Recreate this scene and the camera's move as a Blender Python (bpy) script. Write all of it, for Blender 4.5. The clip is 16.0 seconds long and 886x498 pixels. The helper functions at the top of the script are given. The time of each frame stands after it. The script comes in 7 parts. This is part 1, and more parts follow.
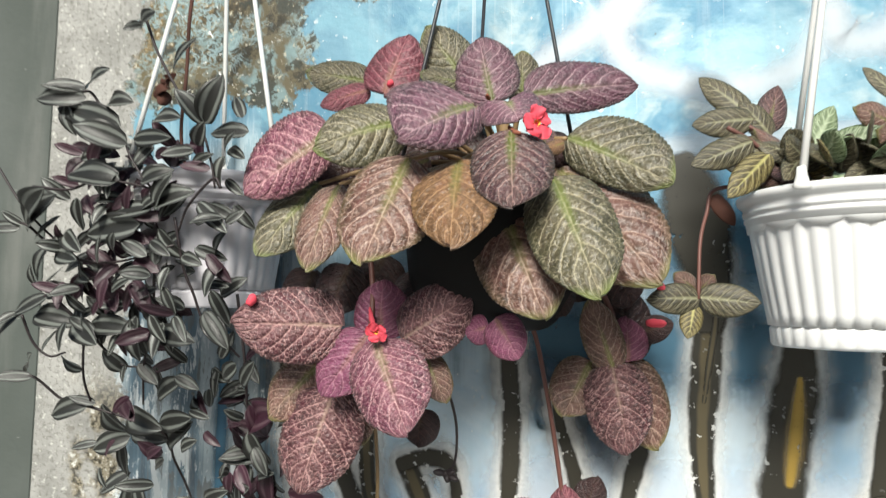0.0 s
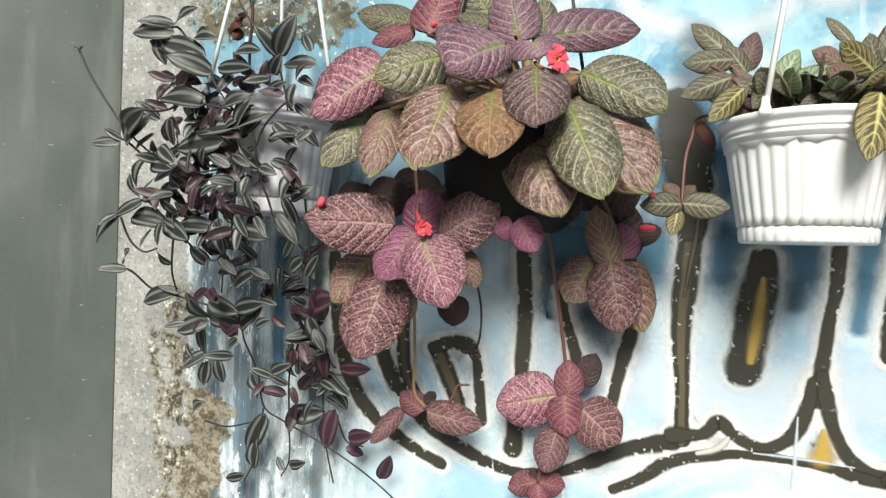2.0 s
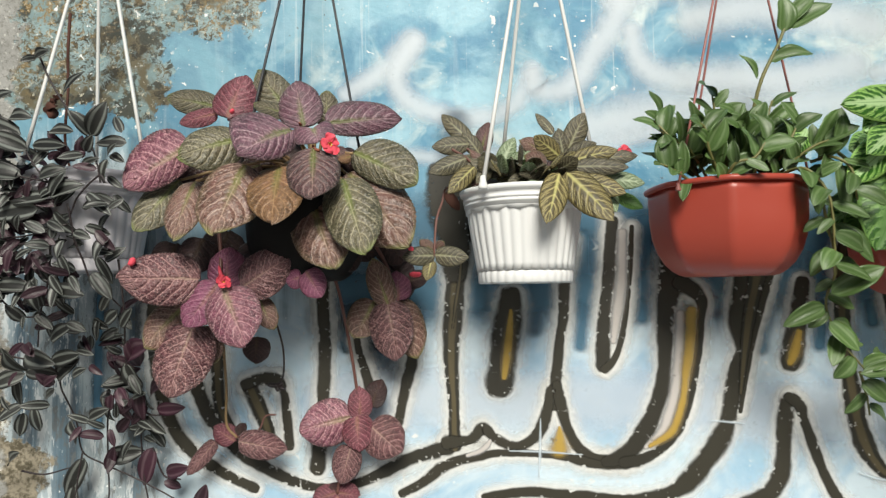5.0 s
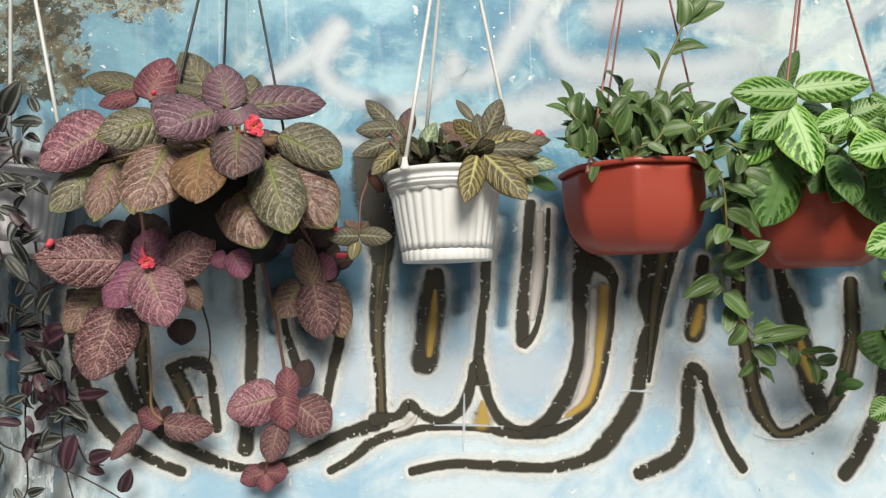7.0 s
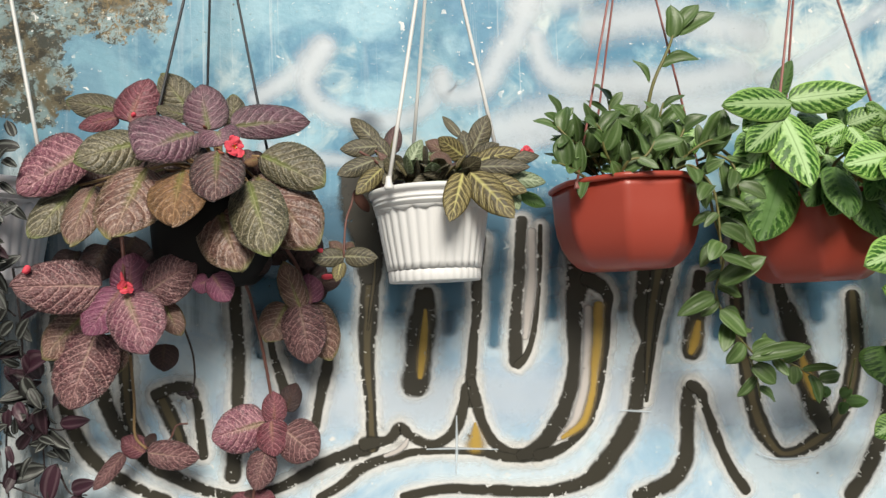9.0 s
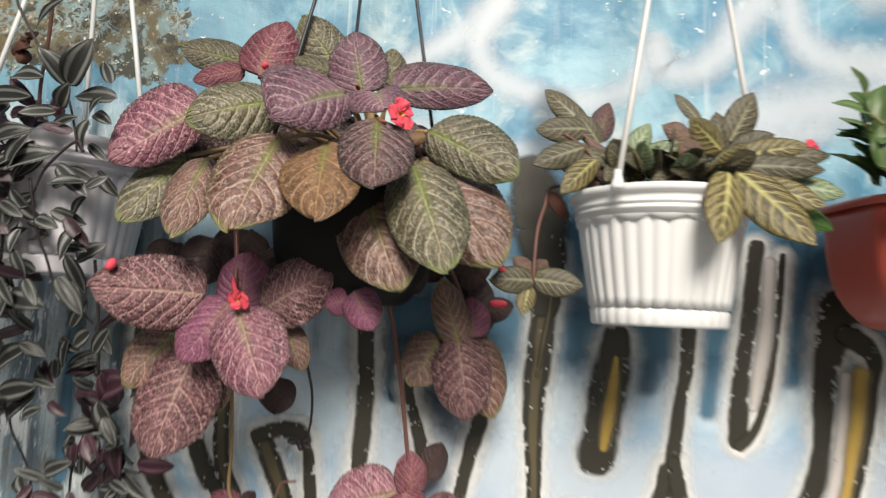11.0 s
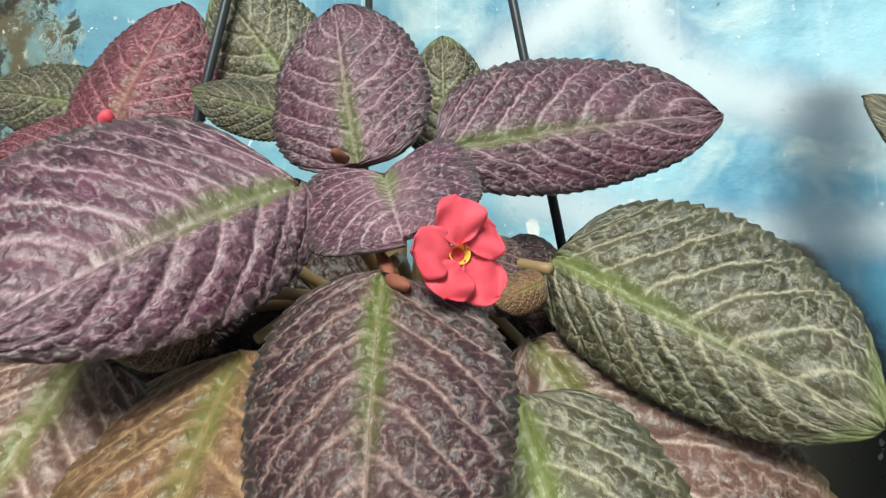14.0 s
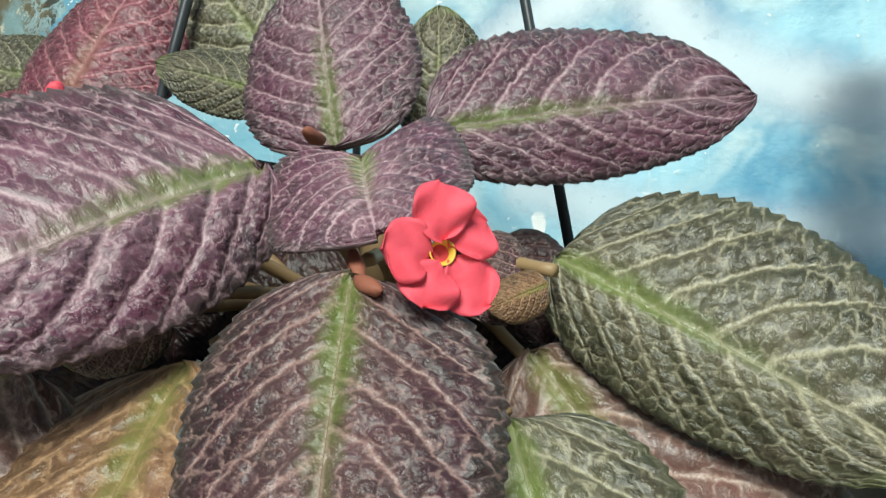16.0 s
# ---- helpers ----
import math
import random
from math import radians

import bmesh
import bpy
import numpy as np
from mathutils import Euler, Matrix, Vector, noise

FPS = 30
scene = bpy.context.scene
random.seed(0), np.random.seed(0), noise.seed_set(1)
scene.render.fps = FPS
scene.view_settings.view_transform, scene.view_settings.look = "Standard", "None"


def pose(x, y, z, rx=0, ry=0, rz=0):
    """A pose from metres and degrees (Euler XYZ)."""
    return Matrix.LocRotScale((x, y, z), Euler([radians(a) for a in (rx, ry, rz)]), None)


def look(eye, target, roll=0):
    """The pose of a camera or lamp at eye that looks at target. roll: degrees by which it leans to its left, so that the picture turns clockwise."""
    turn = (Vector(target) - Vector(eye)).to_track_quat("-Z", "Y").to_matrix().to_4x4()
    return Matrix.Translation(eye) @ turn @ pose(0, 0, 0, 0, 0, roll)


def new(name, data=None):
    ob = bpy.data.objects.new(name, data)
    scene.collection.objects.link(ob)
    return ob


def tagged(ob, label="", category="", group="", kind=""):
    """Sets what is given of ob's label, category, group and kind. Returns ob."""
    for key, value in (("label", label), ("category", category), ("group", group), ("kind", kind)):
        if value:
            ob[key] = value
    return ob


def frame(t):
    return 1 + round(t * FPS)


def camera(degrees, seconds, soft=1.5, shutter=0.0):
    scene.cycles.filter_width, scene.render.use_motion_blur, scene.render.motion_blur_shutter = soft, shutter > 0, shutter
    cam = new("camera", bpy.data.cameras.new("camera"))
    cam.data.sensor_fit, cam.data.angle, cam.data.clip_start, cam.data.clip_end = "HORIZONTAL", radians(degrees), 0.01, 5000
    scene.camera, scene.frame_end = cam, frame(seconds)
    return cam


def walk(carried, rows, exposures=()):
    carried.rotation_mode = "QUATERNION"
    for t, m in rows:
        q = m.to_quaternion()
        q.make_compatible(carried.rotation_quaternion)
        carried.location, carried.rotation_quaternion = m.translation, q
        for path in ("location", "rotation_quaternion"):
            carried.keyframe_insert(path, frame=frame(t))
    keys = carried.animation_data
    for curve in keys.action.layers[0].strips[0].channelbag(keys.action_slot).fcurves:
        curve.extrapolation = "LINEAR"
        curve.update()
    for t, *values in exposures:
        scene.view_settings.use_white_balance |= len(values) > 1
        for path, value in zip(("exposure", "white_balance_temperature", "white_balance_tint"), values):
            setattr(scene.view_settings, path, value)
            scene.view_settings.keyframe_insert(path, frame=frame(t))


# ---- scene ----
cam = camera(68.0, 16.0, soft=1.3, shutter=0.4)
PATH = [
    (0, (0.047, -0.588, 1.437), (-0.398, 1.355, 1.603), 0.5),
    (0.5, (0.01, -0.559, 1.434), (-0.354, 1.405, 1.521), 0.8),
    (1, (0.002, -0.581, 1.423), (-0.319, 1.392, 1.493), 0.3),
    (1.5, (0.03, -0.664, 1.399), (-0.366, 1.296, 1.382), 2.0),
    (2, (0.04, -0.744, 1.384), (-0.398, 1.207, 1.388), 1.4),
    (2.5, (0.038, -0.768, 1.385), (-0.371, 1.189, 1.412), 1.8),
    (3, (0.057, -0.785, 1.389), (-0.267, 1.188, 1.457), 1.1),
    (3.5, (0.086, -0.815, 1.394), (-0.128, 1.172, 1.488), 0.7),
    (4, (0.117, -0.85, 1.392), (-0.02, 1.141, 1.514), -0.2),
    (4.5, (0.141, -0.896, 1.388), (0.088, 1.098, 1.54), -0.7),
    (4.7, (0.151, -0.905, 1.392), (0.117, 1.09, 1.527), -0.8),
    (6.8, (0.175, -0.953, 1.357), (0.341, 1.037, 1.477), -1.7),
    (7, (0.175, -0.952, 1.36), (0.364, 1.036, 1.479), -1.8),
    (7.5, (0.185, -0.958, 1.366), (0.412, 1.022, 1.54), -1.9),
    (8, (0.19, -0.962, 1.364), (0.443, 1.015, 1.533), -1.8),
    (8.2, (0.197, -0.951, 1.371), (0.453, 1.026, 1.535), -2.2),
    (10.3, (0.208, -0.912, 1.372), (0.148, 1.082, 1.511), 0.7),
    (10.5, (0.168, -0.857, 1.386), (0.085, 1.139, 1.482), 1.4),
    (11, (0.063, -0.639, 1.408), (0.012, 1.351, 1.594), 2.5),
    (11.5, (0.014, -0.493, 1.465), (0.0, 1.49, 1.701), 1.2),
    (12, (0.002, -0.382, 1.495), (0.022, 1.609, 1.684), 1.3),
    (12.5, (0.009, -0.309, 1.523), (-0.161, 1.669, 1.771), 1.7),
    (13, (0.023, -0.261, 1.552), (-0.211, 1.714, 1.767), 2.7),
    (13.5, (0.026, -0.216, 1.566), (-0.3, 1.748, 1.755), 0.3),
    (14, (0.029, -0.186, 1.585), (-0.344, 1.771, 1.763), -0.9),
    (14.5, (0.03, -0.161, 1.59), (-0.388, 1.789, 1.739), -0.9),
    (15, (0.028, -0.15, 1.588), (-0.394, 1.798, 1.745), -0.9),
    (15.5, (0.031, -0.148, 1.584), (-0.38, 1.805, 1.725), -0.7),
    (16, (0.03, -0.153, 1.589), (-0.373, 1.8, 1.744), 0.1),
]
EXPOSURES = [(0, 0.50, 6300, 5), (1, 0.55, 6300, 5), (2, 0.49, 6250, 3), (3.5, 0.25, 6250, 0), (4.5, 0.13, 6350, 4), (7, 0.0, 6550, 6), (8, -0.02, 6600, 6), (10.5, 0.03, 6550, 10), (11, 0.17, 6600, 9), (12, 0.2, 6700, 9), (12.7, 0.19, 6500, 5), (13.5, 0.22, 6050, -3), (16, 0.24, 5850, -7)]
walk(cam, [(t, look(eye, target, roll)) for t, eye, target, roll in PATH], EXPOSURES)

# ---------------------------------------------------------------- light
world = bpy.data.worlds.new("sky")
scene.world = world
world.use_nodes = True
sky = world.node_tree.nodes.new("ShaderNodeTexSky")
sky.sky_type, sky.sun_disc = "NISHITA", False
sky.sun_elevation, sky.sun_rotation = radians(37), radians(184)
backing = world.node_tree.nodes["Background"]
backing.inputs["Strength"].default_value = 0.033
world.node_tree.links.new(sky.outputs["Color"], backing.inputs["Color"])
sun = new("sun", bpy.data.lights.new("sun", "SUN"))
sun.data.energy, sun.data.angle, sun.data.color = 4.1, radians(26), (1.0, 0.93, 0.83)
sun.matrix_world = look((0.3, -3.4, 4.1), (0.1, 0.2, 1.4))


# ---------------------------------------------------------------- node helpers
class Nodes:
    """A material's node tree with short ways to add nodes."""

    def __init__(self, name, rough=0.6, metal=0.0, spec=0.5):
        self.material = bpy.data.materials.new(name)
        self.material.use_nodes = True
        self.tree = self.material.node_tree
        self.shader = self.tree.nodes["Principled BSDF"]
        self.out = self.tree.nodes["Material Output"]
        self.set("Roughness", rough), self.set("Metallic", metal), self.set("Specular IOR Level", spec)

    def set(self, name, value):
        self.plug(self.shader.inputs[name], value)

    def plug(self, socket, value):
        if hasattr(value, "is_linked"):
            self.tree.links.new(value, socket)
        elif isinstance(value, tuple) and len(value) == 3 and socket.type == "RGBA":
            socket.default_value = (*value, 1)
        else:
            socket.default_value = value

    def add(self, kind, out=0, **inputs):
        node = self.tree.nodes.new("ShaderNode" + kind)
        for key, value in inputs.items():
            self.plug(node.inputs[int(key[1:]) if key[0] == "i" and key[1:].isdigit() else key.replace("_", " ")], value)
        return node.outputs[out]

    def math(self, op, a, b=0.0, c=0.0):
        node = self.tree.nodes.new("ShaderNodeMath")
        node.operation = op
        for i, v in enumerate((a, b, c)):
            self.plug(node.inputs[i], v)
        return node.outputs[0]

    def step(self, value, low, high):
        node = self.tree.nodes.new("ShaderNodeMapRange")
        node.interpolation_type = "SMOOTHSTEP"
        for i, v in enumerate((value, low, high, 0.0, 1.0)):
            self.plug(node.inputs[i], v)
        return node.outputs[0]

    def mix(self, fac, a, b):
        node = self.tree.nodes.new("ShaderNodeMix")
        node.data_type = "RGBA"
        self.plug(node.inputs[0], fac), self.plug(node.inputs[6], a), self.plug(node.inputs[7], b)
        return node.outputs[2]

    def noise(self, where, scale, detail=4.0, rough=0.55, distort=0.0):
        return self.add("TexNoise", 0, Vector=where, Scale=scale, Detail=detail, Roughness=rough, Distortion=distort)

    def voronoi(self, where, scale, feature="F1", spread=1.0):
        node = self.tree.nodes.new("ShaderNodeTexVoronoi")
        node.feature = feature
        self.plug(node.inputs["Vector"], where), self.plug(node.inputs["Scale"], scale), self.plug(node.inputs["Randomness"], spread)
        return node.outputs["Distance"]

    def coords(self, kind="Object"):
        return self.tree.nodes.new("ShaderNodeTexCoord").outputs[kind]

    def split(self, vector):
        node = self.tree.nodes.new("ShaderNodeSeparateXYZ")
        self.plug(node.inputs[0], vector)
        return node.outputs[0], node.outputs[1], node.outputs[2]

    def join(self, x, y, z):
        node = self.tree.nodes.new("ShaderNodeCombineXYZ")
        for i, v in enumerate((x, y, z)):
            self.plug(node.inputs[i], v)
        return node.outputs[0]

    def stretch(self, vector, scale):
        node = self.tree.nodes.new("ShaderNodeVectorMath")
        node.operation = "MULTIPLY"
        self.plug(node.inputs[0], vector)
        node.inputs[1].default_value = scale
        return node.outputs[0]

    def chance(self):
        return self.tree.nodes.new("ShaderNodeObjectInfo").outputs["Random"]

    def bump(self, height, strength=0.3, distance=0.002):
        node = self.tree.nodes.new("ShaderNodeBump")
        node.inputs["Strength"].default_value, node.inputs["Distance"].default_value = strength, distance
        self.plug(node.inputs["Height"], height)
        self.tree.links.new(node.outputs[0], self.shader.inputs["Normal"])


# ---------------------------------------------------------------- materials
def leaf_material(name, dark, mid, vein, rib, edge, veins=8.0, vein_width=0.3, net=0.22, net_scale=21.0, rib_width=0.2, rough=0.5, relief=0.24, slant=0.3, mesh_width=0.12, heart=0.12, spots=0.12, spec=0.42):
    """A flat leaf with pale side veins that sweep towards the tip and fork, a soft midrib and a tinted edge."""
    n = Nodes(name, rough, 0.0, spec)
    luck = n.chance()
    u, v, _ = n.split(n.coords("UV"))
    across = n.math("ABSOLUTE", n.math("MULTIPLY_ADD", v, 2.0, -1.0))
    side = n.math("MULTIPLY_ADD", n.step(v, 0.499, 0.501), 9.0, n.math("MULTIPLY", luck, 40.0))
    place = n.join(n.math("MULTIPLY", u, 1.35), v, side)
    wander, fine = n.noise(place, 5.0, 3.0), n.noise(place, 48.0, 3.0)
    drift = n.noise(place, 16.0, 2.0)
    bend = n.math("MULTIPLY", n.math("POWER", across, 1.2), slant)
    ladder = n.math("ADD", n.math("MULTIPLY", n.math("SUBTRACT", u, bend), veins), n.math("MULTIPLY", n.math("SUBTRACT", wander, 0.5), 0.4))
    ladder = n.math("ADD", ladder, n.math("MULTIPLY", n.math("SUBTRACT", drift, 0.5), 0.14))
    tri = n.math("MULTIPLY", n.math("ABSOLUTE", n.math("SUBTRACT", n.math("FRACT", ladder), 0.5)), 2.0)
    thin = n.math("MULTIPLY_ADD", across, 0.55 * vein_width, 1.0 - 1.3 * vein_width)
    lateral = n.math("MULTIPLY", n.step(tri, thin, 1.0), n.step(across, 1.02, 0.82))
    web = n.join(ladder, n.math("MULTIPLY_ADD", across, 2.6, n.math("MULTIPLY", drift, 0.8)), side)
    cells = n.voronoi(web, net_scale, "DISTANCE_TO_EDGE")
    domes = n.voronoi(web, net_scale, "F1")
    mesh = n.math("MULTIPLY", n.step(cells, mesh_width, 0.02), n.math("MULTIPLY_ADD", fine, 0.9, 0.45))
    dots = n.math("MULTIPLY", n.step(fine, 0.56, 0.68), n.step(wander, 0.35, 0.6))
    midrib = n.math("MULTIPLY", n.step(across, n.math("MULTIPLY_ADD", u, -1.15 * rib_width, 1.3 * rib_width), 0.0), n.math("MULTIPLY_ADD", u, -0.55, 1.0))
    lamina = n.mix(n.step(n.math("ADD", wander, n.math("MULTIPLY", drift, 0.5)), 0.55, 0.95), dark, mid)
    lamina = n.mix(n.math("MULTIPLY", n.step(across, 0.95, 0.55), n.step(cells, 0.1, 0.45)), lamina, n.mix(0.35, lamina, dark))
    lamina = n.mix(n.math("MULTIPLY", dots, spots), lamina, vein)
    lamina = n.mix(n.math("MULTIPLY", n.step(across, 0.75, 0.0), heart), lamina, vein)
    lateral = n.math("MULTIPLY", lateral, n.math("MULTIPLY_ADD", fine, 1.0, 0.3))
    twin = n.math("MULTIPLY", n.math("ABSOLUTE", n.math("SUBTRACT", n.math("FRACT", n.math("ADD", n.math("MULTIPLY", ladder, 2.0), n.math("MULTIPLY", across, 0.8))), 0.5)), 2.0)
    fork = n.math("MULTIPLY", n.step(twin, 1.0 - 1.1 * vein_width, 1.0), n.math("MULTIPLY", n.step(across, 0.25, 0.45), n.step(across, 1.0, 0.85)))
    lateral = n.math("MAXIMUM", lateral, n.math("MULTIPLY", fork, 0.8))
    mesh = n.math("MULTIPLY", mesh, n.step(across, 0.2, 0.6))
    pale = n.math("MINIMUM", n.math("MAXIMUM", lateral, n.math("MULTIPLY", mesh, net)), 1.0)
    pale = n.math("MULTIPLY", pale, n.math("MULTIPLY_ADD", n.step(wander, 0.25, 0.55), 0.1, 0.9))
    colour = n.mix(n.math("MULTIPLY", n.step(across, 0.8, 1.0), 0.7), lamina, edge)
    colour = n.mix(n.math("MULTIPLY", pale, 0.92), colour, vein)
    colour = n.mix(n.math("MULTIPLY", midrib, 0.9), colour, rib)
    hue = n.tree.nodes.new("ShaderNodeHueSaturation")
    n.plug(hue.inputs["Value"], n.math("MULTIPLY_ADD", luck, 0.35, 0.9))
    n.plug(hue.inputs["Color"], colour)
    n.set("Base Color", hue.outputs[0])
    n.set("Roughness", n.math("MULTIPLY_ADD", fine, 0.35, rough - 0.18))
    n.set("Sheen Weight", 0.06), n.set("Sheen Roughness", 0.4)
    hills = n.math("SUBTRACT", n.step(domes, 0.75, 0.0), n.math("MULTIPLY", n.step(tri, 0.7, 1.0), 0.8))
    n.bump(n.math("ADD", hills, n.math("MULTIPLY", fine, 0.15)), relief, 0.0012)
    return n.material


def quilted_material(name, dark, mid, vein, rib, edge, veins=7.0, vein_width=0.19, net=0.58, rib_width=0.2, rough=0.42, relief=0.6, slant=0.34, dome_glint=0.4, spec=0.5, tip=0.0):
    """A puckered, downy leaf: rows of small domes between sunken pale side veins, a net of fine veins, a green wash along a thin midrib."""
    n = Nodes(name, rough, 0.0, spec)
    luck = n.chance()
    u, v, _ = n.split(n.coords("UV"))
    across = n.math("ABSOLUTE", n.math("MULTIPLY_ADD", v, 2.0, -1.0))
    half = n.step(v, 0.499, 0.501)
    side = n.math("MULTIPLY_ADD", half, 9.0, n.math("MULTIPLY", luck, 40.0))
    place = n.join(n.math("MULTIPLY", u, 1.6), v, side)
    wander, drift = n.noise(place, 3.5, 3.0), n.noise(place, 15.0, 3.0, 0.6)
    fine, grain = n.noise(place, 60.0, 3.0, 0.6), n.noise(place, 150.0, 2.0)
    bend = n.math("MULTIPLY", n.math("POWER", across, 1.35), slant)
    ladder = n.math("MULTIPLY", n.math("SUBTRACT", n.math("POWER", u, 0.85), bend), veins)
    ladder = n.math("ADD", ladder, n.math("MULTIPLY", n.math("SUBTRACT", wander, 0.5), 0.6))
    ladder = n.math("ADD", ladder, n.math("MULTIPLY", n.math("SUBTRACT", drift, 0.5), 0.2))
    ladder = n.math("MULTIPLY_ADD", half, 0.45, ladder)
    tri = n.math("MULTIPLY", n.math("ABSOLUTE", n.math("SUBTRACT", n.math("FRACT", ladder), 0.5)), 2.0)
    # side veins, thinning towards the edge and broken here and there
    thin = n.math("MULTIPLY_ADD", across, 0.6 * vein_width, 1.0 - 1.2 * vein_width)
    lateral = n.math("MULTIPLY", n.step(tri, thin, 1.0), n.step(across, 1.02, 0.75))
    lateral = n.math("MULTIPLY", lateral, n.math("MULTIPLY_ADD", n.step(n.math("MULTIPLY_ADD", grain, 0.5, n.math("MULTIPLY", fine, 0.5)), 0.36, 0.58), 0.8, 0.35))
    # domes between the veins and the net round them
    sway = n.math("MULTIPLY", n.math("SUBTRACT", drift, 0.5), 0.07)
    web = n.join(n.math("MULTIPLY", n.math("ADD", n.math("MULTIPLY", u, 1.55), sway), 16.0), n.math("MULTIPLY", n.math("SUBTRACT", v, sway), 16.0), side)
    cells, domes = n.voronoi(web, 1.0, "DISTANCE_TO_EDGE", 0.8), n.voronoi(web, 1.0, "F1", 0.8)
    patchy = n.step(n.math("ADD", wander, n.math("MULTIPLY", drift, 0.6)), 0.55, 0.95)
    mesh = n.math("MULTIPLY", n.step(n.math("ADD", cells, n.math("MULTIPLY", n.math("SUBTRACT", grain, 0.5), 0.16)), 0.16, 0.03), n.math("MULTIPLY_ADD", n.step(drift, 0.4, 0.62), 0.85, 0.15))
    mesh = n.math("MULTIPLY", mesh, n.math("MULTIPLY_ADD", n.step(fine, 0.35, 0.6), 0.7, 0.3))
    lamina = n.mix(patchy, dark, mid)
    lamina = n.mix(n.math("MULTIPLY", n.step(fine, 0.42, 0.62), 0.45), lamina, tuple(0.4 * c for c in dark))
    blush = n.step(n.noise(n.join(n.math("ADD", u, 7.0), v, side), 6.0, 2.0), 0.45, 0.7)
    lamina = n.mix(n.math("MULTIPLY", blush, 0.4), lamina, (1.12 * mid[0], 0.85 * mid[1], 1.15 * mid[2]))
    blotch = n.math("MULTIPLY", n.step(n.noise(n.join(n.math("ADD", u, 3.0), v, side), 13.0, 3.0, 0.6), 0.48, 0.6), n.step(n.math("ADD", across, n.math("MULTIPLY", wander, 0.5)), 0.55, 1.0))
    lamina = n.mix(n.math("MULTIPLY", blotch, n.math("MULTIPLY", n.step(tri, 0.85, 0.45), 0.7)), lamina, tuple(0.45 * c + 0.2 * e for c, e in zip(dark, edge)))
    # pale specks paint bright highlights onto the downy dome tops
    lamina = n.mix(n.math("MULTIPLY", n.step(grain, 0.5, 0.62), n.math("MULTIPLY", n.step(domes, 0.55, 0.1), dome_glint)), lamina, vein)
    lamina = n.mix(n.math("MULTIPLY", n.step(across, 0.75, 0.05), 0.15), lamina, vein)
    colour = n.mix(n.math("MULTIPLY", n.step(n.math("ADD", across, n.math("MULTIPLY", n.math("SUBTRACT", drift, 0.5), 0.3)), 0.74, 1.0), 0.65), lamina, edge)
    colour = n.mix(n.math("MULTIPLY", n.math("MULTIPLY", n.step(tri, 0.55, 1.0), n.step(across, 0.95, 0.6)), 0.1), colour, vein)
    colour = n.mix(n.math("MULTIPLY", mesh, net), colour, vein)
    colour = n.mix(n.math("MULTIPLY", lateral, 0.75), colour, vein)
    wash = n.math("MULTIPLY", n.step(n.math("ADD", across, n.math("MULTIPLY", n.math("SUBTRACT", drift, 0.5), 0.25)), n.math("MULTIPLY_ADD", u, -1.1 * rib_width, 1.35 * rib_width), 0.0), n.step(u, 0.85, 0.15))
    colour = n.mix(n.math("MULTIPLY", wash, 0.85), colour, rib)
    if tip:
        colour = n.mix(n.math("MULTIPLY", n.step(n.math("ADD", u, n.math("MULTIPLY", across, 0.1)), 0.92, 1.08), tip), colour, tuple(1.3 * c for c in rib))
    line = n.step(across, n.math("MULTIPLY_ADD", u, -0.03, 0.05), 0.005)
    colour = n.mix(n.math("MULTIPLY", line, 0.6), colour, n.mix(n.step(u, 0.2, 0.8), tuple(0.5 * (a + b) for a, b in zip(rib, vein)), vein))
    hue = n.tree.nodes.new("ShaderNodeHueSaturation")
    n.plug(hue.inputs["Value"], n.math("MULTIPLY_ADD", luck, 0.35, 0.8))
    n.plug(hue.inputs["Color"], colour)
    n.set("Base Color", hue.outputs[0])
    n.set("Roughness", n.math("MULTIPLY_ADD", fine, 0.4, rough - 0.2))
    n.set("Sheen Weight", 0.1), n.set("Sheen Roughness", 0.35)
    hills = n.math("SUBTRACT", n.step(domes, 0.75, 0.0), n.math("MULTIPLY", n.step(tri, 0.6, 1.0), 0.8))
    hills = n.math("SUBTRACT", hills, n.math("MULTIPLY", n.step(across, 0.09, 0.0), 0.8))
    n.bump(n.math("ADD", hills, n.math("ADD", n.math("MULTIPLY", fine, 0.35), n.math("MULTIPLY", grain, 0.12))), relief, 0.0012)
    return n.material


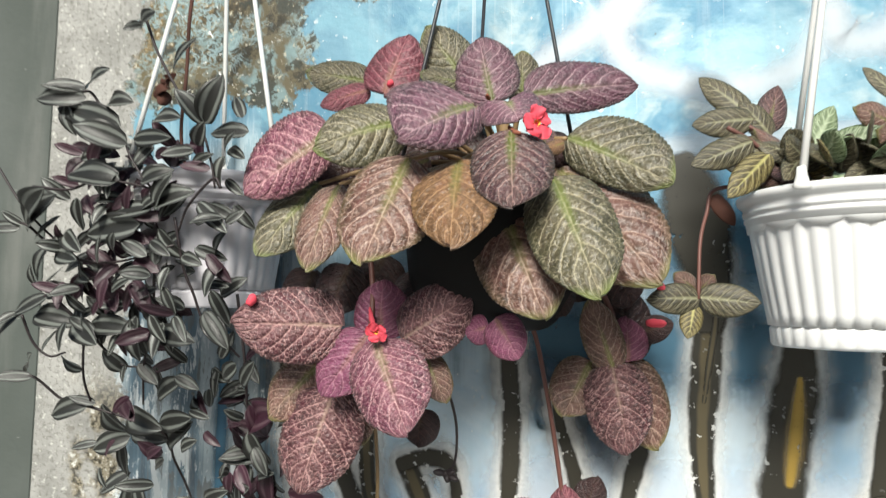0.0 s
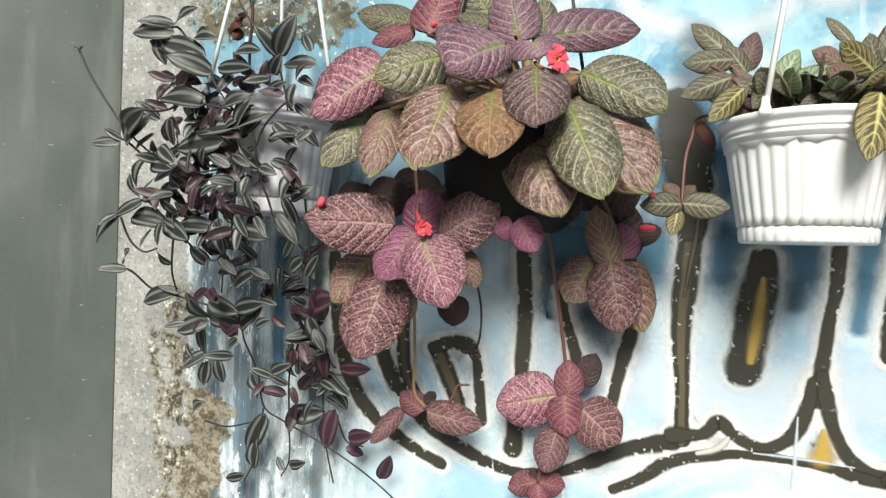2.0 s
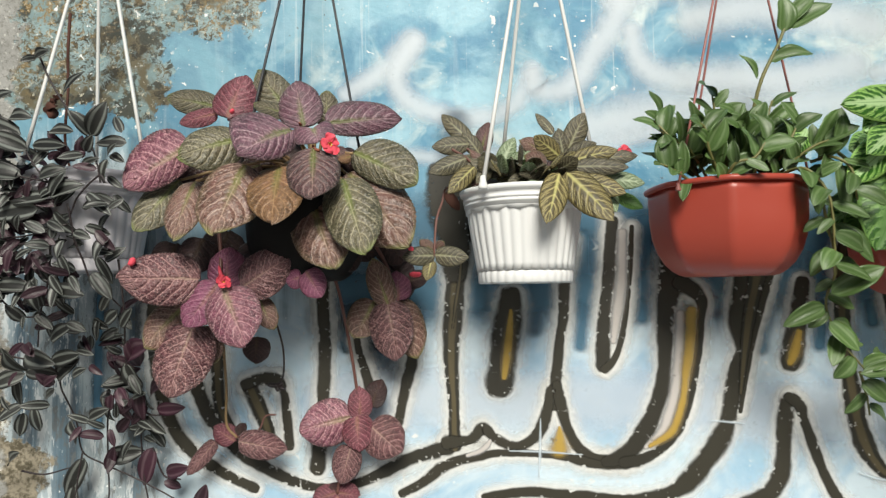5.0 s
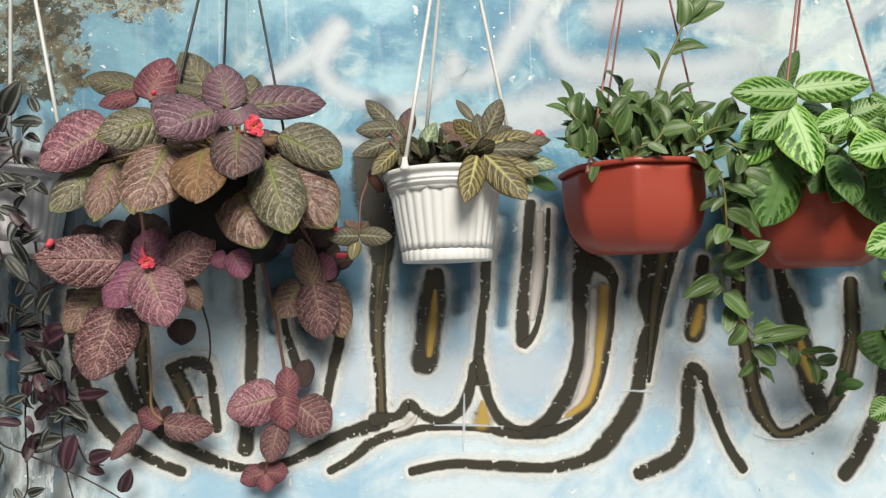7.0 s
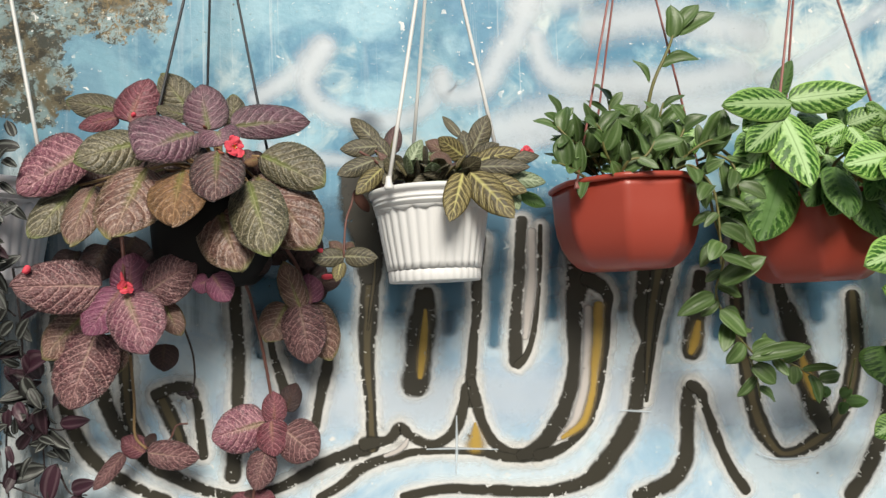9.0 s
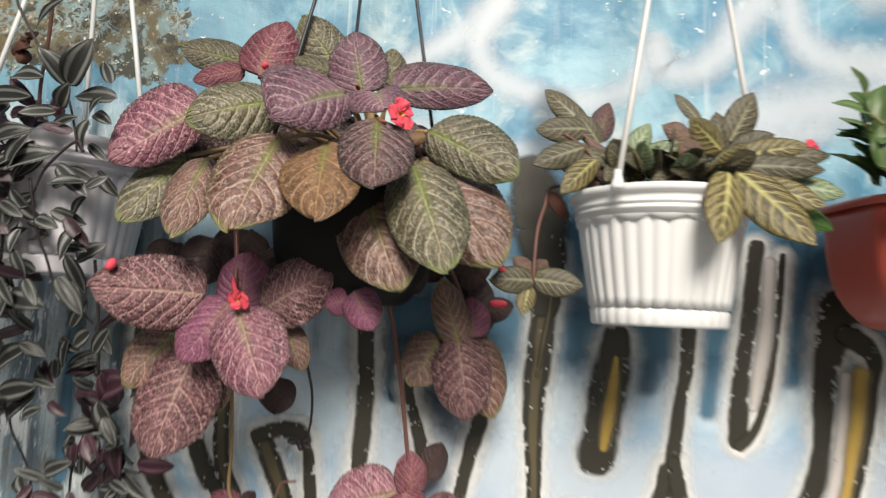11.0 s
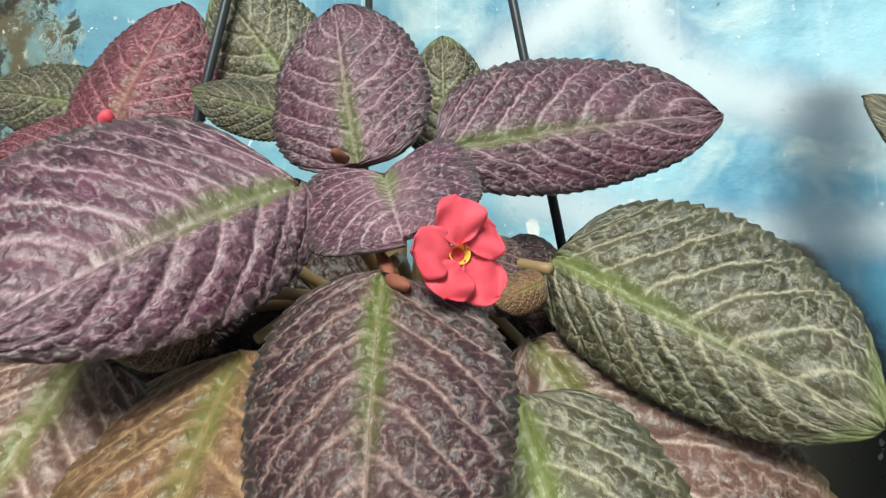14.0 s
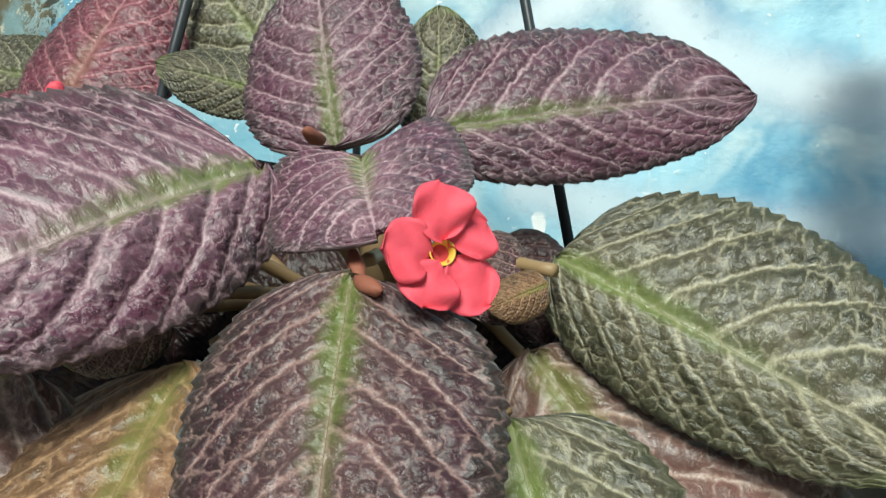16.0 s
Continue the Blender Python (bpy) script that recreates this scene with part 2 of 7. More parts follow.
def netted_material(name, cell, green, net, heart, veins=8.0, slant=0.3, band=0.34, rough=0.46):
    """A green leaf with a pale heart along its rib, a pale net, and dark cells left between."""
    n = Nodes(name, rough, 0.0, 0.42)
    luck = n.chance()
    u, v, _ = n.split(n.coords("UV"))
    across = n.math("ABSOLUTE", n.math("MULTIPLY_ADD", v, 2.0, -1.0))
    half = n.math("MULTIPLY_ADD", n.step(v, 0.499, 0.501), 9.0, n.math("MULTIPLY", luck, 40.0))
    place = n.join(n.math("MULTIPLY", u, 1.5), v, half)
    wander, drift, fine = n.noise(place, 5.0, 3.0), n.noise(place, 17.0, 2.0), n.noise(place, 55.0, 3.0)
    sway = n.math("ADD", n.math("MULTIPLY", n.math("SUBTRACT", wander, 0.5), 0.7), n.math("MULTIPLY", n.math("SUBTRACT", drift, 0.5), 0.5))
    ladder = n.math("ADD", n.math("MULTIPLY", n.math("SUBTRACT", u, n.math("MULTIPLY", n.math("POWER", across, 1.15), slant)), veins), sway)
    near = n.math("MULTIPLY", n.math("ABSOLUTE", n.math("SUBTRACT", n.math("FRACT", ladder), 0.5)), 2.0)
    twin = n.math("MULTIPLY", n.math("ABSOLUTE", n.math("SUBTRACT", n.math("FRACT", n.math("ADD", n.math("MULTIPLY", ladder, 2.0), n.math("MULTIPLY", across, 0.9))), 0.5)), 2.0)
    hollow = n.step(n.math("ADD", near, n.math("MULTIPLY", n.math("SUBTRACT", fine, 0.5), 0.3)), 0.82, 0.62)
    fork = n.math("MULTIPLY", n.step(twin, 0.62, 0.86), n.step(across, 0.5, 0.68))
    hollow = n.math("MULTIPLY", hollow, n.math("SUBTRACT", 1.0, n.math("MULTIPLY", fork, 0.9)))
    inner = n.math("ADD", n.math("MULTIPLY_ADD", u, -0.75 * band, band), n.math("MULTIPLY", n.math("SUBTRACT", drift, 0.5), 0.5))
    inner = n.math("ADD", inner, n.math("MULTIPLY", n.step(near, 0.1, 0.8), 0.2))
    hollow = n.math("MULTIPLY", hollow, n.step(across, inner, n.math("ADD", inner, 0.14)))
    hollow = n.math("MULTIPLY", hollow, n.step(n.math("ADD", across, n.math("MULTIPLY", n.math("SUBTRACT", fine, 0.5), 0.16)), 0.93, 0.84))
    lamina = n.mix(n.step(wander, 0.3, 0.7), cell, green)
    light = n.mix(n.step(across, 0.55, 0.1), net, heart)
    light = n.mix(n.math("MULTIPLY", n.step(drift, 0.42, 0.7), n.math("MULTIPLY", n.step(across, 0.08, 0.3), 0.6)), light, green)
    colour = n.mix(hollow, light, lamina)
    colour = n.mix(n.math("MULTIPLY", n.step(across, 0.05, 0.0), 0.5), colour, green)
    hue = n.tree.nodes.new("ShaderNodeHueSaturation")
    n.plug(hue.inputs["Value"], n.math("MULTIPLY_ADD", luck, 0.45, 0.78))
    n.plug(hue.inputs["Color"], colour)
    n.set("Base Color", hue.outputs[0])
    n.set("Roughness", n.math("MULTIPLY_ADD", fine, 0.3, rough - 0.15))
    n.bump(n.math("ADD", n.math("MULTIPLY", hollow, 0.9), n.math("MULTIPLY", fine, 0.25)), 0.5, 0.0012)
    return n.material


def striped_material(name, dark, stripe, under, low=0.3, high=0.62, share=1.0, rough=0.42):
    """A smooth leaf with two pale bands along its length."""
    n = Nodes(name, rough)
    luck = n.chance()
    u, v, _ = n.split(n.coords("UV"))
    across = n.math("ABSOLUTE", n.math("MULTIPLY_ADD", v, 2.0, -1.0))
    place = n.join(n.math("MULTIPLY", u, 1.5), n.math("MULTIPLY", v, 9.0), n.math("MULTIPLY", luck, 40.0))
    grain = n.noise(place, 4.0, 3.0)
    shifted = n.math("ADD", across, n.math("MULTIPLY", n.math("SUBTRACT", grain, 0.5), 0.16))
    band = n.math("MULTIPLY", n.step(shifted, low - 0.1, low + 0.06), n.step(shifted, high + 0.08, high - 0.1))
    colour = n.mix(grain, dark, under)
    colour = n.mix(n.math("MULTIPLY", band, share), colour, stripe)
    hue = n.tree.nodes.new("ShaderNodeHueSaturation")
    n.plug(hue.inputs["Value"], n.math("MULTIPLY_ADD", luck, 0.5, 0.7))
    n.plug(hue.inputs["Color"], colour)
    n.set("Base Color", hue.outputs[0])
    n.bump(n.math("ADD", grain, n.math("MULTIPLY", across, -0.5)), 0.25, 0.001)
    return n.material


def plain_material(name, colour, second, rough=0.5, scale=60.0, relief=0.1, spec=0.5, metal=0.0):
    n = Nodes(name, rough, metal, spec)
    where = n.coords()
    cloud = n.noise(where, scale, 5.0)
    large = n.noise(where, scale * 0.12, 3.0)
    n.set("Base Color", n.mix(n.math("MULTIPLY", n.math("ADD", cloud, large), 0.5), colour, second))
    n.set("Roughness", n.math("MULTIPLY_ADD", cloud, 0.25, rough - 0.12))
    n.bump(cloud, relief, 0.001)
    return n.material


NERVED = dict(veins=6.5, vein_width=0.36, net=0.45, net_scale=2.0, mesh_width=0.14, heart=0.1, spots=0.1, relief=0.3)
PLUM = quilted_material("plum_leaf", (0.042, 0.0135, 0.028), (0.138, 0.046, 0.079), (0.54, 0.36, 0.4), (0.16, 0.2, 0.05), (0.062, 0.05, 0.046))
ROSE = quilted_material("rose_leaf", (0.0542, 0.0072, 0.0162), (0.131, 0.0217, 0.0415), (0.472, 0.205, 0.231), (0.26, 0.13, 0.09), (0.1, 0.03, 0.035))
PINK = quilted_material("pink_leaf", (0.0734, 0.0152, 0.0342), (0.168, 0.0457, 0.0806), (0.578, 0.328, 0.351), (0.27, 0.22, 0.13), (0.07, 0.04, 0.04), net=0.72, relief=0.75)
OLIVE = quilted_material("olive_leaf", (0.024, 0.0238, 0.0115), (0.072, 0.065, 0.034), (0.41, 0.365, 0.25), (0.17, 0.21, 0.055), (0.055, 0.055, 0.03), tip=0.6)
BROWN = quilted_material("brown_leaf", (0.058, 0.0243, 0.0175), (0.16, 0.071, 0.055), (0.54, 0.38, 0.31), (0.2, 0.22, 0.06), (0.1, 0.082, 0.035), tip=0.6)
YOUNG = quilted_material("young_magenta_leaf", (0.14, 0.022, 0.07), (0.24, 0.06, 0.13), (0.5, 0.24, 0.32), (0.3, 0.16, 0.12), (0.12, 0.03, 0.05), net=0.35)
WINE = quilted_material("wine_leaf", (0.0319, 0.0072, 0.0119), (0.0842, 0.0202, 0.0306), (0.504, 0.297, 0.287), (0.36, 0.25, 0.2), (0.06, 0.03, 0.03), relief=0.9, rib_width=0.08, net=0.8)
TAN = quilted_material("tan_leaf", (0.1, 0.05, 0.022), (0.21, 0.112, 0.055), (0.525, 0.318, 0.175), (0.2, 0.2, 0.05), (0.15, 0.085, 0.03))
DUSK = quilted_material("dusky_leaf", (0.02, 0.0084, 0.011), (0.066, 0.024, 0.034), (0.441, 0.277, 0.25), (0.16, 0.21, 0.04), (0.045, 0.04, 0.03))
# near-black leaf colour: stands for shade inside the plant, also on some runners
SHADE = quilted_material("dark_shaded_leaf", (0.018, 0.009, 0.01), (0.04, 0.018, 0.019), (0.1, 0.05, 0.045), (0.07, 0.045, 0.025), (0.025, 0.014, 0.014))
VEINED = leaf_material("veined_leaf", (0.018, 0.017, 0.01), (0.05, 0.038, 0.022), (0.3, 0.275, 0.175), (0.29, 0.285, 0.175), (0.035, 0.033, 0.017), **dict(NERVED, net=0.2, vein_width=0.22))
GILT = leaf_material("gilded_leaf", (0.022, 0.017, 0.006), (0.06, 0.042, 0.012), (0.42, 0.36, 0.16), (0.5, 0.47, 0.18), (0.06, 0.045, 0.012), **dict(NERVED, net=0.25))
SILVER = leaf_material("silver_green_leaf", (0.035, 0.07, 0.018), (0.08, 0.13, 0.04), (0.45, 0.53, 0.36), (0.5, 0.58, 0.4), (0.045, 0.08, 0.02), **dict(NERVED, rib_width=0.4, heart=0.25))
LIME = netted_material("lime_leaf", (0.016, 0.07, 0.006), (0.04, 0.14, 0.012), (0.31, 0.52, 0.13), (0.4, 0.57, 0.28), band=0.26)
FERNY = netted_material("deep_green_leaf", (0.014, 0.05, 0.007), (0.035, 0.1, 0.014), (0.13, 0.24, 0.06), (0.085, 0.165, 0.05), band=0.42)
ZEBRA = striped_material("striped_leaf", (0.012, 0.015, 0.012), (0.17, 0.183, 0.17), (0.03, 0.028, 0.028), low=0.4, high=0.68)
VIOLET = striped_material("violet_leaf", (0.022, 0.008, 0.014), (0.12, 0.075, 0.09), (0.05, 0.016, 0.03), share=0.6, low=0.4, high=0.65)
GREEN = striped_material("green_leaf", (0.038, 0.083, 0.018), (0.28, 0.37, 0.19), (0.115, 0.19, 0.056), low=0.34, high=0.56, share=0.32)
STEM = plain_material("green_stem", (0.12, 0.14, 0.04), (0.24, 0.2, 0.08), 0.5)
PALE_STEM = plain_material("tan_petiole", (0.28, 0.22, 0.09), (0.36, 0.2, 0.12), 0.5)
DARK_STEM = plain_material("dark_stem", (0.018, 0.015, 0.016), (0.045, 0.03, 0.033), 0.5)
RED_STEM = plain_material("reddish_stem", (0.12, 0.048, 0.042), (0.2, 0.09, 0.07), 0.5)
DRY = plain_material("dry_leaf", (0.045, 0.017, 0.012), (0.1, 0.035, 0.021), 0.8, 120.0, 0.5)
WITHERED = plain_material("withered_bloom", (0.22, 0.06, 0.035), (0.34, 0.13, 0.08), 0.7, 200.0, 0.5)
PETAL = plain_material("red_petal", (0.74, 0.05, 0.085), (0.84, 0.13, 0.18), 0.6, 300.0, 0.3, 0.3)
THROAT = plain_material("yellow_throat", (0.75, 0.45, 0.03), (0.8, 0.55, 0.1), 0.6, 200.0)
WHITE = plain_material("white_plastic", (0.83, 0.835, 0.84), (0.87, 0.87, 0.875), 0.38, 25.0, 0.05)
# the white plastic again, with the lavender cast of shade put into its colour
SHADED_WHITE = plain_material("shaded_white_plastic", (0.66, 0.64, 0.7), (0.74, 0.72, 0.77), 0.4, 25.0, 0.05)
CLAY = plain_material("red_plastic", (0.36, 0.05, 0.032), (0.42, 0.075, 0.05), 0.36, 20.0, 0.06)
BLACK = plain_material("black_plastic", (0.004, 0.004, 0.0045), (0.01, 0.0095, 0.0095), 0.6, 25.0, 0.1, 0.25)
BLACK_WIRE = plain_material("dark_cord", (0.02, 0.022, 0.026), (0.06, 0.065, 0.075), 0.35, 40.0, 0.05)
WHITE_WIRE = plain_material("white_cord", (0.8, 0.8, 0.79), (0.75, 0.75, 0.74), 0.4, 40.0, 0.05)
RED_WIRE = plain_material("red_cord", (0.3, 0.085, 0.075), (0.38, 0.16, 0.14), 0.4, 40.0, 0.05)
SOIL = plain_material("potting_soil", (0.02, 0.013, 0.009), (0.06, 0.04, 0.026), 0.95, 150.0, 0.9)
STEEL = plain_material("galvanised_steel", (0.3, 0.3, 0.3), (0.42, 0.42, 0.42), 0.4, 40.0, 0.1, 0.5, 0.8)
FLOOR = plain_material("concrete_floor", (0.16, 0.155, 0.15), (0.24, 0.235, 0.225), 0.85, 6.0, 0.4)


def column_material():
    n = Nodes("grey_painted_plaster", 0.8)
    where = n.coords()
    big, mid, fine = n.noise(where, 2.5, 5.0), n.noise(n.stretch(where, (9.0, 9.0, 1.6)), 1.5, 5.0), n.noise(where, 90.0, 4.0)
    colour = n.mix(n.step(big, 0.3, 0.7), (0.075, 0.088, 0.08), (0.14, 0.152, 0.145))
    colour = n.mix(n.math("MULTIPLY", n.step(mid, 0.5, 0.75), 0.5), colour, (0.22, 0.222, 0.21))
    scratch = n.noise(n.stretch(where, (30.0, 30.0, 140.0)), 1.0, 2.0)
    colour = n.mix(n.math("MULTIPLY", n.step(scratch, 0.74, 0.78), 0.5), colour, (0.4, 0.4, 0.38))
    n.set("Base Color", colour)
    n.bump(n.math("ADD", fine, n.math("MULTIPLY", mid, 1.5)), 0.3, 0.002)
    return n.material


def wall_material():
    """Old plaster: bare concrete towards the column, a mossy patch with flaking paint, and blue and white spray paint."""
    n = Nodes("painted_plaster", 0.62)
    where = n.coords()
    x, _, z = n.split(where)
    broad, cloud, fine = n.noise(where, 2.2, 4.0), n.noise(where, 6.0, 5.0, 0.6, 0.6), n.noise(where, 70.0, 5.0, 0.65)
    ragged = n.noise(where, 14.0, 6.0, 0.7)
    streak = n.noise(n.stretch(where, (26.0, 1.0, 1.6)), 1.0, 5.0, 0.6)
    # spray paint: blue above, dark blue in the middle, pale below
    high = n.step(z, 1.42, 1.6)
    puff = n.noise(where, 11.0, 4.0, 0.6, 0.8)
    whiter = n.math("MULTIPLY", n.math("SUBTRACT", x, 0.35), 0.06)
    sky_blue = n.mix(n.step(cloud, 0.4, 0.62), (0.085, 0.27, 0.43), (0.36, 0.6, 0.72))
    sky_blue = n.mix(n.math("MULTIPLY", n.step(puff, 0.46, 0.62), 0.6), sky_blue, (0.17, 0.41, 0.55))
    sky_blue = n.mix(n.math("MULTIPLY", n.step(n.math("ADD", n.math("MULTIPLY", n.math("ADD", broad, puff), 0.5), whiter), 0.49, 0.62), 0.85), sky_blue, (0.74, 0.81, 0.8))
    sky_blue = n.mix(n.math("MULTIPLY", n.step(x, 0.12, -0.35), 0.75), sky_blue, n.mix(n.step(puff, 0.4, 0.6), (0.075, 0.21, 0.32), (0.17, 0.35, 0.45)))
    drip = n.noise(n.stretch(where, (70.0, 1.0, 1.4)), 1.0, 4.0, 0.65)
    sky_blue = n.mix(n.math("MULTIPLY", n.step(drip, 0.6, 0.72), 0.45), sky_blue, (0.78, 0.83, 0.83))
    pale = n.mix(n.step(cloud, 0.35, 0.58), (0.35, 0.55, 0.73), (0.64, 0.76, 0.85))
    pale = n.mix(n.math("MULTIPLY", n.step(puff, 0.52, 0.7), 0.4), pale, (0.4, 0.6, 0.72))
    belt = n.math("MULTIPLY", n.step(n.math("ADD", z, n.math("MULTIPLY", n.math("SUBTRACT", streak, 0.5), 0.2)), 1.32, 1.38), n.step(z, 1.6, 1.46))
    belt = n.math("MULTIPLY", belt, n.step(n.math("ADD", cloud, n.math("MULTIPLY", streak, 0.8)), 0.8, 1.1))
    pale = n.mix(belt, pale, (0.075, 0.17, 0.27))
    paint = n.mix(high, pale, sky_blue)
    paint = n.mix(n.math("MULTIPLY", n.step(streak, 0.58, 0.8), 0.3), paint, (0.8, 0.84, 0.84))
    bands = n.noise(n.stretch(where, (34.0, 1.0, 0.8)), 1.0, 4.0)
    worn = n.mix(n.step(bands, 0.42, 0.58), (0.08, 0.13, 0.17), (0.4, 0.46, 0.49))
    peel = n.noise(n.stretch(where, (60.0, 1.0, 14.0)), 1.0, 5.0, 0.7)
    worn = n.mix(n.step(n.math("ADD", peel, n.math("MULTIPLY", ragged, 0.25)), 0.65, 0.7), worn, (0.62, 0.65, 0.66))
    worn = n.mix(n.math("MULTIPLY", n.step(bands, 0.42, 0.37), 0.85), worn, (0.03, 0.04, 0.055))
    worn = n.mix(n.math("MULTIPLY", n.step(n.math("ADD", peel, n.math("MULTIPLY", ragged, 0.3)), 0.6, 0.55), 0.75), worn, (0.11, 0.1, 0.085))
    side = n.math("MULTIPLY", n.step(n.math("ADD", x, n.math("MULTIPLY", ragged, 0.1)), -0.2, -0.34), n.step(z, 1.72, 1.6))
    paint = n.mix(n.math("MULTIPLY", side, 0.9), paint, worn)
    # bare concrete: smooth pale strip, a gritty border, and a tan patch low down
    grit = n.noise(where, 95.0, 5.0, 0.75)
    sand = n.mix(n.step(ragged, 0.3, 0.7), (0.27, 0.268, 0.255), (0.42, 0.415, 0.4))
    pits = n.step(n.noise(where, 45.0, 4.0), 0.6, 0.7)
    sand = n.mix(n.math("MULTIPLY", pits, 0.6), sand, (0.18, 0.17, 0.15))
    sand = n.mix(n.math("MULTIPLY", n.step(n.noise(where, 160.0, 3.0, 0.7), 0.52, 0.62), 0.55), sand, (0.14, 0.135, 0.12))
    sand = n.mix(n.math("MULTIPLY", n.step(n.noise(where, 120.0, 2.0), 0.6, 0.68), 0.8), sand, (0.62, 0.62, 0.58))
    limit = n.math("ADD", x, n.math("MULTIPLY", n.math("SUBTRACT", ragged, 0.5), 0.16))
    edge = n.math("MULTIPLY_ADD", n.step(n.math("ADD", z, n.math("MULTIPLY", ragged, 0.04)), 1.18, 1.15), 0.068, -0.6)
    bare = n.step(limit, n.math("ADD", edge, 0.006), n.math("ADD", edge, -0.006))
    rim = n.math("MULTIPLY", n.step(limit, -0.685, -0.655), n.step(z, 1.36, 1.26))
    crust = n.mix(n.step(grit, 0.44, 0.5), (0.05, 0.045, 0.032), (0.26, 0.23, 0.17))
    crust = n.mix(n.step(grit, 0.56, 0.62), crust, (0.66, 0.66, 0.62))
    sand = n.mix(n.math("MULTIPLY", rim, n.step(n.noise(where, 30.0, 4.0), 0.38, 0.52)), sand, crust)
    tan = n.mix(n.step(grit, 0.4, 0.6), (0.1, 0.085, 0.055), (0.33, 0.29, 0.22))
    sand = n.mix(n.math("MULTIPLY", n.step(limit, -0.615, -0.6), n.step(z, 1.17, 1.15)), sand, tan)
    # flaked and mossy patch high on the wall
    torn = n.math("MULTIPLY", n.math("SUBTRACT", n.noise(where, 11.0, 7.0, 0.7), 0.5), 0.16)
    corner = n.math("MULTIPLY", n.step(n.math("ADD", x, torn), -0.325, -0.332), n.step(n.math("ADD", z, torn), 1.715, 1.722))
    strip = n.math("MULTIPLY", n.step(n.math("ADD", x, torn), -0.165, -0.172), n.step(n.math("ADD", z, torn), 1.855, 1.862))
    patch = n.math("MAXIMUM", corner, strip)
    flake = n.noise(where, 26.0, 6.0, 0.75)
    moss = n.mix(n.step(flake, 0.42, 0.5), (0.03, 0.026, 0.014), (0.12, 0.1, 0.055))
    moss = n.mix(n.step(cloud, 0.48, 0.54), moss, n.mix(n.step(flake, 0.48, 0.54), (0.04, 0.045, 0.035), (0.2, 0.29, 0.3)))
    moss = n.mix(n.math("MULTIPLY", n.step(grit, 0.48, 0.58), n.step(broad, 0.42, 0.56)), moss, (0.24, 0.16, 0.06))
    moss = n.mix(n.step(grit, 0.6, 0.64), moss, (0.5, 0.47, 0.37))
    crackle = n.math("ABSOLUTE", n.math("SUBTRACT", n.noise(where, 55.0, 6.0, 0.7, 0.6), 0.5))
    lichen = n.math("MULTIPLY", n.step(crackle, 0.05, 0.02), n.step(n.noise(where, 9.0, 4.0), 0.44, 0.52))
    lichen = n.math("MULTIPLY", lichen, n.step(z, 1.74, 1.79))
    moss = n.mix(n.math("MULTIPLY", lichen, 0.8), moss, (0.3, 0.42, 0.45))
    colour = n.mix(patch, paint, moss)
    soil = n.math("MULTIPLY", n.step(n.math("ADD", n.noise(where, 5.0, 5.0, 0.65), n.math("MULTIPLY", n.math("SUBTRACT", z, 1.8), 0.5)), 0.5, 0.62), n.step(z, 1.55, 1.7))
    sand = n.mix(n.math("MULTIPLY", soil, 0.65), sand, n.mix(n.step(grit, 0.45, 0.55), (0.07, 0.068, 0.058), (0.2, 0.195, 0.175)))
    colour = n.mix(bare, colour, sand)
    # chips and grime
    chip = n.math("MULTIPLY", n.step(n.noise(where, 52.0, 2.0, 0.5, 0.6), 0.69, 0.72), n.step(n.noise(where, 7.0, 3.0), 0.45, 0.55))
    colour = n.mix(n.math("MULTIPLY", chip, n.math("SUBTRACT", 1.0, bare)), colour, (0.86, 0.87, 0.86))
    small = n.math("MULTIPLY", n.step(n.noise(where, 140.0, 2.0), 0.69, 0.73), n.step(n.noise(where, 9.0, 3.0), 0.42, 0.55))
    colour = n.mix(n.math("MULTIPLY", small, n.math("SUBTRACT", 0.9, bare)), colour, (0.84, 0.87, 0.88))
    speck = n.math("MULTIPLY", n.step(n.noise(where, 75.0, 2.0), 0.72, 0.75), n.step(n.noise(where, 5.0, 2.0), 0.5, 0.6))
    colour = n.mix(n.math("MULTIPLY", speck, 0.8), colour, (0.1, 0.1, 0.09))
    colour = n.mix(n.math("MULTIPLY", n.step(fine, 0.55, 0.75), 0.15), colour, (0.2, 0.19, 0.17))
    n.set("Base Color", colour)
    n.set("Roughness", n.mix(bare, (0.5, 0.5, 0.5), (0.9, 0.9, 0.9)))
    lift = n.math("ADD", n.math("MULTIPLY", fine, 0.6), n.math("MULTIPLY", ragged, n.math("MULTIPLY_ADD", bare, 2.5, 0.5)))
    n.bump(lift, 0.5, 0.003)
    return n.material


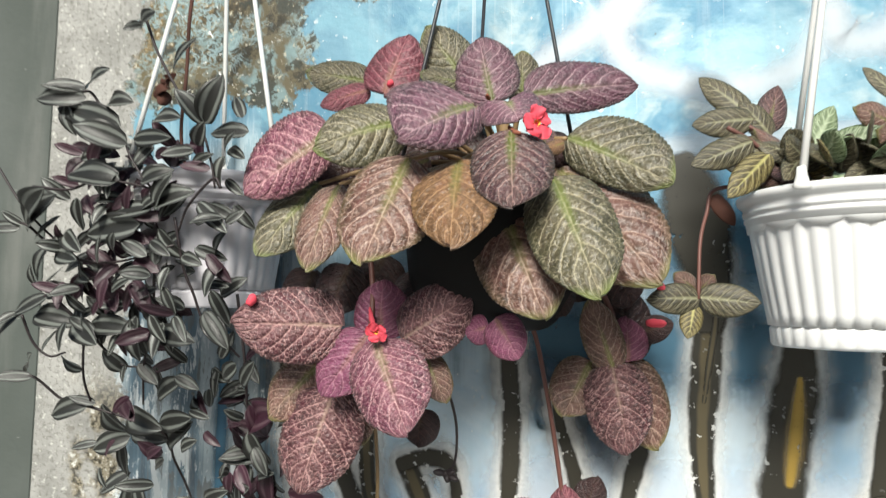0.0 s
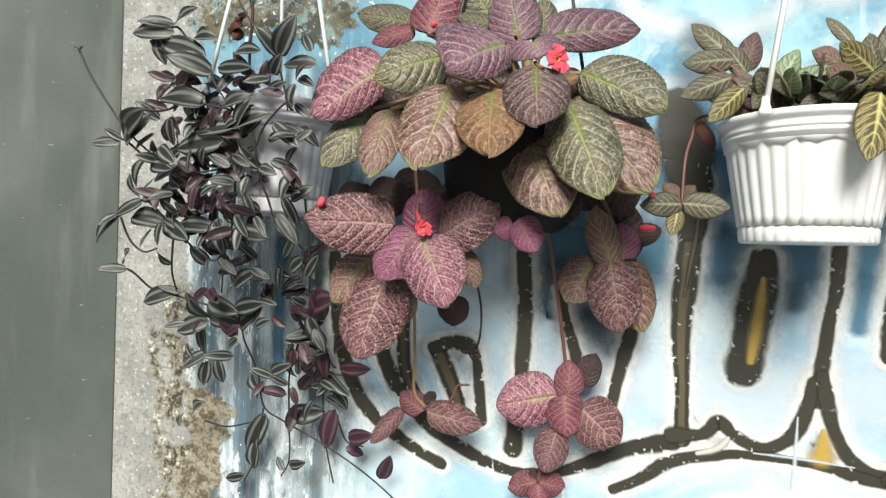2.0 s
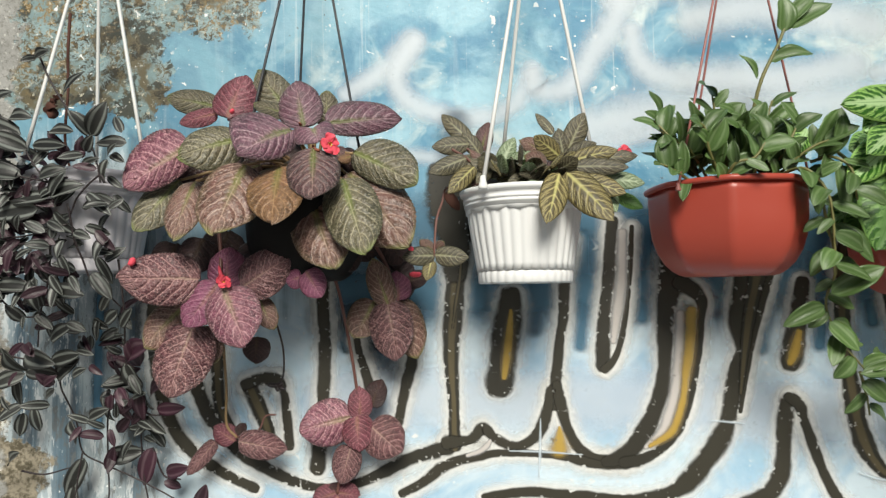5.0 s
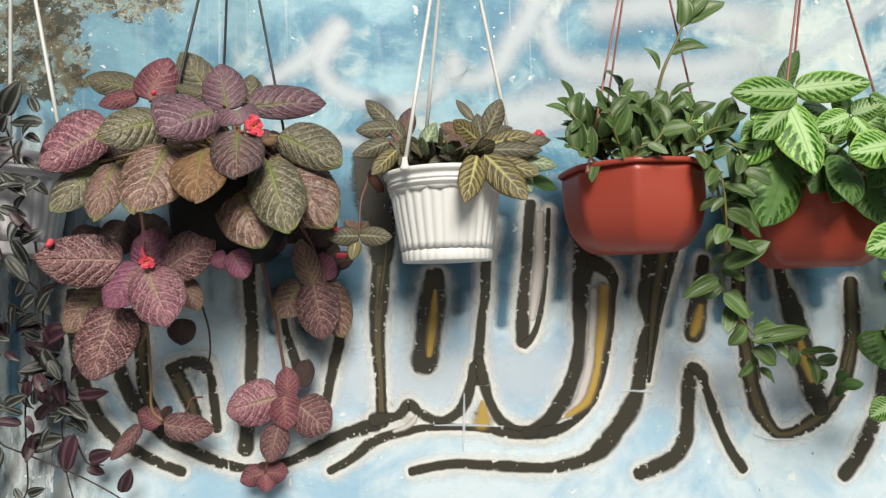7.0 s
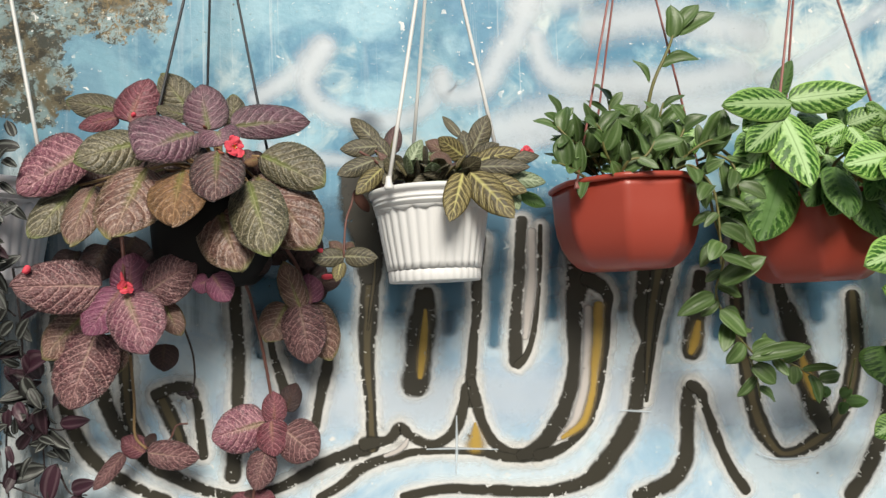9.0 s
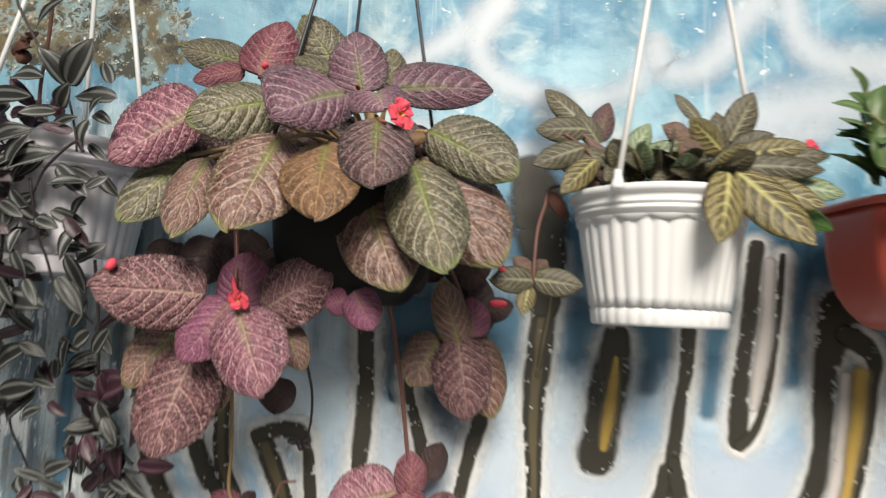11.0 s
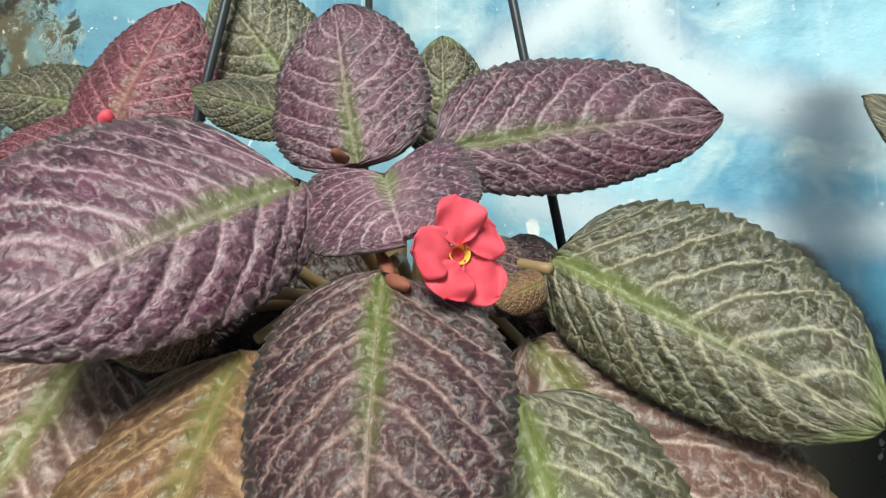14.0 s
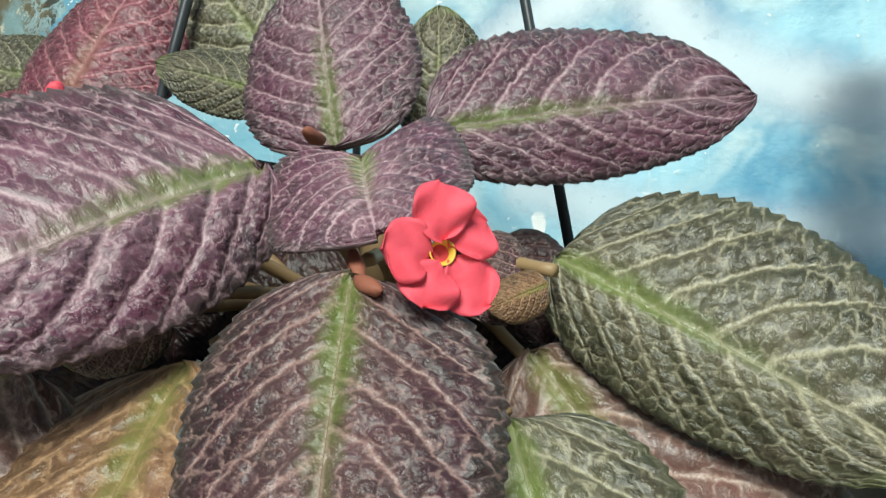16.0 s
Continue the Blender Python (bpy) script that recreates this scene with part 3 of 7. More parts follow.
def spray_material(name, edge_colour, core_colour, core=0.0, soft=0.12, wear=0.5, strength=1.0):
    """A sprayed line: soft, slightly ragged edges, worn flecks, and a second colour along its middle."""
    n = Nodes(name, 0.45)
    u, v, _ = n.split(n.coords("UV"))
    where = n.coords()
    across = n.math("ABSOLUTE", n.math("MULTIPLY_ADD", v, 2.0, -1.0))
    rough, fleck, cloud = n.noise(where, 60.0, 6.0, 0.8), n.noise(where, 110.0, 3.0), n.noise(where, 12.0, 4.0)
    reach = n.math("ADD", across, n.math("MULTIPLY", n.math("SUBTRACT", rough, 0.5), min(0.5, 0.12 + soft * 1.6)))
    cover = n.math("MULTIPLY", n.step(reach, 1.0, max(0.02, 1.0 - 2.2 * soft)), n.math("MULTIPLY", n.step(u, 0.0, max(0.12, 1.4 * soft)), strength))
    hole = n.math("MULTIPLY", n.step(n.math("ADD", fleck, n.math("MULTIPLY", across, 0.18)), 0.7, 0.74), n.step(cloud, 0.36, 0.52))
    cover = n.math("MULTIPLY", cover, n.math("MULTIPLY_ADD", hole, -wear, 1.0))
    inner = n.step(n.math("ADD", across, n.math("MULTIPLY", n.math("SUBTRACT", cloud, 0.5), 0.5)), core + 0.12, core - 0.12) if core else 0.0
    colour = n.mix(inner, edge_colour, core_colour)
    n.set("Base Color", n.mix(n.math("MULTIPLY", cloud, 0.1), colour, tuple(0.5 * (a + 0.25) for a in edge_colour)))
    n.set("Alpha", cover)
    return n.material


COLUMN, WALL = column_material(), wall_material()
DARK_LINE = spray_material("dark_olive_spray", (0.031, 0.028, 0.019), (0.036, 0.032, 0.021), 0.5, 0.22, 0.95)
SOLID_LINE = spray_material("black_olive_spray", (0.026, 0.024, 0.016), (0.028, 0.025, 0.017), 0.5, 0.2, 0.9)
OCHRE_LINE = spray_material("dark_spray_with_ochre_core", (0.022, 0.02, 0.013), (0.1, 0.08, 0.04), 0.34, 0.18, 0.95)
YELLOW_LINE = spray_material("yellow_spray", (0.4, 0.29, 0.12), (0.52, 0.34, 0.06), 0.4, 0.42, 0.6, 0.9)
GREY_LINE = spray_material("grey_spray", (0.42, 0.41, 0.41), (0.6, 0.56, 0.54), 0.4, 0.4, 0.5)
CREAM_GLOW = spray_material("cream_spray", (0.9, 0.9, 0.88), (0.9, 0.89, 0.85), 0.0, 0.42, 0.15, 0.95)
WHITE_GLOW = spray_material("white_spray", (0.76, 0.83, 0.9), (0.8, 0.86, 0.92), 0.0, 0.45, 0.2, 0.72)
SOFT_GLOW = spray_material("thin_white_spray", (0.7, 0.79, 0.87), (0.75, 0.83, 0.89), 0.0, 0.45, 0.2, 0.68)
LAVENDER_GLOW = spray_material("pale_lavender_spray", (0.68, 0.75, 0.84), (0.74, 0.8, 0.88), 0.0, 0.4, 0.2, 0.6)
NAVY_GLOW = spray_material("navy_spray", (0.035, 0.075, 0.125), (0.05, 0.1, 0.16), 0.0, 0.45, 0.2, 0.6)
BLUE_GLOW = spray_material("blue_spray", (0.07, 0.19, 0.3), (0.1, 0.26, 0.4), 0.0, 0.44, 0.3, 0.85)


# ---------------------------------------------------------------- building helpers
def part(name, bm, material, parent=None, label="", smooth=True):
    """Links a bmesh as one mesh object under parent."""
    data = bpy.data.meshes.new(name)
    bmesh.ops.recalc_face_normals(bm, faces=bm.faces)
    for face in bm.faces:
        face.smooth = smooth
    bm.to_mesh(data)
    bm.free()
    data.materials.append(material)
    ob = new(name, data)
    if parent is not None:
        ob.parent = parent
        ob.matrix_parent_inverse = parent.matrix_world.inverted() if parent.parent is None else Matrix.Translation(-parent.location)
    return tagged(ob, label)


def thing(name, label, category, group="", at=(0, 0, 0)):
    """An empty that carries a thing's parts. Parts are modelled in world places, so it stands at the origin of its own frame."""
    ob = new(name)
    ob.location = at
    ob.empty_display_size = 0.02
    bpy.context.view_layer.update()
    return tagged(ob, label, category, group)


def box(low, high, bevel=0.0):
    bm = bmesh.new()
    made = bmesh.ops.create_cube(bm, size=1.0)
    for v in made["verts"]:
        v.co = Vector([low[i] + (v.co[i] + 0.5) * (high[i] - low[i]) for i in range(3)])
    if bevel:
        bmesh.ops.bevel(bm, geom=bm.edges[:], offset=bevel, segments=2, affect="EDGES")
    return bm


def smooth_line(points, steps=8):
    """Points along a Catmull-Rom curve through the given ones."""
    pts = [Vector(p) for p in points]
    if len(pts) < 3:
        return [pts[0].lerp(pts[-1], i / steps) for i in range(steps + 1)]
    pts = [2 * pts[0] - pts[1]] + pts + [2 * pts[-1] - pts[-2]]
    line = []
    for a, b, c, d in zip(pts, pts[1:], pts[2:], pts[3:]):
        for i in range(steps):
            t = i / steps
            line.append(0.5 * (2 * b + (c - a) * t + (2 * a - 5 * b + 4 * c - d) * t * t + (3 * b - a - 3 * c + d) * t ** 3))
    return line + [pts[-2]]


def tube(points, radius, sides=8, end=None, steps=6):
    """A round rod along a smooth line; radius tapers to end."""
    line = smooth_line(points, steps)
    end = radius if end is None else end
    bm = bmesh.new()
    rings = []
    for i, p in enumerate(line):
        way = (line[min(i + 1, len(line) - 1)] - line[max(i - 1, 0)]).normalized()
        side = way.cross(Vector((0.3, 1, 0.2))).normalized()
        other = way.cross(side)
        r = radius + (end - radius) * i / (len(line) - 1)
        rings.append([bm.verts.new(p + r * (side * math.cos(a) + other * math.sin(a))) for a in [2 * math.pi * k / sides for k in range(sides)]])
    for a, b in zip(rings, rings[1:]):
        for k in range(sides):
            bm.faces.new((a[k], a[(k + 1) % sides], b[(k + 1) % sides], b[k]))
    bm.faces.new(rings[0]), bm.faces.new(rings[-1])
    return bm


def blade_mesh(length, width, shape=0.55, skew=0.85, bow=0.12, cup=0.1, veins=0, hump=0.0, teeth=0, rows=24, cols=12, thick=0.0007, slant=0.3, tip=0.0, wave=0.0, seed=0, lean=0.0, fold=0.0, lobe=0.0):
    """A leaf blade along +x with its upper face to +z: curved, cupped, quilted between its side veins, toothed, with two faces and an edge."""
    luck = random.Random(seed)
    phase = luck.random() * 6.28
    bm = bmesh.new()
    uv = bm.loops.layers.uv.new("UVMap")
    top, low, at = [], [], {}
    for i in range(rows + 1):
        u = i / rows
        half = 0.5 * width * max(0.0, 1 - (2 * u ** skew - 1) ** 2) ** shape
        if tip and u > 1 - tip:
            half *= 1 - 0.35 * ((u - 1 + tip) / tip) ** 1.5
        if teeth and 0 < i < rows:
            half *= 1 + (0.012 if teeth == 1 else 0.024) * (i % (2 * teeth) / (2 * teeth - 1) - 0.5) * (1.3 + 0.5 * math.sin(1.7 * i))
        a, b = [], []
        for j in range(cols + 1):
            v = 2 * j / cols - 1
            rise = bow * length * u * (1 - u) + cup * width * abs(v) ** 1.6 * math.sin(math.pi * min(1, u + 0.05))
            if veins:
                ladder = (u - slant * abs(v) ** 1.15) * veins
                rise += hump * width * (abs(math.sin(math.pi * ladder)) ** 0.7) * (1 - abs(v) ** 3) * min(1, 8 * abs(v) + 0.1)
            rise += wave * width * math.sin(9 * u + 3 * v + phase) * abs(v)
            x = length * u + 0.03 * width * math.sin(2.5 * u + phase) * v - lobe * 2 * half * abs(v) * (1 - u) ** 2
            rise += fold * half * abs(v)
            p = Vector((x, half * v * (1 + lean * (1 if v > 0 else -1)), rise))
            t, d = bm.verts.new(p), bm.verts.new(p - Vector((0, 0, thick)))
            at[t] = at[d] = (u, 0.5 + 0.5 * v)
            a.append(t), b.append(d)
        top.append(a), low.append(b)
    faces = []
    for i in range(rows):
        for j in range(cols):
            faces.append((top[i][j], top[i + 1][j], top[i + 1][j + 1], top[i][j + 1]))
            faces.append((low[i][j], low[i][j + 1], low[i + 1][j + 1], low[i + 1][j]))
        faces.append((top[i][0], low[i][0], low[i + 1][0], top[i + 1][0]))
        faces.append((top[i][cols], top[i + 1][cols], low[i + 1][cols], low[i][cols]))
    for quad in faces:
        face = bm.faces.new(quad)
        for loop in face.loops:
            loop[uv].uv = at[loop.vert]
    return bm


def blade_pose(base, tip, face=(0.0, -0.85, 0.5), roll=0.0):
    """The matrix that lays a blade from base to tip with its upper side towards face."""
    base, tip = Vector(base), Vector(tip)
    x = (tip - base).normalized()
    z = Vector(face)
    z = (z - x * z.dot(x)).normalized()
    turn = Matrix((x, z.cross(x), z)).transposed().to_4x4()
    return Matrix.Translation(base) @ turn @ pose(0, 0, 0, roll)


leaf_count = [0]


def leaf(plant, base, tip, width, material, face=(0.08, -1.0, 0.12), big=True, bow=0.16, cup=-0.1, shape=0.46, skew=0.78, roll=0.0, name="leaf", veins=7, hump=0.034, label="", tipped=0.3, lean=0.0, fold=0.0, lobe=0.0):
    """One broad quilted leaf as a part of its plant."""
    leaf_count[0] += 1
    seed = leaf_count[0]
    luck = random.Random(seed)
    length = (Vector(tip) - Vector(base)).length
    rows, cols = (90, 24) if big else (26, 12)
    bm = blade_mesh(length, width * 1.1, shape, skew, bow * luck.uniform(0.7, 1.3), cup * luck.uniform(0.6, 1.4), veins, hump, 2 if big else 1, rows, cols, 0.0009, 0.34, tipped, 0.014, seed, lean, fold, lobe)
    ob = part(name, bm, material, None, label)
    ob.parent = plant
    ob.matrix_parent_inverse = Matrix.Translation(-plant.location)
    ob.matrix_basis = blade_pose(base, tip, face, roll)
    return ob


def stalk(plant, points, radius, material, name="stem", end=None, label=""):
    ob = part(name, tube(points, radius, 7, end), material, None, label)
    ob.parent = plant
    ob.matrix_parent_inverse = Matrix.Translation(-plant.location)
    return ob


def under(ob, parent):
    ob.parent = parent
    ob.matrix_parent_inverse = Matrix.Translation(-parent.location)
    return ob


# ---------------------------------------------------------------- ground, wall, column
ground = tagged(part("ground", box((-30, -30, -0.2), (30, 30, 0.0)), FLOOR, smooth=False), "plain grey concrete yard floor", "floor", kind="structure")
wall = tagged(part("wall_north", box((-0.744, 0.225, 0.0), (4.2, 0.42, 3.2)), WALL, smooth=False), "old plaster wall with blue and white spray paint", "wall", kind="structure")
column = tagged(part("column", box((-1.15, 0.2232, 0.0), (-0.744, 0.45, 3.2), 0.001), COLUMN, smooth=False), "grey painted column at the wall's end", "column", kind="structure")
wall_west = tagged(part("wall_west", box((-4.2, 0.24, 0.0), (-1.15, 0.42, 3.2)), COLUMN, smooth=False), "grey plastered wall beyond the column", "wall", kind="structure")

stroke_count = [0]
layer_count = [0] * 8


def stroke(points, material, layer, name="paint_line", more=0.0):
    """A sprayed line on the wall through points (x, z, width), widened by more."""
    stroke_count[0] += 1
    flat = smooth_line([(x, w + more, z) for x, z, w in points], 16)
    for first, second in ((0, 1), (-1, -2)):
        out = (flat[first] - flat[second])
        out.y = 0
        steps = [flat[first] + out.normalized() * 0.06 * k * flat[first].y for k in range(1, 7)]
        flat = steps[::-1] + flat if first == 0 else flat + steps
    line = [Vector((p.x, 0, p.z)) for p in flat]
    bm = bmesh.new()
    uv = bm.loops.layers.uv.new("UVMap")
    pairs, reach = [], [0.0]
    for p, q in zip(line, line[1:]):
        reach.append(reach[-1] + (q - p).length)
    layer_count[layer] += 1
    depth = 0.2245 - 0.0008 * layer - 0.00001 * layer_count[layer]
    for i, p in enumerate(line):
        way = (line[min(i + 1, len(line) - 1)] - line[max(i - 1, 0)]).normalized()
        side = Vector((-way.z, 0, way.x))
        half = 0.5 * flat[i].y * (1 + 0.05 * math.sin(0.17 * i + 2.1 * stroke_count[0]) + 0.03 * math.sin(0.53 * i))
        left = min(1.0, min(reach[i], reach[-1] - reach[i]) / half)
        half *= max(0.05, math.sqrt(1 - (1 - left) ** 2))
        y = depth - 0.00000003 * i
        pairs.append([bm.verts.new((p.x + side.x * half * s, y, p.z + side.z * half * s)) for s in (-1, 1)] + [left])
    for a, b in zip(pairs, pairs[1:]):
        face = bm.faces.new((a[0], b[0], b[1], a[1]))
        for loop, at in zip(face.loops, ((a[2], 0), (b[2], 0), (b[2], 1), (a[2], 1))):
            loop[uv].uv = at
    return under(part(name, bm, material, None, smooth=False), wall)


def letter(points, material=None):
    """A dark outline with its pale sprayed halo."""
    stroke(points, CREAM_GLOW, 2, "paint_glow", 0.044)
    stroke(points, material or DARK_LINE, 3, more=0.004)


# soft clouds of the background
stroke([(-0.012, 1.741, 0.065), (0.048, 1.779, 0.072), (0.079, 1.803, 0.078), (0.109, 1.837, 0.085)], WHITE_GLOW, 1, "paint_swoosh")
stroke([(0.107, 1.833, 0.075), (0.083, 1.792, 0.073), (0.078, 1.760, 0.072), (0.098, 1.729, 0.070), (0.143, 1.706, 0.068), (0.189, 1.697, 0.067), (0.241, 1.698, 0.065), (0.285, 1.719, 0.063), (0.307, 1.757, 0.062), (0.316, 1.784, 0.060)], WHITE_GLOW, 1, "paint_swoosh")
stroke([(0.318, 1.774, 0.065), (0.329, 1.744, 0.071), (0.364, 1.741, 0.077), (0.401, 1.766, 0.083), (0.426, 1.810, 0.088), (0.464, 1.861, 0.094), (0.483, 1.920, 0.100)], WHITE_GLOW, 1, "paint_swoosh")
stroke([(0.495, 1.848, 0.075), (0.504, 1.800, 0.082), (0.534, 1.770, 0.090), (0.587, 1.760, 0.098), (0.677, 1.761, 0.105), (0.768, 1.756, 0.112), (0.887, 1.780, 0.120)], WHITE_GLOW, 1, "paint_swoosh")
stroke([(1.312, 1.960, 0.060), (1.191, 1.902, 0.060), (1.099, 1.847, 0.060), (1.003, 1.791, 0.060), (0.922, 1.763, 0.060)], SOFT_GLOW, 1, "paint_swoosh")
stroke([(-0.002, 1.654, 0.050), (0.077, 1.635, 0.050), (0.157, 1.625, 0.050), (0.259, 1.629, 0.050), (0.428, 1.645, 0.050), (0.538, 1.666, 0.050)], SOFT_GLOW, 0, "paint_swoosh")
stroke([(0.604, 1.868, 0.130), (0.707, 1.885, 0.130), (0.823, 1.872, 0.130), (0.917, 1.851, 0.130)], WHITE_GLOW, 0, "paint_cloud")
stroke([(0.460, 1.908, 0.090), (0.527, 1.921, 0.090), (0.595, 1.934, 0.090)], SOFT_GLOW, 0, "paint_cloud")
stroke([(0.421, 1.675, 0.130), (0.540, 1.700, 0.150), (0.653, 1.713, 0.150), (0.814, 1.715, 0.150), (0.968, 1.715, 0.120)], WHITE_GLOW, 0, "paint_cloud")
# dark blue mist behind the pots and letters
stroke([(0.115, 1.512, 0.150), (0.256, 1.499, 0.150), (0.466, 1.506, 0.150), (0.684, 1.481, 0.150), (0.913, 1.477, 0.150)], BLUE_GLOW, 0, "paint_cloud")
stroke([(0.181, 1.692, 0.085), (0.177, 1.648, 0.085), (0.175, 1.605, 0.085), (0.173, 1.552, 0.085)], NAVY_GLOW, 1, "paint_cloud")
stroke([(-0.018, 1.412, 0.060), (0.001, 1.354, 0.060), (-0.015, 1.302, 0.060)], BLUE_GLOW, 0, "paint_cloud")
stroke([(-0.441, 1.392, 0.035), (-0.443, 1.300, 0.035), (-0.443, 1.171, 0.035)], BLUE_GLOW, 0, "paint_cloud")
stroke([(0.397, 1.480, 0.058), (0.394, 1.387, 0.054), (0.389, 1.295, 0.047)], BLUE_GLOW, 0, "paint_cloud")
stroke([(0.505, 1.509, 0.065), (0.500, 1.425, 0.063), (0.495, 1.342, 0.059)], BLUE_GLOW, 0, "paint_cloud")
stroke([(0.629, 1.421, 0.055), (0.626, 1.346, 0.049)], NAVY_GLOW, 0, "paint_cloud")
stroke([(0.727, 1.419, 0.055), (0.708, 1.356, 0.050), (0.697, 1.283, 0.044)], BLUE_GLOW, 0, "paint_cloud")
stroke([(0.306, 1.410, 0.062), (0.309, 1.323, 0.057)], NAVY_GLOW, 0, "paint_cloud")
stroke([(0.218, 1.422, 0.050), (0.219, 1.357, 0.046)], NAVY_GLOW, 0, "paint_cloud")
stroke([(0.810, 1.417, 0.057), (0.799, 1.289, 0.049)], BLUE_GLOW, 0, "paint_cloud")
stroke([(0.894, 1.393, 0.057), (0.892, 1.328, 0.050)], BLUE_GLOW, 0, "paint_cloud")
stroke([(0.993, 1.401, 0.081), (0.991, 1.314, 0.069)], BLUE_GLOW, 0, "paint_cloud")
stroke([(0.052, 1.289, 0.078), (0.032, 1.260, 0.067)], BLUE_GLOW, 0, "paint_cloud")
stroke([(0.004, 1.310, 0.067), (0.042, 1.279, 0.077), (0.076, 1.258, 0.048)], NAVY_GLOW, 0, "paint_cloud")
stroke([(-0.04, 1.40, 0.15), (0.12, 1.39, 0.16), (0.30, 1.385, 0.15), (0.48, 1.395, 0.14), (0.68, 1.40, 0.13), (0.86, 1.39, 0.13), (1.05, 1.38, 0.13)], BLUE_GLOW, 0, "paint_cloud")
stroke([(-0.06, 1.35, 0.10), (0.03, 1.34, 0.11), (0.10, 1.345, 0.09)], NAVY_GLOW, 0, "paint_cloud")
# pale filling of the letters
stroke([(-0.05, 1.20, 0.19), (0.10, 1.21, 0.18), (0.30, 1.20, 0.18), (0.50, 1.20, 0.18), (0.70, 1.18, 0.18), (0.92, 1.17, 0.18), (1.14, 1.15, 0.17)], LAVENDER_GLOW, 1, "paint_cloud")
# letters, from the column side on
letter([(-0.350, 1.371, 0.026), (-0.339, 1.261, 0.026), (-0.321, 1.188, 0.027), (-0.285, 1.132, 0.024), (-0.223, 1.088, 0.020), (-0.170, 1.062, 0.018)])
letter([(-0.274, 1.313, 0.026), (-0.277, 1.258, 0.028), (-0.270, 1.230, 0.027), (-0.261, 1.207, 0.027), (-0.248, 1.184, 0.028), (-0.227, 1.160, 0.027), (-0.201, 1.129, 0.026), (-0.166, 1.104, 0.024), (-0.135, 1.087, 0.021), (-0.099, 1.071, 0.018), (-0.063, 1.062, 0.016), (-0.027, 1.062, 0.017), (0.015, 1.072, 0.018), (0.047, 1.086, 0.020), (0.085, 1.105, 0.024), (0.123, 1.117, 0.025), (0.161, 1.126, 0.026)], SOLID_LINE)
letter([(-0.238, 1.330, 0.027), (-0.236, 1.247, 0.024), (-0.230, 1.196, 0.021), (-0.211, 1.159, 0.018)], OCHRE_LINE)
letter([(-0.180, 1.231, 0.030), (-0.165, 1.198, 0.027), (-0.151, 1.165, 0.027), (-0.144, 1.133, 0.022)], OCHRE_LINE)
letter([(-0.189, 1.236, 0.022), (-0.164, 1.245, 0.023), (-0.135, 1.244, 0.022), (-0.122, 1.223, 0.015), (-0.117, 1.186, 0.016), (-0.112, 1.131, 0.018)])
letter([(-0.057, 1.486, 0.025), (-0.054, 1.361, 0.025), (-0.051, 1.304, 0.024), (-0.054, 1.220, 0.024), (-0.059, 1.160, 0.025), (-0.065, 1.092, 0.029)])
letter([(0.001, 1.331, 0.010), (0.007, 1.292, 0.012), (0.017, 1.259, 0.017), (0.028, 1.221, 0.021)])
letter([(0.100, 1.317, 0.016), (0.098, 1.274, 0.021), (0.090, 1.241, 0.020), (0.080, 1.199, 0.018), (0.074, 1.167, 0.016)])
letter([(0.184, 1.494, 0.039), (0.179, 1.445, 0.039), (0.173, 1.376, 0.036), (0.167, 1.313, 0.033), (0.166, 1.256, 0.026), (0.169, 1.203, 0.019), (0.169, 1.156, 0.021), (0.170, 1.127, 0.024)], OCHRE_LINE)
stroke([(0.186, 1.454, 0.007), (0.183, 1.415, 0.009), (0.175, 1.366, 0.009), (0.169, 1.328, 0.006)], OCHRE_LINE, 4)
stroke([(0.150, 1.600, 0.060), (0.166, 1.540, 0.090), (0.176, 1.470, 0.070), (0.176, 1.420, 0.050)], SOLID_LINE, 3)
letter([(0.270, 1.384, 0.042), (0.267, 1.353, 0.052), (0.260, 1.310, 0.055), (0.252, 1.261, 0.055), (0.247, 1.226, 0.054)], SOLID_LINE)
stroke([(0.270, 1.356, 0.014), (0.266, 1.314, 0.027), (0.261, 1.276, 0.031), (0.256, 1.242, 0.017)], YELLOW_LINE, 4)
letter([(0.374, 1.480, 0.024), (0.364, 1.410, 0.021), (0.360, 1.345, 0.018), (0.353, 1.306, 0.018), (0.347, 1.257, 0.018), (0.343, 1.223, 0.024), (0.340, 1.195, 0.031)])
letter([(0.155, 1.134, 0.027), (0.179, 1.136, 0.020), (0.199, 1.140, 0.017), (0.218, 1.157, 0.022), (0.238, 1.141, 0.017), (0.269, 1.126, 0.016), (0.297, 1.134, 0.019), (0.317, 1.156, 0.022), (0.329, 1.189, 0.021), (0.336, 1.221, 0.019)])
letter([(0.345, 1.229, 0.019), (0.352, 1.193, 0.021), (0.362, 1.154, 0.019), (0.379, 1.123, 0.018), (0.402, 1.106, 0.019), (0.425, 1.099, 0.021)])
letter([(0.078, 1.050, 0.015), (0.114, 1.068, 0.017), (0.145, 1.091, 0.020), (0.176, 1.104, 0.018), (0.208, 1.110, 0.015), (0.239, 1.115, 0.013), (0.276, 1.115, 0.011), (0.312, 1.113, 0.011), (0.358, 1.107, 0.014), (0.385, 1.100, 0.018), (0.422, 1.093, 0.016), (0.464, 1.096, 0.021)])
stroke([(0.348, 1.157, 0.010), (0.348, 1.143, 0.029), (0.347, 1.122, 0.059)], YELLOW_LINE, 5)
stroke([(0.190, 1.112, 0.010), (0.212, 1.119, 0.015), (0.224, 1.128, 0.016), (0.230, 1.137, 0.008)], GREY_LINE, 5)
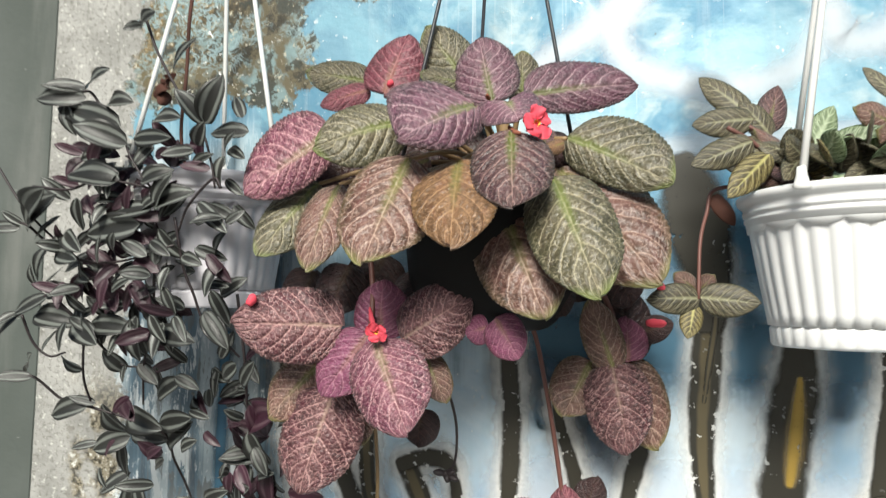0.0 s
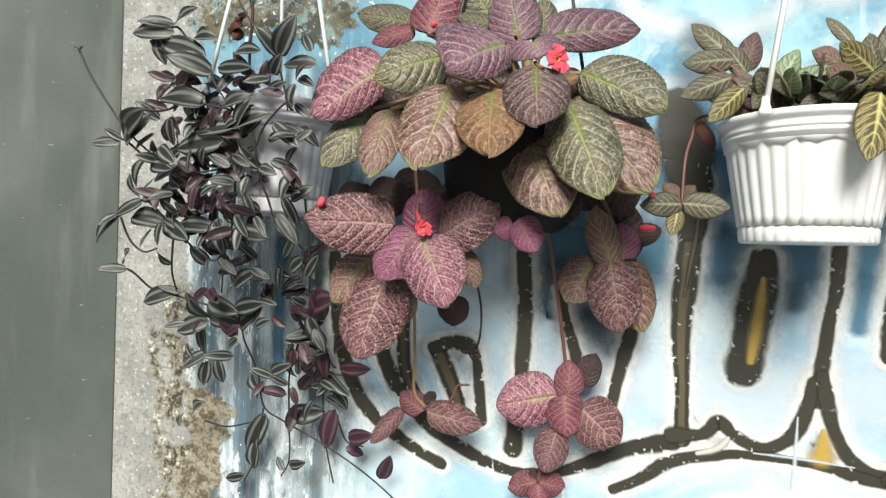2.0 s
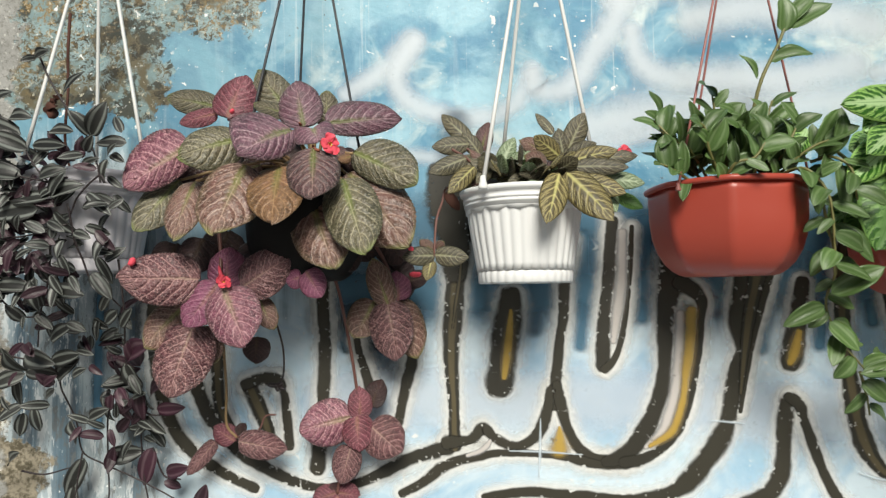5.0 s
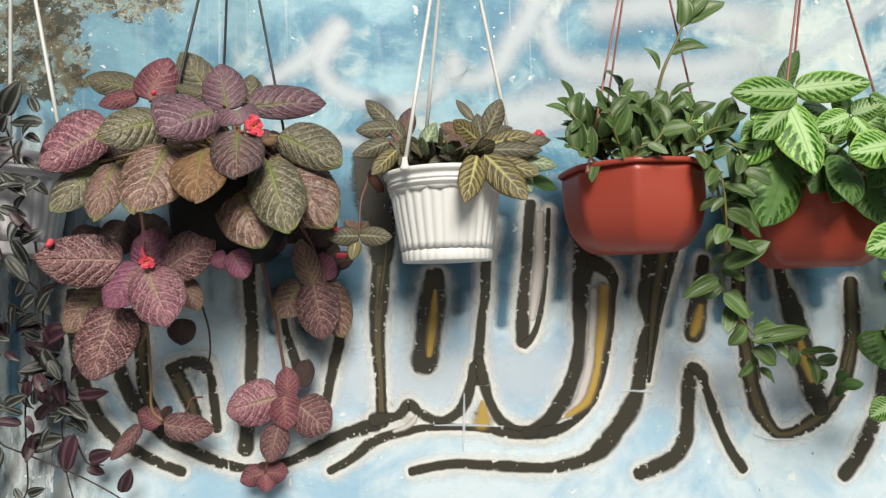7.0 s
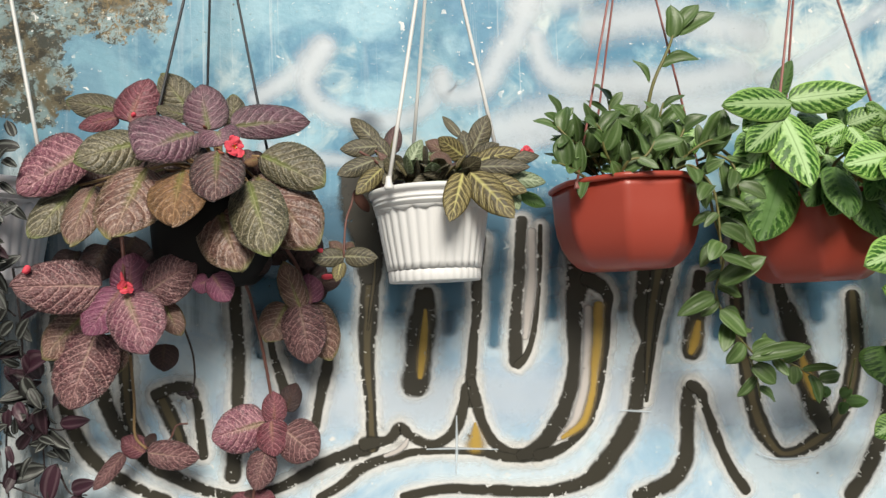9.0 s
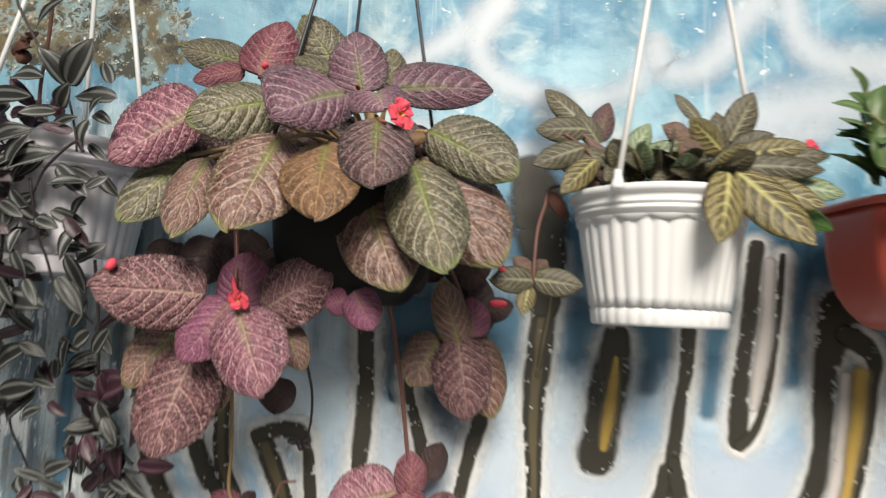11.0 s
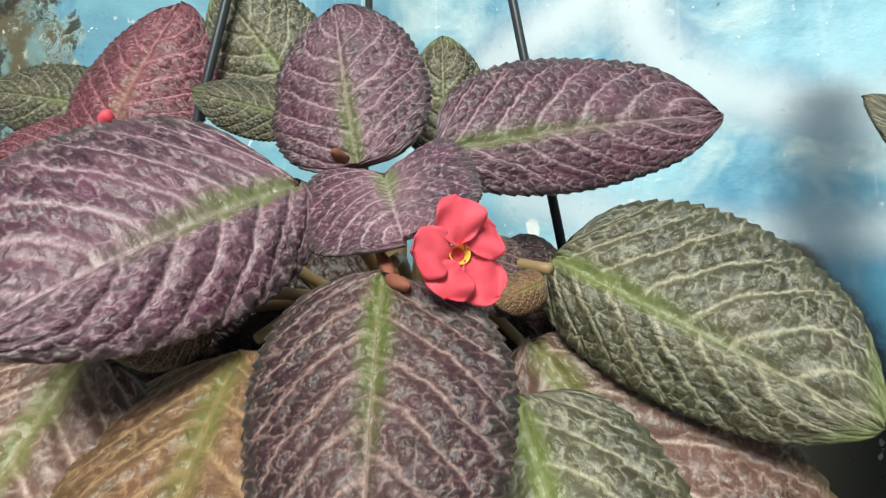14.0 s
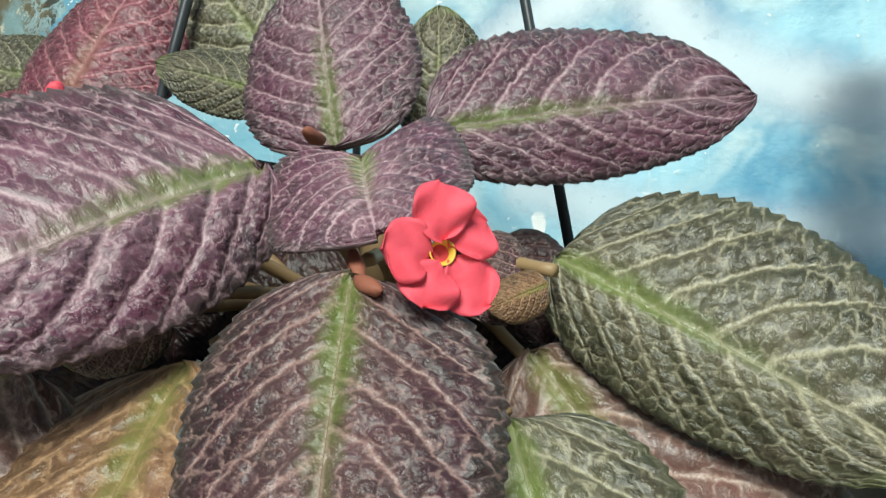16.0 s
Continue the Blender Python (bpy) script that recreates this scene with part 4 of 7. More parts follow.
stroke([(0.262, 1.119, 0.004), (0.314, 1.117, 0.007), (0.386, 1.111, 0.003)], SOFT_GLOW, 6, "paint_glint")
stroke([(0.316, 1.172, 0.004), (0.314, 1.117, 0.008), (0.311, 1.074, 0.003)], SOFT_GLOW, 6, "paint_glint")
letter([(0.450, 1.509, 0.024), (0.444, 1.458, 0.022), (0.440, 1.408, 0.023), (0.432, 1.358, 0.023), (0.427, 1.303, 0.026), (0.426, 1.259, 0.030)], SOLID_LINE)
letter([(0.428, 1.253, 0.016), (0.445, 1.270, 0.012), (0.458, 1.302, 0.010), (0.469, 1.356, 0.008), (0.476, 1.407, 0.007), (0.480, 1.457, 0.008), (0.483, 1.498, 0.007)])
stroke([(0.466, 1.488, 0.030), (0.462, 1.407, 0.034), (0.454, 1.357, 0.032), (0.445, 1.302, 0.021)], GREY_LINE, 4)
letter([(0.558, 1.435, 0.068), (0.542, 1.379, 0.047), (0.536, 1.339, 0.034), (0.533, 1.289, 0.028), (0.530, 1.249, 0.026), (0.524, 1.215, 0.029), (0.509, 1.178, 0.031), (0.494, 1.149, 0.034), (0.476, 1.125, 0.034), (0.451, 1.105, 0.028), (0.425, 1.097, 0.021)], SOLID_LINE)
letter([(0.560, 1.400, 0.030), (0.583, 1.388, 0.030), (0.599, 1.367, 0.023), (0.596, 1.337, 0.014), (0.590, 1.287, 0.015), (0.582, 1.247, 0.014), (0.575, 1.213, 0.014), (0.556, 1.160, 0.015), (0.536, 1.133, 0.015), (0.512, 1.113, 0.016), (0.483, 1.100, 0.020), (0.455, 1.096, 0.022)], SOLID_LINE)
stroke([(0.561, 1.346, 0.028), (0.557, 1.288, 0.031), (0.553, 1.248, 0.034), (0.547, 1.214, 0.031), (0.537, 1.180, 0.031), (0.522, 1.147, 0.027), (0.494, 1.122, 0.014)], GREY_LINE, 5)
stroke([(0.580, 1.350, 0.042), (0.574, 1.288, 0.035), (0.567, 1.248, 0.032), (0.562, 1.213, 0.025), (0.553, 1.179, 0.025), (0.537, 1.146, 0.028), (0.501, 1.124, 0.015)], YELLOW_LINE, 6)
letter([(0.677, 1.463, 0.037), (0.669, 1.401, 0.034), (0.658, 1.335, 0.033), (0.665, 1.285, 0.025), (0.651, 1.248, 0.026), (0.644, 1.202, 0.032), (0.634, 1.160, 0.033), (0.620, 1.131, 0.039), (0.599, 1.103, 0.039), (0.573, 1.072, 0.040), (0.543, 1.049, 0.029), (0.514, 1.040, 0.025), (0.476, 1.034, 0.021), (0.429, 1.036, 0.020), (0.383, 1.041, 0.020), (0.337, 1.046, 0.019), (0.301, 1.050, 0.017), (0.264, 1.048, 0.017), (0.219, 1.041, 0.017)])
letter([(0.733, 1.461, 0.018), (0.713, 1.400, 0.018), (0.696, 1.344, 0.016), (0.680, 1.294, 0.015), (0.666, 1.224, 0.009), (0.657, 1.178, 0.005)])
stroke([(0.702, 1.431, 0.040), (0.690, 1.385, 0.036), (0.678, 1.334, 0.028), (0.668, 1.274, 0.020), (0.659, 1.210, 0.010)], OCHRE_LINE, 4)
stroke([(0.604, 1.165, 0.003), (0.634, 1.162, 0.007), (0.663, 1.159, 0.004)], SOFT_GLOW, 6, "paint_glint")
letter([(0.774, 1.398, 0.027), (0.763, 1.336, 0.036), (0.755, 1.296, 0.043), (0.747, 1.260, 0.044)], SOLID_LINE)
stroke([(0.763, 1.311, 0.025), (0.756, 1.285, 0.038), (0.746, 1.260, 0.024)], YELLOW_LINE, 4)
letter([(0.754, 1.190, 0.020), (0.740, 1.197, 0.029), (0.733, 1.169, 0.031), (0.729, 1.132, 0.031), (0.726, 1.100, 0.030), (0.719, 1.068, 0.034), (0.700, 1.042, 0.035), (0.669, 1.026, 0.032), (0.630, 1.014, 0.029)])
letter([(0.740, 1.202, 0.020), (0.758, 1.187, 0.022), (0.765, 1.161, 0.018), (0.777, 1.123, 0.019), (0.790, 1.083, 0.018), (0.807, 1.045, 0.019), (0.829, 1.011, 0.021)])
letter([(0.848, 1.459, 0.028), (0.840, 1.380, 0.029), (0.839, 1.269, 0.027), (0.846, 1.235, 0.031), (0.851, 1.192, 0.036), (0.856, 1.154, 0.037), (0.865, 1.123, 0.038), (0.879, 1.094, 0.030), (0.899, 1.072, 0.021), (0.925, 1.071, 0.022), (0.955, 1.083, 0.030), (0.987, 1.101, 0.033), (1.015, 1.129, 0.032), (1.036, 1.164, 0.033), (1.050, 1.207, 0.036), (1.061, 1.255, 0.037), (1.063, 1.347, 0.032)], OCHRE_LINE)
letter([(0.918, 1.404, 0.019), (0.924, 1.357, 0.027), (0.934, 1.325, 0.038), (0.946, 1.283, 0.051), (0.950, 1.264, 0.052), (0.955, 1.230, 0.055), (0.966, 1.187, 0.057), (0.976, 1.146, 0.050), (0.988, 1.112, 0.034)], SOLID_LINE)
stroke([(0.954, 1.240, 0.024), (0.961, 1.211, 0.038), (0.973, 1.167, 0.025)], YELLOW_LINE, 4)
stroke([(0.851, 1.074, 0.004), (0.898, 1.061, 0.009), (0.963, 1.062, 0.004)], SOFT_GLOW, 6, "paint_glint")
letter([(1.132, 1.247, 0.029), (1.121, 1.184, 0.029), (1.111, 1.136, 0.030), (1.095, 1.094, 0.034), (1.076, 1.057, 0.034), (1.053, 1.020, 0.033), (1.024, 0.989, 0.032)])


# ---------------------------------------------------------------- pots
def lathe(profile, sides=96, flute=None):
    """A turned vessel: (radius, height) from the inside up over the rim and down; flute(angle, k) gives a radius offset."""
    bm = bmesh.new()
    rings = []
    for k, (r, h) in enumerate(profile):
        ring = []
        for s in range(sides):
            a = 2 * math.pi * s / sides
            rr = r + (flute(a, k) if flute else 0)
            ring.append(bm.verts.new((rr * math.cos(a), rr * math.sin(a), h)))
        rings.append(ring)
    for a, b in zip(rings, rings[1:]):
        for s in range(sides):
            bm.faces.new((a[s], a[(s + 1) % sides], b[(s + 1) % sides], b[s]))
    bm.faces.new(rings[0]), bm.faces.new(rings[-1])
    bmesh.ops.remove_doubles(bm, verts=bm.verts, dist=1e-6)
    return bm


def add_part(name, bm, material, parent, label="", smooth=True):
    return under(part(name, bm, material, None, label, smooth), parent)


def fluted_pot(material, label, at, size=(1.05, 1.05, 0.985)):
    """A hanging pot with an upright-fluted body, scalloped band, plain rim and foot ring."""
    pot = thing("hanging_pot", label, "plant pot")
    flutes = 34

    def flute(a, k):
        return 0.0024 * (abs(math.cos(flutes * a / 2)) - 0.5) * (1.0 if 2 <= k <= 9 else 0.0)

    body = [(0.0, 0.02), (0.052, 0.021), (0.068, 0.019), (0.0694, 0.03), (0.0718, 0.045), (0.0742, 0.06), (0.0765, 0.075), (0.0786, 0.09), (0.0805, 0.104), (0.081, 0.108), (0.083, 0.111), (0.083, 0.125), (0.08, 0.125), (0.079, 0.108), (0.064, 0.03), (0.0, 0.026)]
    add_part("body", lathe(body, 204, flute), material, pot)
    foot = [(0.05, 0.001), (0.0652, 0.0), (0.0668, 0.003), (0.0676, 0.016), (0.066, 0.0195), (0.05, 0.0195)]
    add_part("foot_ring", lathe(foot, 204, lambda a, k: 0.0012 * (abs(math.cos(17 * a)) - 0.5) if 1 <= k <= 3 else 0.0), material, pot)
    rim = [(0.08, 0.112), (0.0845, 0.112), (0.0848, 0.1165), (0.0864, 0.1172), (0.0864, 0.1195), (0.0856, 0.1202), (0.086, 0.1225), (0.0876, 0.1232), (0.0876, 0.1255), (0.0868, 0.1262), (0.0878, 0.132), (0.091, 0.1335), (0.0925, 0.136), (0.0925, 0.14), (0.091, 0.1415), (0.087, 0.1415), (0.085, 0.138), (0.082, 0.12)]
    add_part("rim", lathe(rim, 96), material, pot)
    bm = bmesh.new()
    lobes, steps = 16, 10
    for s in range(lobes * steps):
        a, b = 2 * math.pi * s / (lobes * steps), 2 * math.pi * (s + 1) / (lobes * steps)
        drop = [0.1105 - 0.0045 * abs(math.sin(lobes * q / 2)) ** 0.7 for q in (a, b)]
        quad = []
        for q, d in ((a, drop[0]), (b, drop[1])):
            r = 0.0845
            quad.append([bm.verts.new((rr * math.cos(q), rr * math.sin(q), h)) for rr, h in ((r, 0.1135), (r - 0.0006, d), (r - 0.005, d))])
        for k in (0, 1):
            bm.faces.new((quad[0][k], quad[1][k], quad[1][k + 1], quad[0][k + 1]))
    bmesh.ops.remove_doubles(bm, verts=bm.verts, dist=1e-6)
    add_part("scalloped_band", bm, material, pot)
    soil = [(0.0, 0.122), (0.04, 0.124), (0.079, 0.12), (0.079, 0.112), (0.0, 0.112)]
    add_part("soil", lathe(soil, 40, lambda a, k: 0), SOIL, pot, "dark potting soil")
    pot.location, pot.scale = at, size
    return pot


def faceted_pot(material, label, at, sides=8, turn=0.0, stretch=(1.13, 1.13, 1.06)):
    """A bowl-shaped hanging pot with flat upright facets, softly rounded corners and a narrow flange."""
    def facet(a):
        off = (a * sides / (2 * math.pi)) % 1.0 - 0.5
        return min(math.cos(math.pi / sides) / math.cos(2 * math.pi / sides * off), 0.992) - 0.97 if sides < 20 else 0.0

    pot = thing("hanging_pot", label, "plant pot")
    outer = [(0.0, 0.0), (0.054, 0.0), (0.061, 0.002), (0.07, 0.008), (0.08, 0.019), (0.089, 0.036), (0.0947, 0.056), (0.0975, 0.08), (0.0985, 0.112), (0.0985, 0.124), (0.0955, 0.124), (0.0935, 0.08), (0.079, 0.026), (0.06, 0.006), (0.0, 0.006)]
    bm = lathe(outer, sides * 12, lambda a, k: outer[k][0] * facet(a))
    bmesh.ops.rotate(bm, verts=bm.verts, matrix=Matrix.Rotation(turn, 3, "Z"))
    add_part("body", bm, material, pot)
    rim = [(0.0965, 0.123), (0.1025, 0.1215), (0.1045, 0.124), (0.1045, 0.128), (0.102, 0.13), (0.0955, 0.13), (0.0945, 0.126)]
    bm = lathe(rim, sides * 12, lambda a, k: 0.6 * rim[k][0] * facet(a))
    bmesh.ops.rotate(bm, verts=bm.verts, matrix=Matrix.Rotation(turn, 3, "Z"))
    add_part("rim", bm, material, pot)
    soil = [(0.0, 0.112), (0.05, 0.113), (0.086, 0.108), (0.086, 0.1), (0.0, 0.1)]
    add_part("soil", lathe(soil, 40), SOIL, pot, "dark potting soil")
    pot.location, pot.scale = at, stretch
    return pot


def hanger(material, label, apex, feet, radius, group="pot hangers"):
    """Straight cords from a pot's rim up to one hook, with a small clip at each foot."""
    ob = thing("pot_hanger", label, "hanger", group)
    for foot in feet:
        add_part("cord", tube([foot, apex], radius, 8, radius * 0.9, 4), material, ob)
        bm = lathe([(0.0, -2.6), (1.7, -2.6), (2.2, -2.2), (2.3, -1.4), (1.9, -0.6), (1.45, 0.8), (1.1, 3.4), (0.0, 3.4)], 14)
        for v in bm.verts:
            v.co = Vector(foot) + Vector((v.co.x * radius, v.co.y * radius * 0.7, v.co.z * radius))
        add_part("clip", bm, material, ob)
    x, y, z = apex
    add_part("hook", tube([(x, y, z - 0.01), (x, y, z + 0.02), (x, 0.06, 2.15), (x, 0.09, 2.171), (x, 0.106, 2.155)], 0.0022, 8), STEEL, ob, "bent steel hook")
    return ob


fluted_pot(WHITE, "white fluted plastic hanging pot with scalloped band", (0.279, 0.077, 1.401))
fluted_pot(SHADED_WHITE, "white fluted plastic pot coloured for shade behind trailing leaves", (-0.405, 0.13, 1.43), (1.05, 1.05, 1.08))
faceted_pot(CLAY, "brick-red faceted plastic hanging bowl", (0.589, 0.085, 1.407), 8, 0.46)
faceted_pot(CLAY, "brick-red plastic hanging bowl under green leaves", (0.9, 0.085, 1.375), 8, 0.3)
faceted_pot(BLACK, "black plastic hanging bowl hidden by plum leaves", (-0.06, 0.12, 1.41), 24, 0.1, (0.96, 0.96, 1.05))

rail = tagged(thing("hanging_rail", "galvanised steel rail that carries the pots", "rail"), kind="structure")
add_part("rod", tube([(-0.9, 0.09, 2.16), (1.9, 0.09, 2.16)], 0.009, 12), STEEL, rail)
for bracket_x in (-0.85, 0.5, 1.85):
    add_part("bracket", box((bracket_x - 0.012, 0.08, 2.145), (bracket_x + 0.012, 0.235, 2.152), 0.001), STEEL, rail)

hanger(WHITE_WIRE, "three white cords of the white pot", (0.307, 0.080, 2.055), [(0.213, -0.010, 1.540), (0.254, 0.150, 1.599), (0.391, 0.090, 1.584)], 0.0032)
hanger(WHITE_WIRE, "three white cords above the striped plant", (-0.399, 0.120, 2.059), [(-0.484, 0.070, 1.591), (-0.439, 0.200, 1.616), (-0.312, 0.110, 1.584)], 0.003)
hanger(BLACK_WIRE, "three dark cords of the black pot", (-0.049, 0.100, 2.070), [(-0.154, 0.070, 1.566), (-0.095, 0.200, 1.606), (0.033, 0.110, 1.572)], 0.0023)
hanger(RED_WIRE, "three dull red cords of the red pot", (0.629, 0.080, 2.047), [(0.487, 0.000, 1.531), (0.564, 0.160, 1.590), (0.726, 0.100, 1.564)], 0.0019)
hanger(RED_WIRE, "three dull red cords above the green plant", (0.934, 0.080, 2.044), [(0.803, 0.020, 1.554), (0.910, 0.160, 1.597), (1.066, 0.100, 1.565)], 0.0022)


# ---------------------------------------------------------------- flowers
def flower(plant, at, size, aim=(-0.1, -1.0, 0.15), roll=0.0, seed=1):
    """A red five-lobed bloom with a yellow throat on a short tube."""
    luck = random.Random(seed)
    turn = Vector(aim).to_track_quat("Z", "Y").to_matrix().to_4x4() @ pose(0, 0, 0, 0, 0, roll)
    m = Matrix.Translation(at) @ turn
    bloom = new("flower")
    under(bloom, plant)
    for k in range(5):
        bm = blade_mesh(size * (0.5, 0.6, 0.56, 0.5, 0.62)[k], size * 0.64, 0.5, 1.2, luck.uniform(0.1, 0.5), luck.uniform(-0.12, 0.12), 0, 0, 1, 18, 14, 0.0005, 0.3, 0, 0.09, seed + k)
        petal = part("petal", bm, PETAL)
        under(petal, bloom)
        petal.matrix_basis = m @ pose(0, 0, 0.001 * (k % 2), 0, 0, 72 * k + luck.uniform(-8, 8)) @ pose(size * 0.1, 0, 0, 0, luck.uniform(-18, 4), 0)
    bm = lathe([(0.0, -0.35), (0.06, -0.3), (0.11, 0.0), (0.14, 0.03), (0.125, 0.03), (0.09, -0.06), (0.05, -0.22), (0.0, -0.25)], 20)
    bmesh.ops.transform(bm, matrix=m @ Matrix.Scale(size, 4), verts=bm.verts)
    under(part("throat", bm, THROAT), bloom)
    bm = lathe([(0.0, -1.0), (0.06, -0.95), (0.08, -0.5), (0.12, -0.05), (0.0, -0.1)], 14)
    bmesh.ops.transform(bm, matrix=m @ Matrix.Scale(size, 4), verts=bm.verts)
    under(part("tube", bm, PETAL), bloom)
    return bloom


def bud(plant, base, tip, radius, material=None):
    """A closed bud: a drawn-out drop, a little bent."""
    base, tip = Vector(base), Vector(tip)
    way = tip - base
    bm = bmesh.new()
    rings, sides = [], 10
    side = way.cross(Vector((0.3, 1, 0.2))).normalized()
    other = way.cross(side).normalized()
    for k in range(9):
        u = k / 8
        r = radius * (0.25 + 0.75 * math.sin(math.pi * min(1.0, 0.12 + 0.83 * u)) ** 0.8) * (1.0 if k < 8 else 0.35)
        mid = base + way * u + Vector((0, 0, -0.12 * way.length * u * (1 - u)))
        rings.append([bm.verts.new(mid + r * (1 + 0.12 * math.sin(3 * q + 5 * u)) * (side * math.cos(q) + other * math.sin(q))) for q in [2 * math.pi * j / sides for j in range(sides)]])
    for p, q in zip(rings, rings[1:]):
        for j in range(sides):
            bm.faces.new((p[j], p[(j + 1) % sides], q[(j + 1) % sides], q[j]))
    bm.faces.new(rings[0]), bm.faces.new(rings[-1])
    add_part("bud", bm, material or PETAL, plant)


# ---------------------------------------------------------------- plum-leaved plant in the black pot
plum = thing("flame_violet", "large flame violet with quilted plum and olive leaves", "plant", at=(-0.06, 0.115, 1.55))
CROWN = (-0.042, 0.075, 1.599)
leaf(plum, (-0.208, 0.020, 1.606), (-0.301, 0.020, 1.546), 0.072, PINK, lean=-0.3)
leaf(plum, (-0.134, 0.020, 1.615), (-0.208, -0.023, 1.582), 0.061, OLIVE)
leaf(plum, (-0.167, 0.060, 1.657), (-0.150, 0.090, 1.732), 0.062, ROSE, cup=-0.15)
leaf(plum, (-0.200, 0.110, 1.690), (-0.281, 0.112, 1.707), 0.040, OLIVE)
leaf(plum, (-0.190, 0.080, 1.670), (-0.248, 0.080, 1.656), 0.027, ROSE)
leaf(plum, (-0.062, 0.026, 1.628), (-0.117, -0.050, 1.579), 0.079, PLUM, lean=-0.34)
leaf(plum, (-0.081, 0.090, 1.672), (-0.131, 0.090, 1.739), 0.053, OLIVE)
leaf(plum, (-0.080, 0.070, 1.665), (-0.131, 0.070, 1.681), 0.024, OLIVE)
leaf(plum, (-0.051, 0.058, 1.641), (-0.069, 0.081, 1.718), 0.062, PLUM)
leaf(plum, (-0.026, 0.110, 1.655), (-0.026, 0.110, 1.713), 0.036, OLIVE)
leaf(plum, (-0.018, 0.054, 1.644), (0.093, 0.098, 1.663), 0.053, PLUM, lean=0.2, shape=0.5, tipped=0.2)
leaf(plum, (-0.031, 0.026, 1.629), (-0.018, 0.000, 1.604), 0.056, PLUM, lobe=0.6, cup=-0.12, bow=0.35, tipped=0.0, shape=0.42, face=(0.0, -0.8, 0.6))
leaf(plum, (-0.025, 0.002, 1.595), (-0.018, -0.044, 1.517), 0.068, DUSK)
leaf(plum, (0.023, 0.066, 1.603), (0.119, 0.033, 1.547), 0.066, OLIVE, lean=0.25, shape=0.5, tipped=0.2)
leaf(plum, (-0.075, 0.010, 1.571), (-0.065, -0.073, 1.482), 0.072, TAN)
leaf(plum, (-0.121, 0.000, 1.573), (-0.142, -0.067, 1.469), 0.080, BROWN)
leaf(plum, (0.011, 0.030, 1.556), (0.053, -0.042, 1.442), 0.073, OLIVE)
leaf(plum, (0.014, 0.070, 1.572), (0.107, 0.025, 1.456), 0.092, BROWN)
leaf(plum, (-0.040, 0.045, 1.529), (0.006, -0.008, 1.424), 0.078, BROWN)
leaf(plum, (-0.203, 0.030, 1.556), (-0.210, -0.030, 1.466), 0.048, BROWN)
leaf(plum, (-0.238, 0.060, 1.564), (-0.283, 0.014, 1.483), 0.054, OLIVE)
# dark leaves added behind, filling the gaps and under the pot with shade
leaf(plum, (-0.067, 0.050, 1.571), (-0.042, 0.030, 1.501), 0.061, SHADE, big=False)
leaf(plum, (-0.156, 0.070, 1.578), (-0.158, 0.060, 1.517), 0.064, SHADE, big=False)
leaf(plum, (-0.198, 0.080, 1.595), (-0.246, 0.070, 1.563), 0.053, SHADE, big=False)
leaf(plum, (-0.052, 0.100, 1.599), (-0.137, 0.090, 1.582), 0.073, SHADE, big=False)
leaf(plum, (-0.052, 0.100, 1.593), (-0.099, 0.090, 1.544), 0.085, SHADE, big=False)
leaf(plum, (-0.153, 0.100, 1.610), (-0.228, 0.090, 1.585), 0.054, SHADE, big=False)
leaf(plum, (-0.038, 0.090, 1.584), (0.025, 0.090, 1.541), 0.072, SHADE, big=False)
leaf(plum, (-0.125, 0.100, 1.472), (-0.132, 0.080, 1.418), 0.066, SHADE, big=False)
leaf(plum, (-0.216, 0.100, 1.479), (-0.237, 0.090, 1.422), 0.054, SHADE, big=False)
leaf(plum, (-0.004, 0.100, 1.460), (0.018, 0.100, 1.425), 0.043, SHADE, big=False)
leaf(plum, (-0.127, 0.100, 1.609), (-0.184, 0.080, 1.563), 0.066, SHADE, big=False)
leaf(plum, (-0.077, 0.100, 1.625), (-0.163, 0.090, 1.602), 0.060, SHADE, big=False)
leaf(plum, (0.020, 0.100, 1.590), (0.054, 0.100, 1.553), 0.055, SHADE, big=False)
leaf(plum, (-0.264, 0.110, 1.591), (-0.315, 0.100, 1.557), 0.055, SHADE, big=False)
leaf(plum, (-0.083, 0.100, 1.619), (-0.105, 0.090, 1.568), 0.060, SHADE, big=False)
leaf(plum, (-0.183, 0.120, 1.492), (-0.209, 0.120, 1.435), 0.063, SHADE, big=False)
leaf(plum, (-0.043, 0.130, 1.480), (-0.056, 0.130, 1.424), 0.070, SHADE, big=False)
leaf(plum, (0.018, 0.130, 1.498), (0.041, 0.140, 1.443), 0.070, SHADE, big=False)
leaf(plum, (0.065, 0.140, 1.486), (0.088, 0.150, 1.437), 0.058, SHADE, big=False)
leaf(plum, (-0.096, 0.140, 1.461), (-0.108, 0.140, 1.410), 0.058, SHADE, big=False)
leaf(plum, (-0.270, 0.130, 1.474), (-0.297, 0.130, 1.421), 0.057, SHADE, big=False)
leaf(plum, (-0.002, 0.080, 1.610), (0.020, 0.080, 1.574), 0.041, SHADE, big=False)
leaf(plum, (-0.004, 0.060, 1.611), (0.008, 0.050, 1.582), 0.025, DUSK, big=False)
leaf(plum, (0.021, 0.050, 1.594), (0.003, 0.042, 1.586), 0.014, TAN, big=False, cup=-0.3)
leaf(plum, (-0.116, 0.060, 1.585), (-0.151, 0.050, 1.569), 0.029, BROWN, big=False)
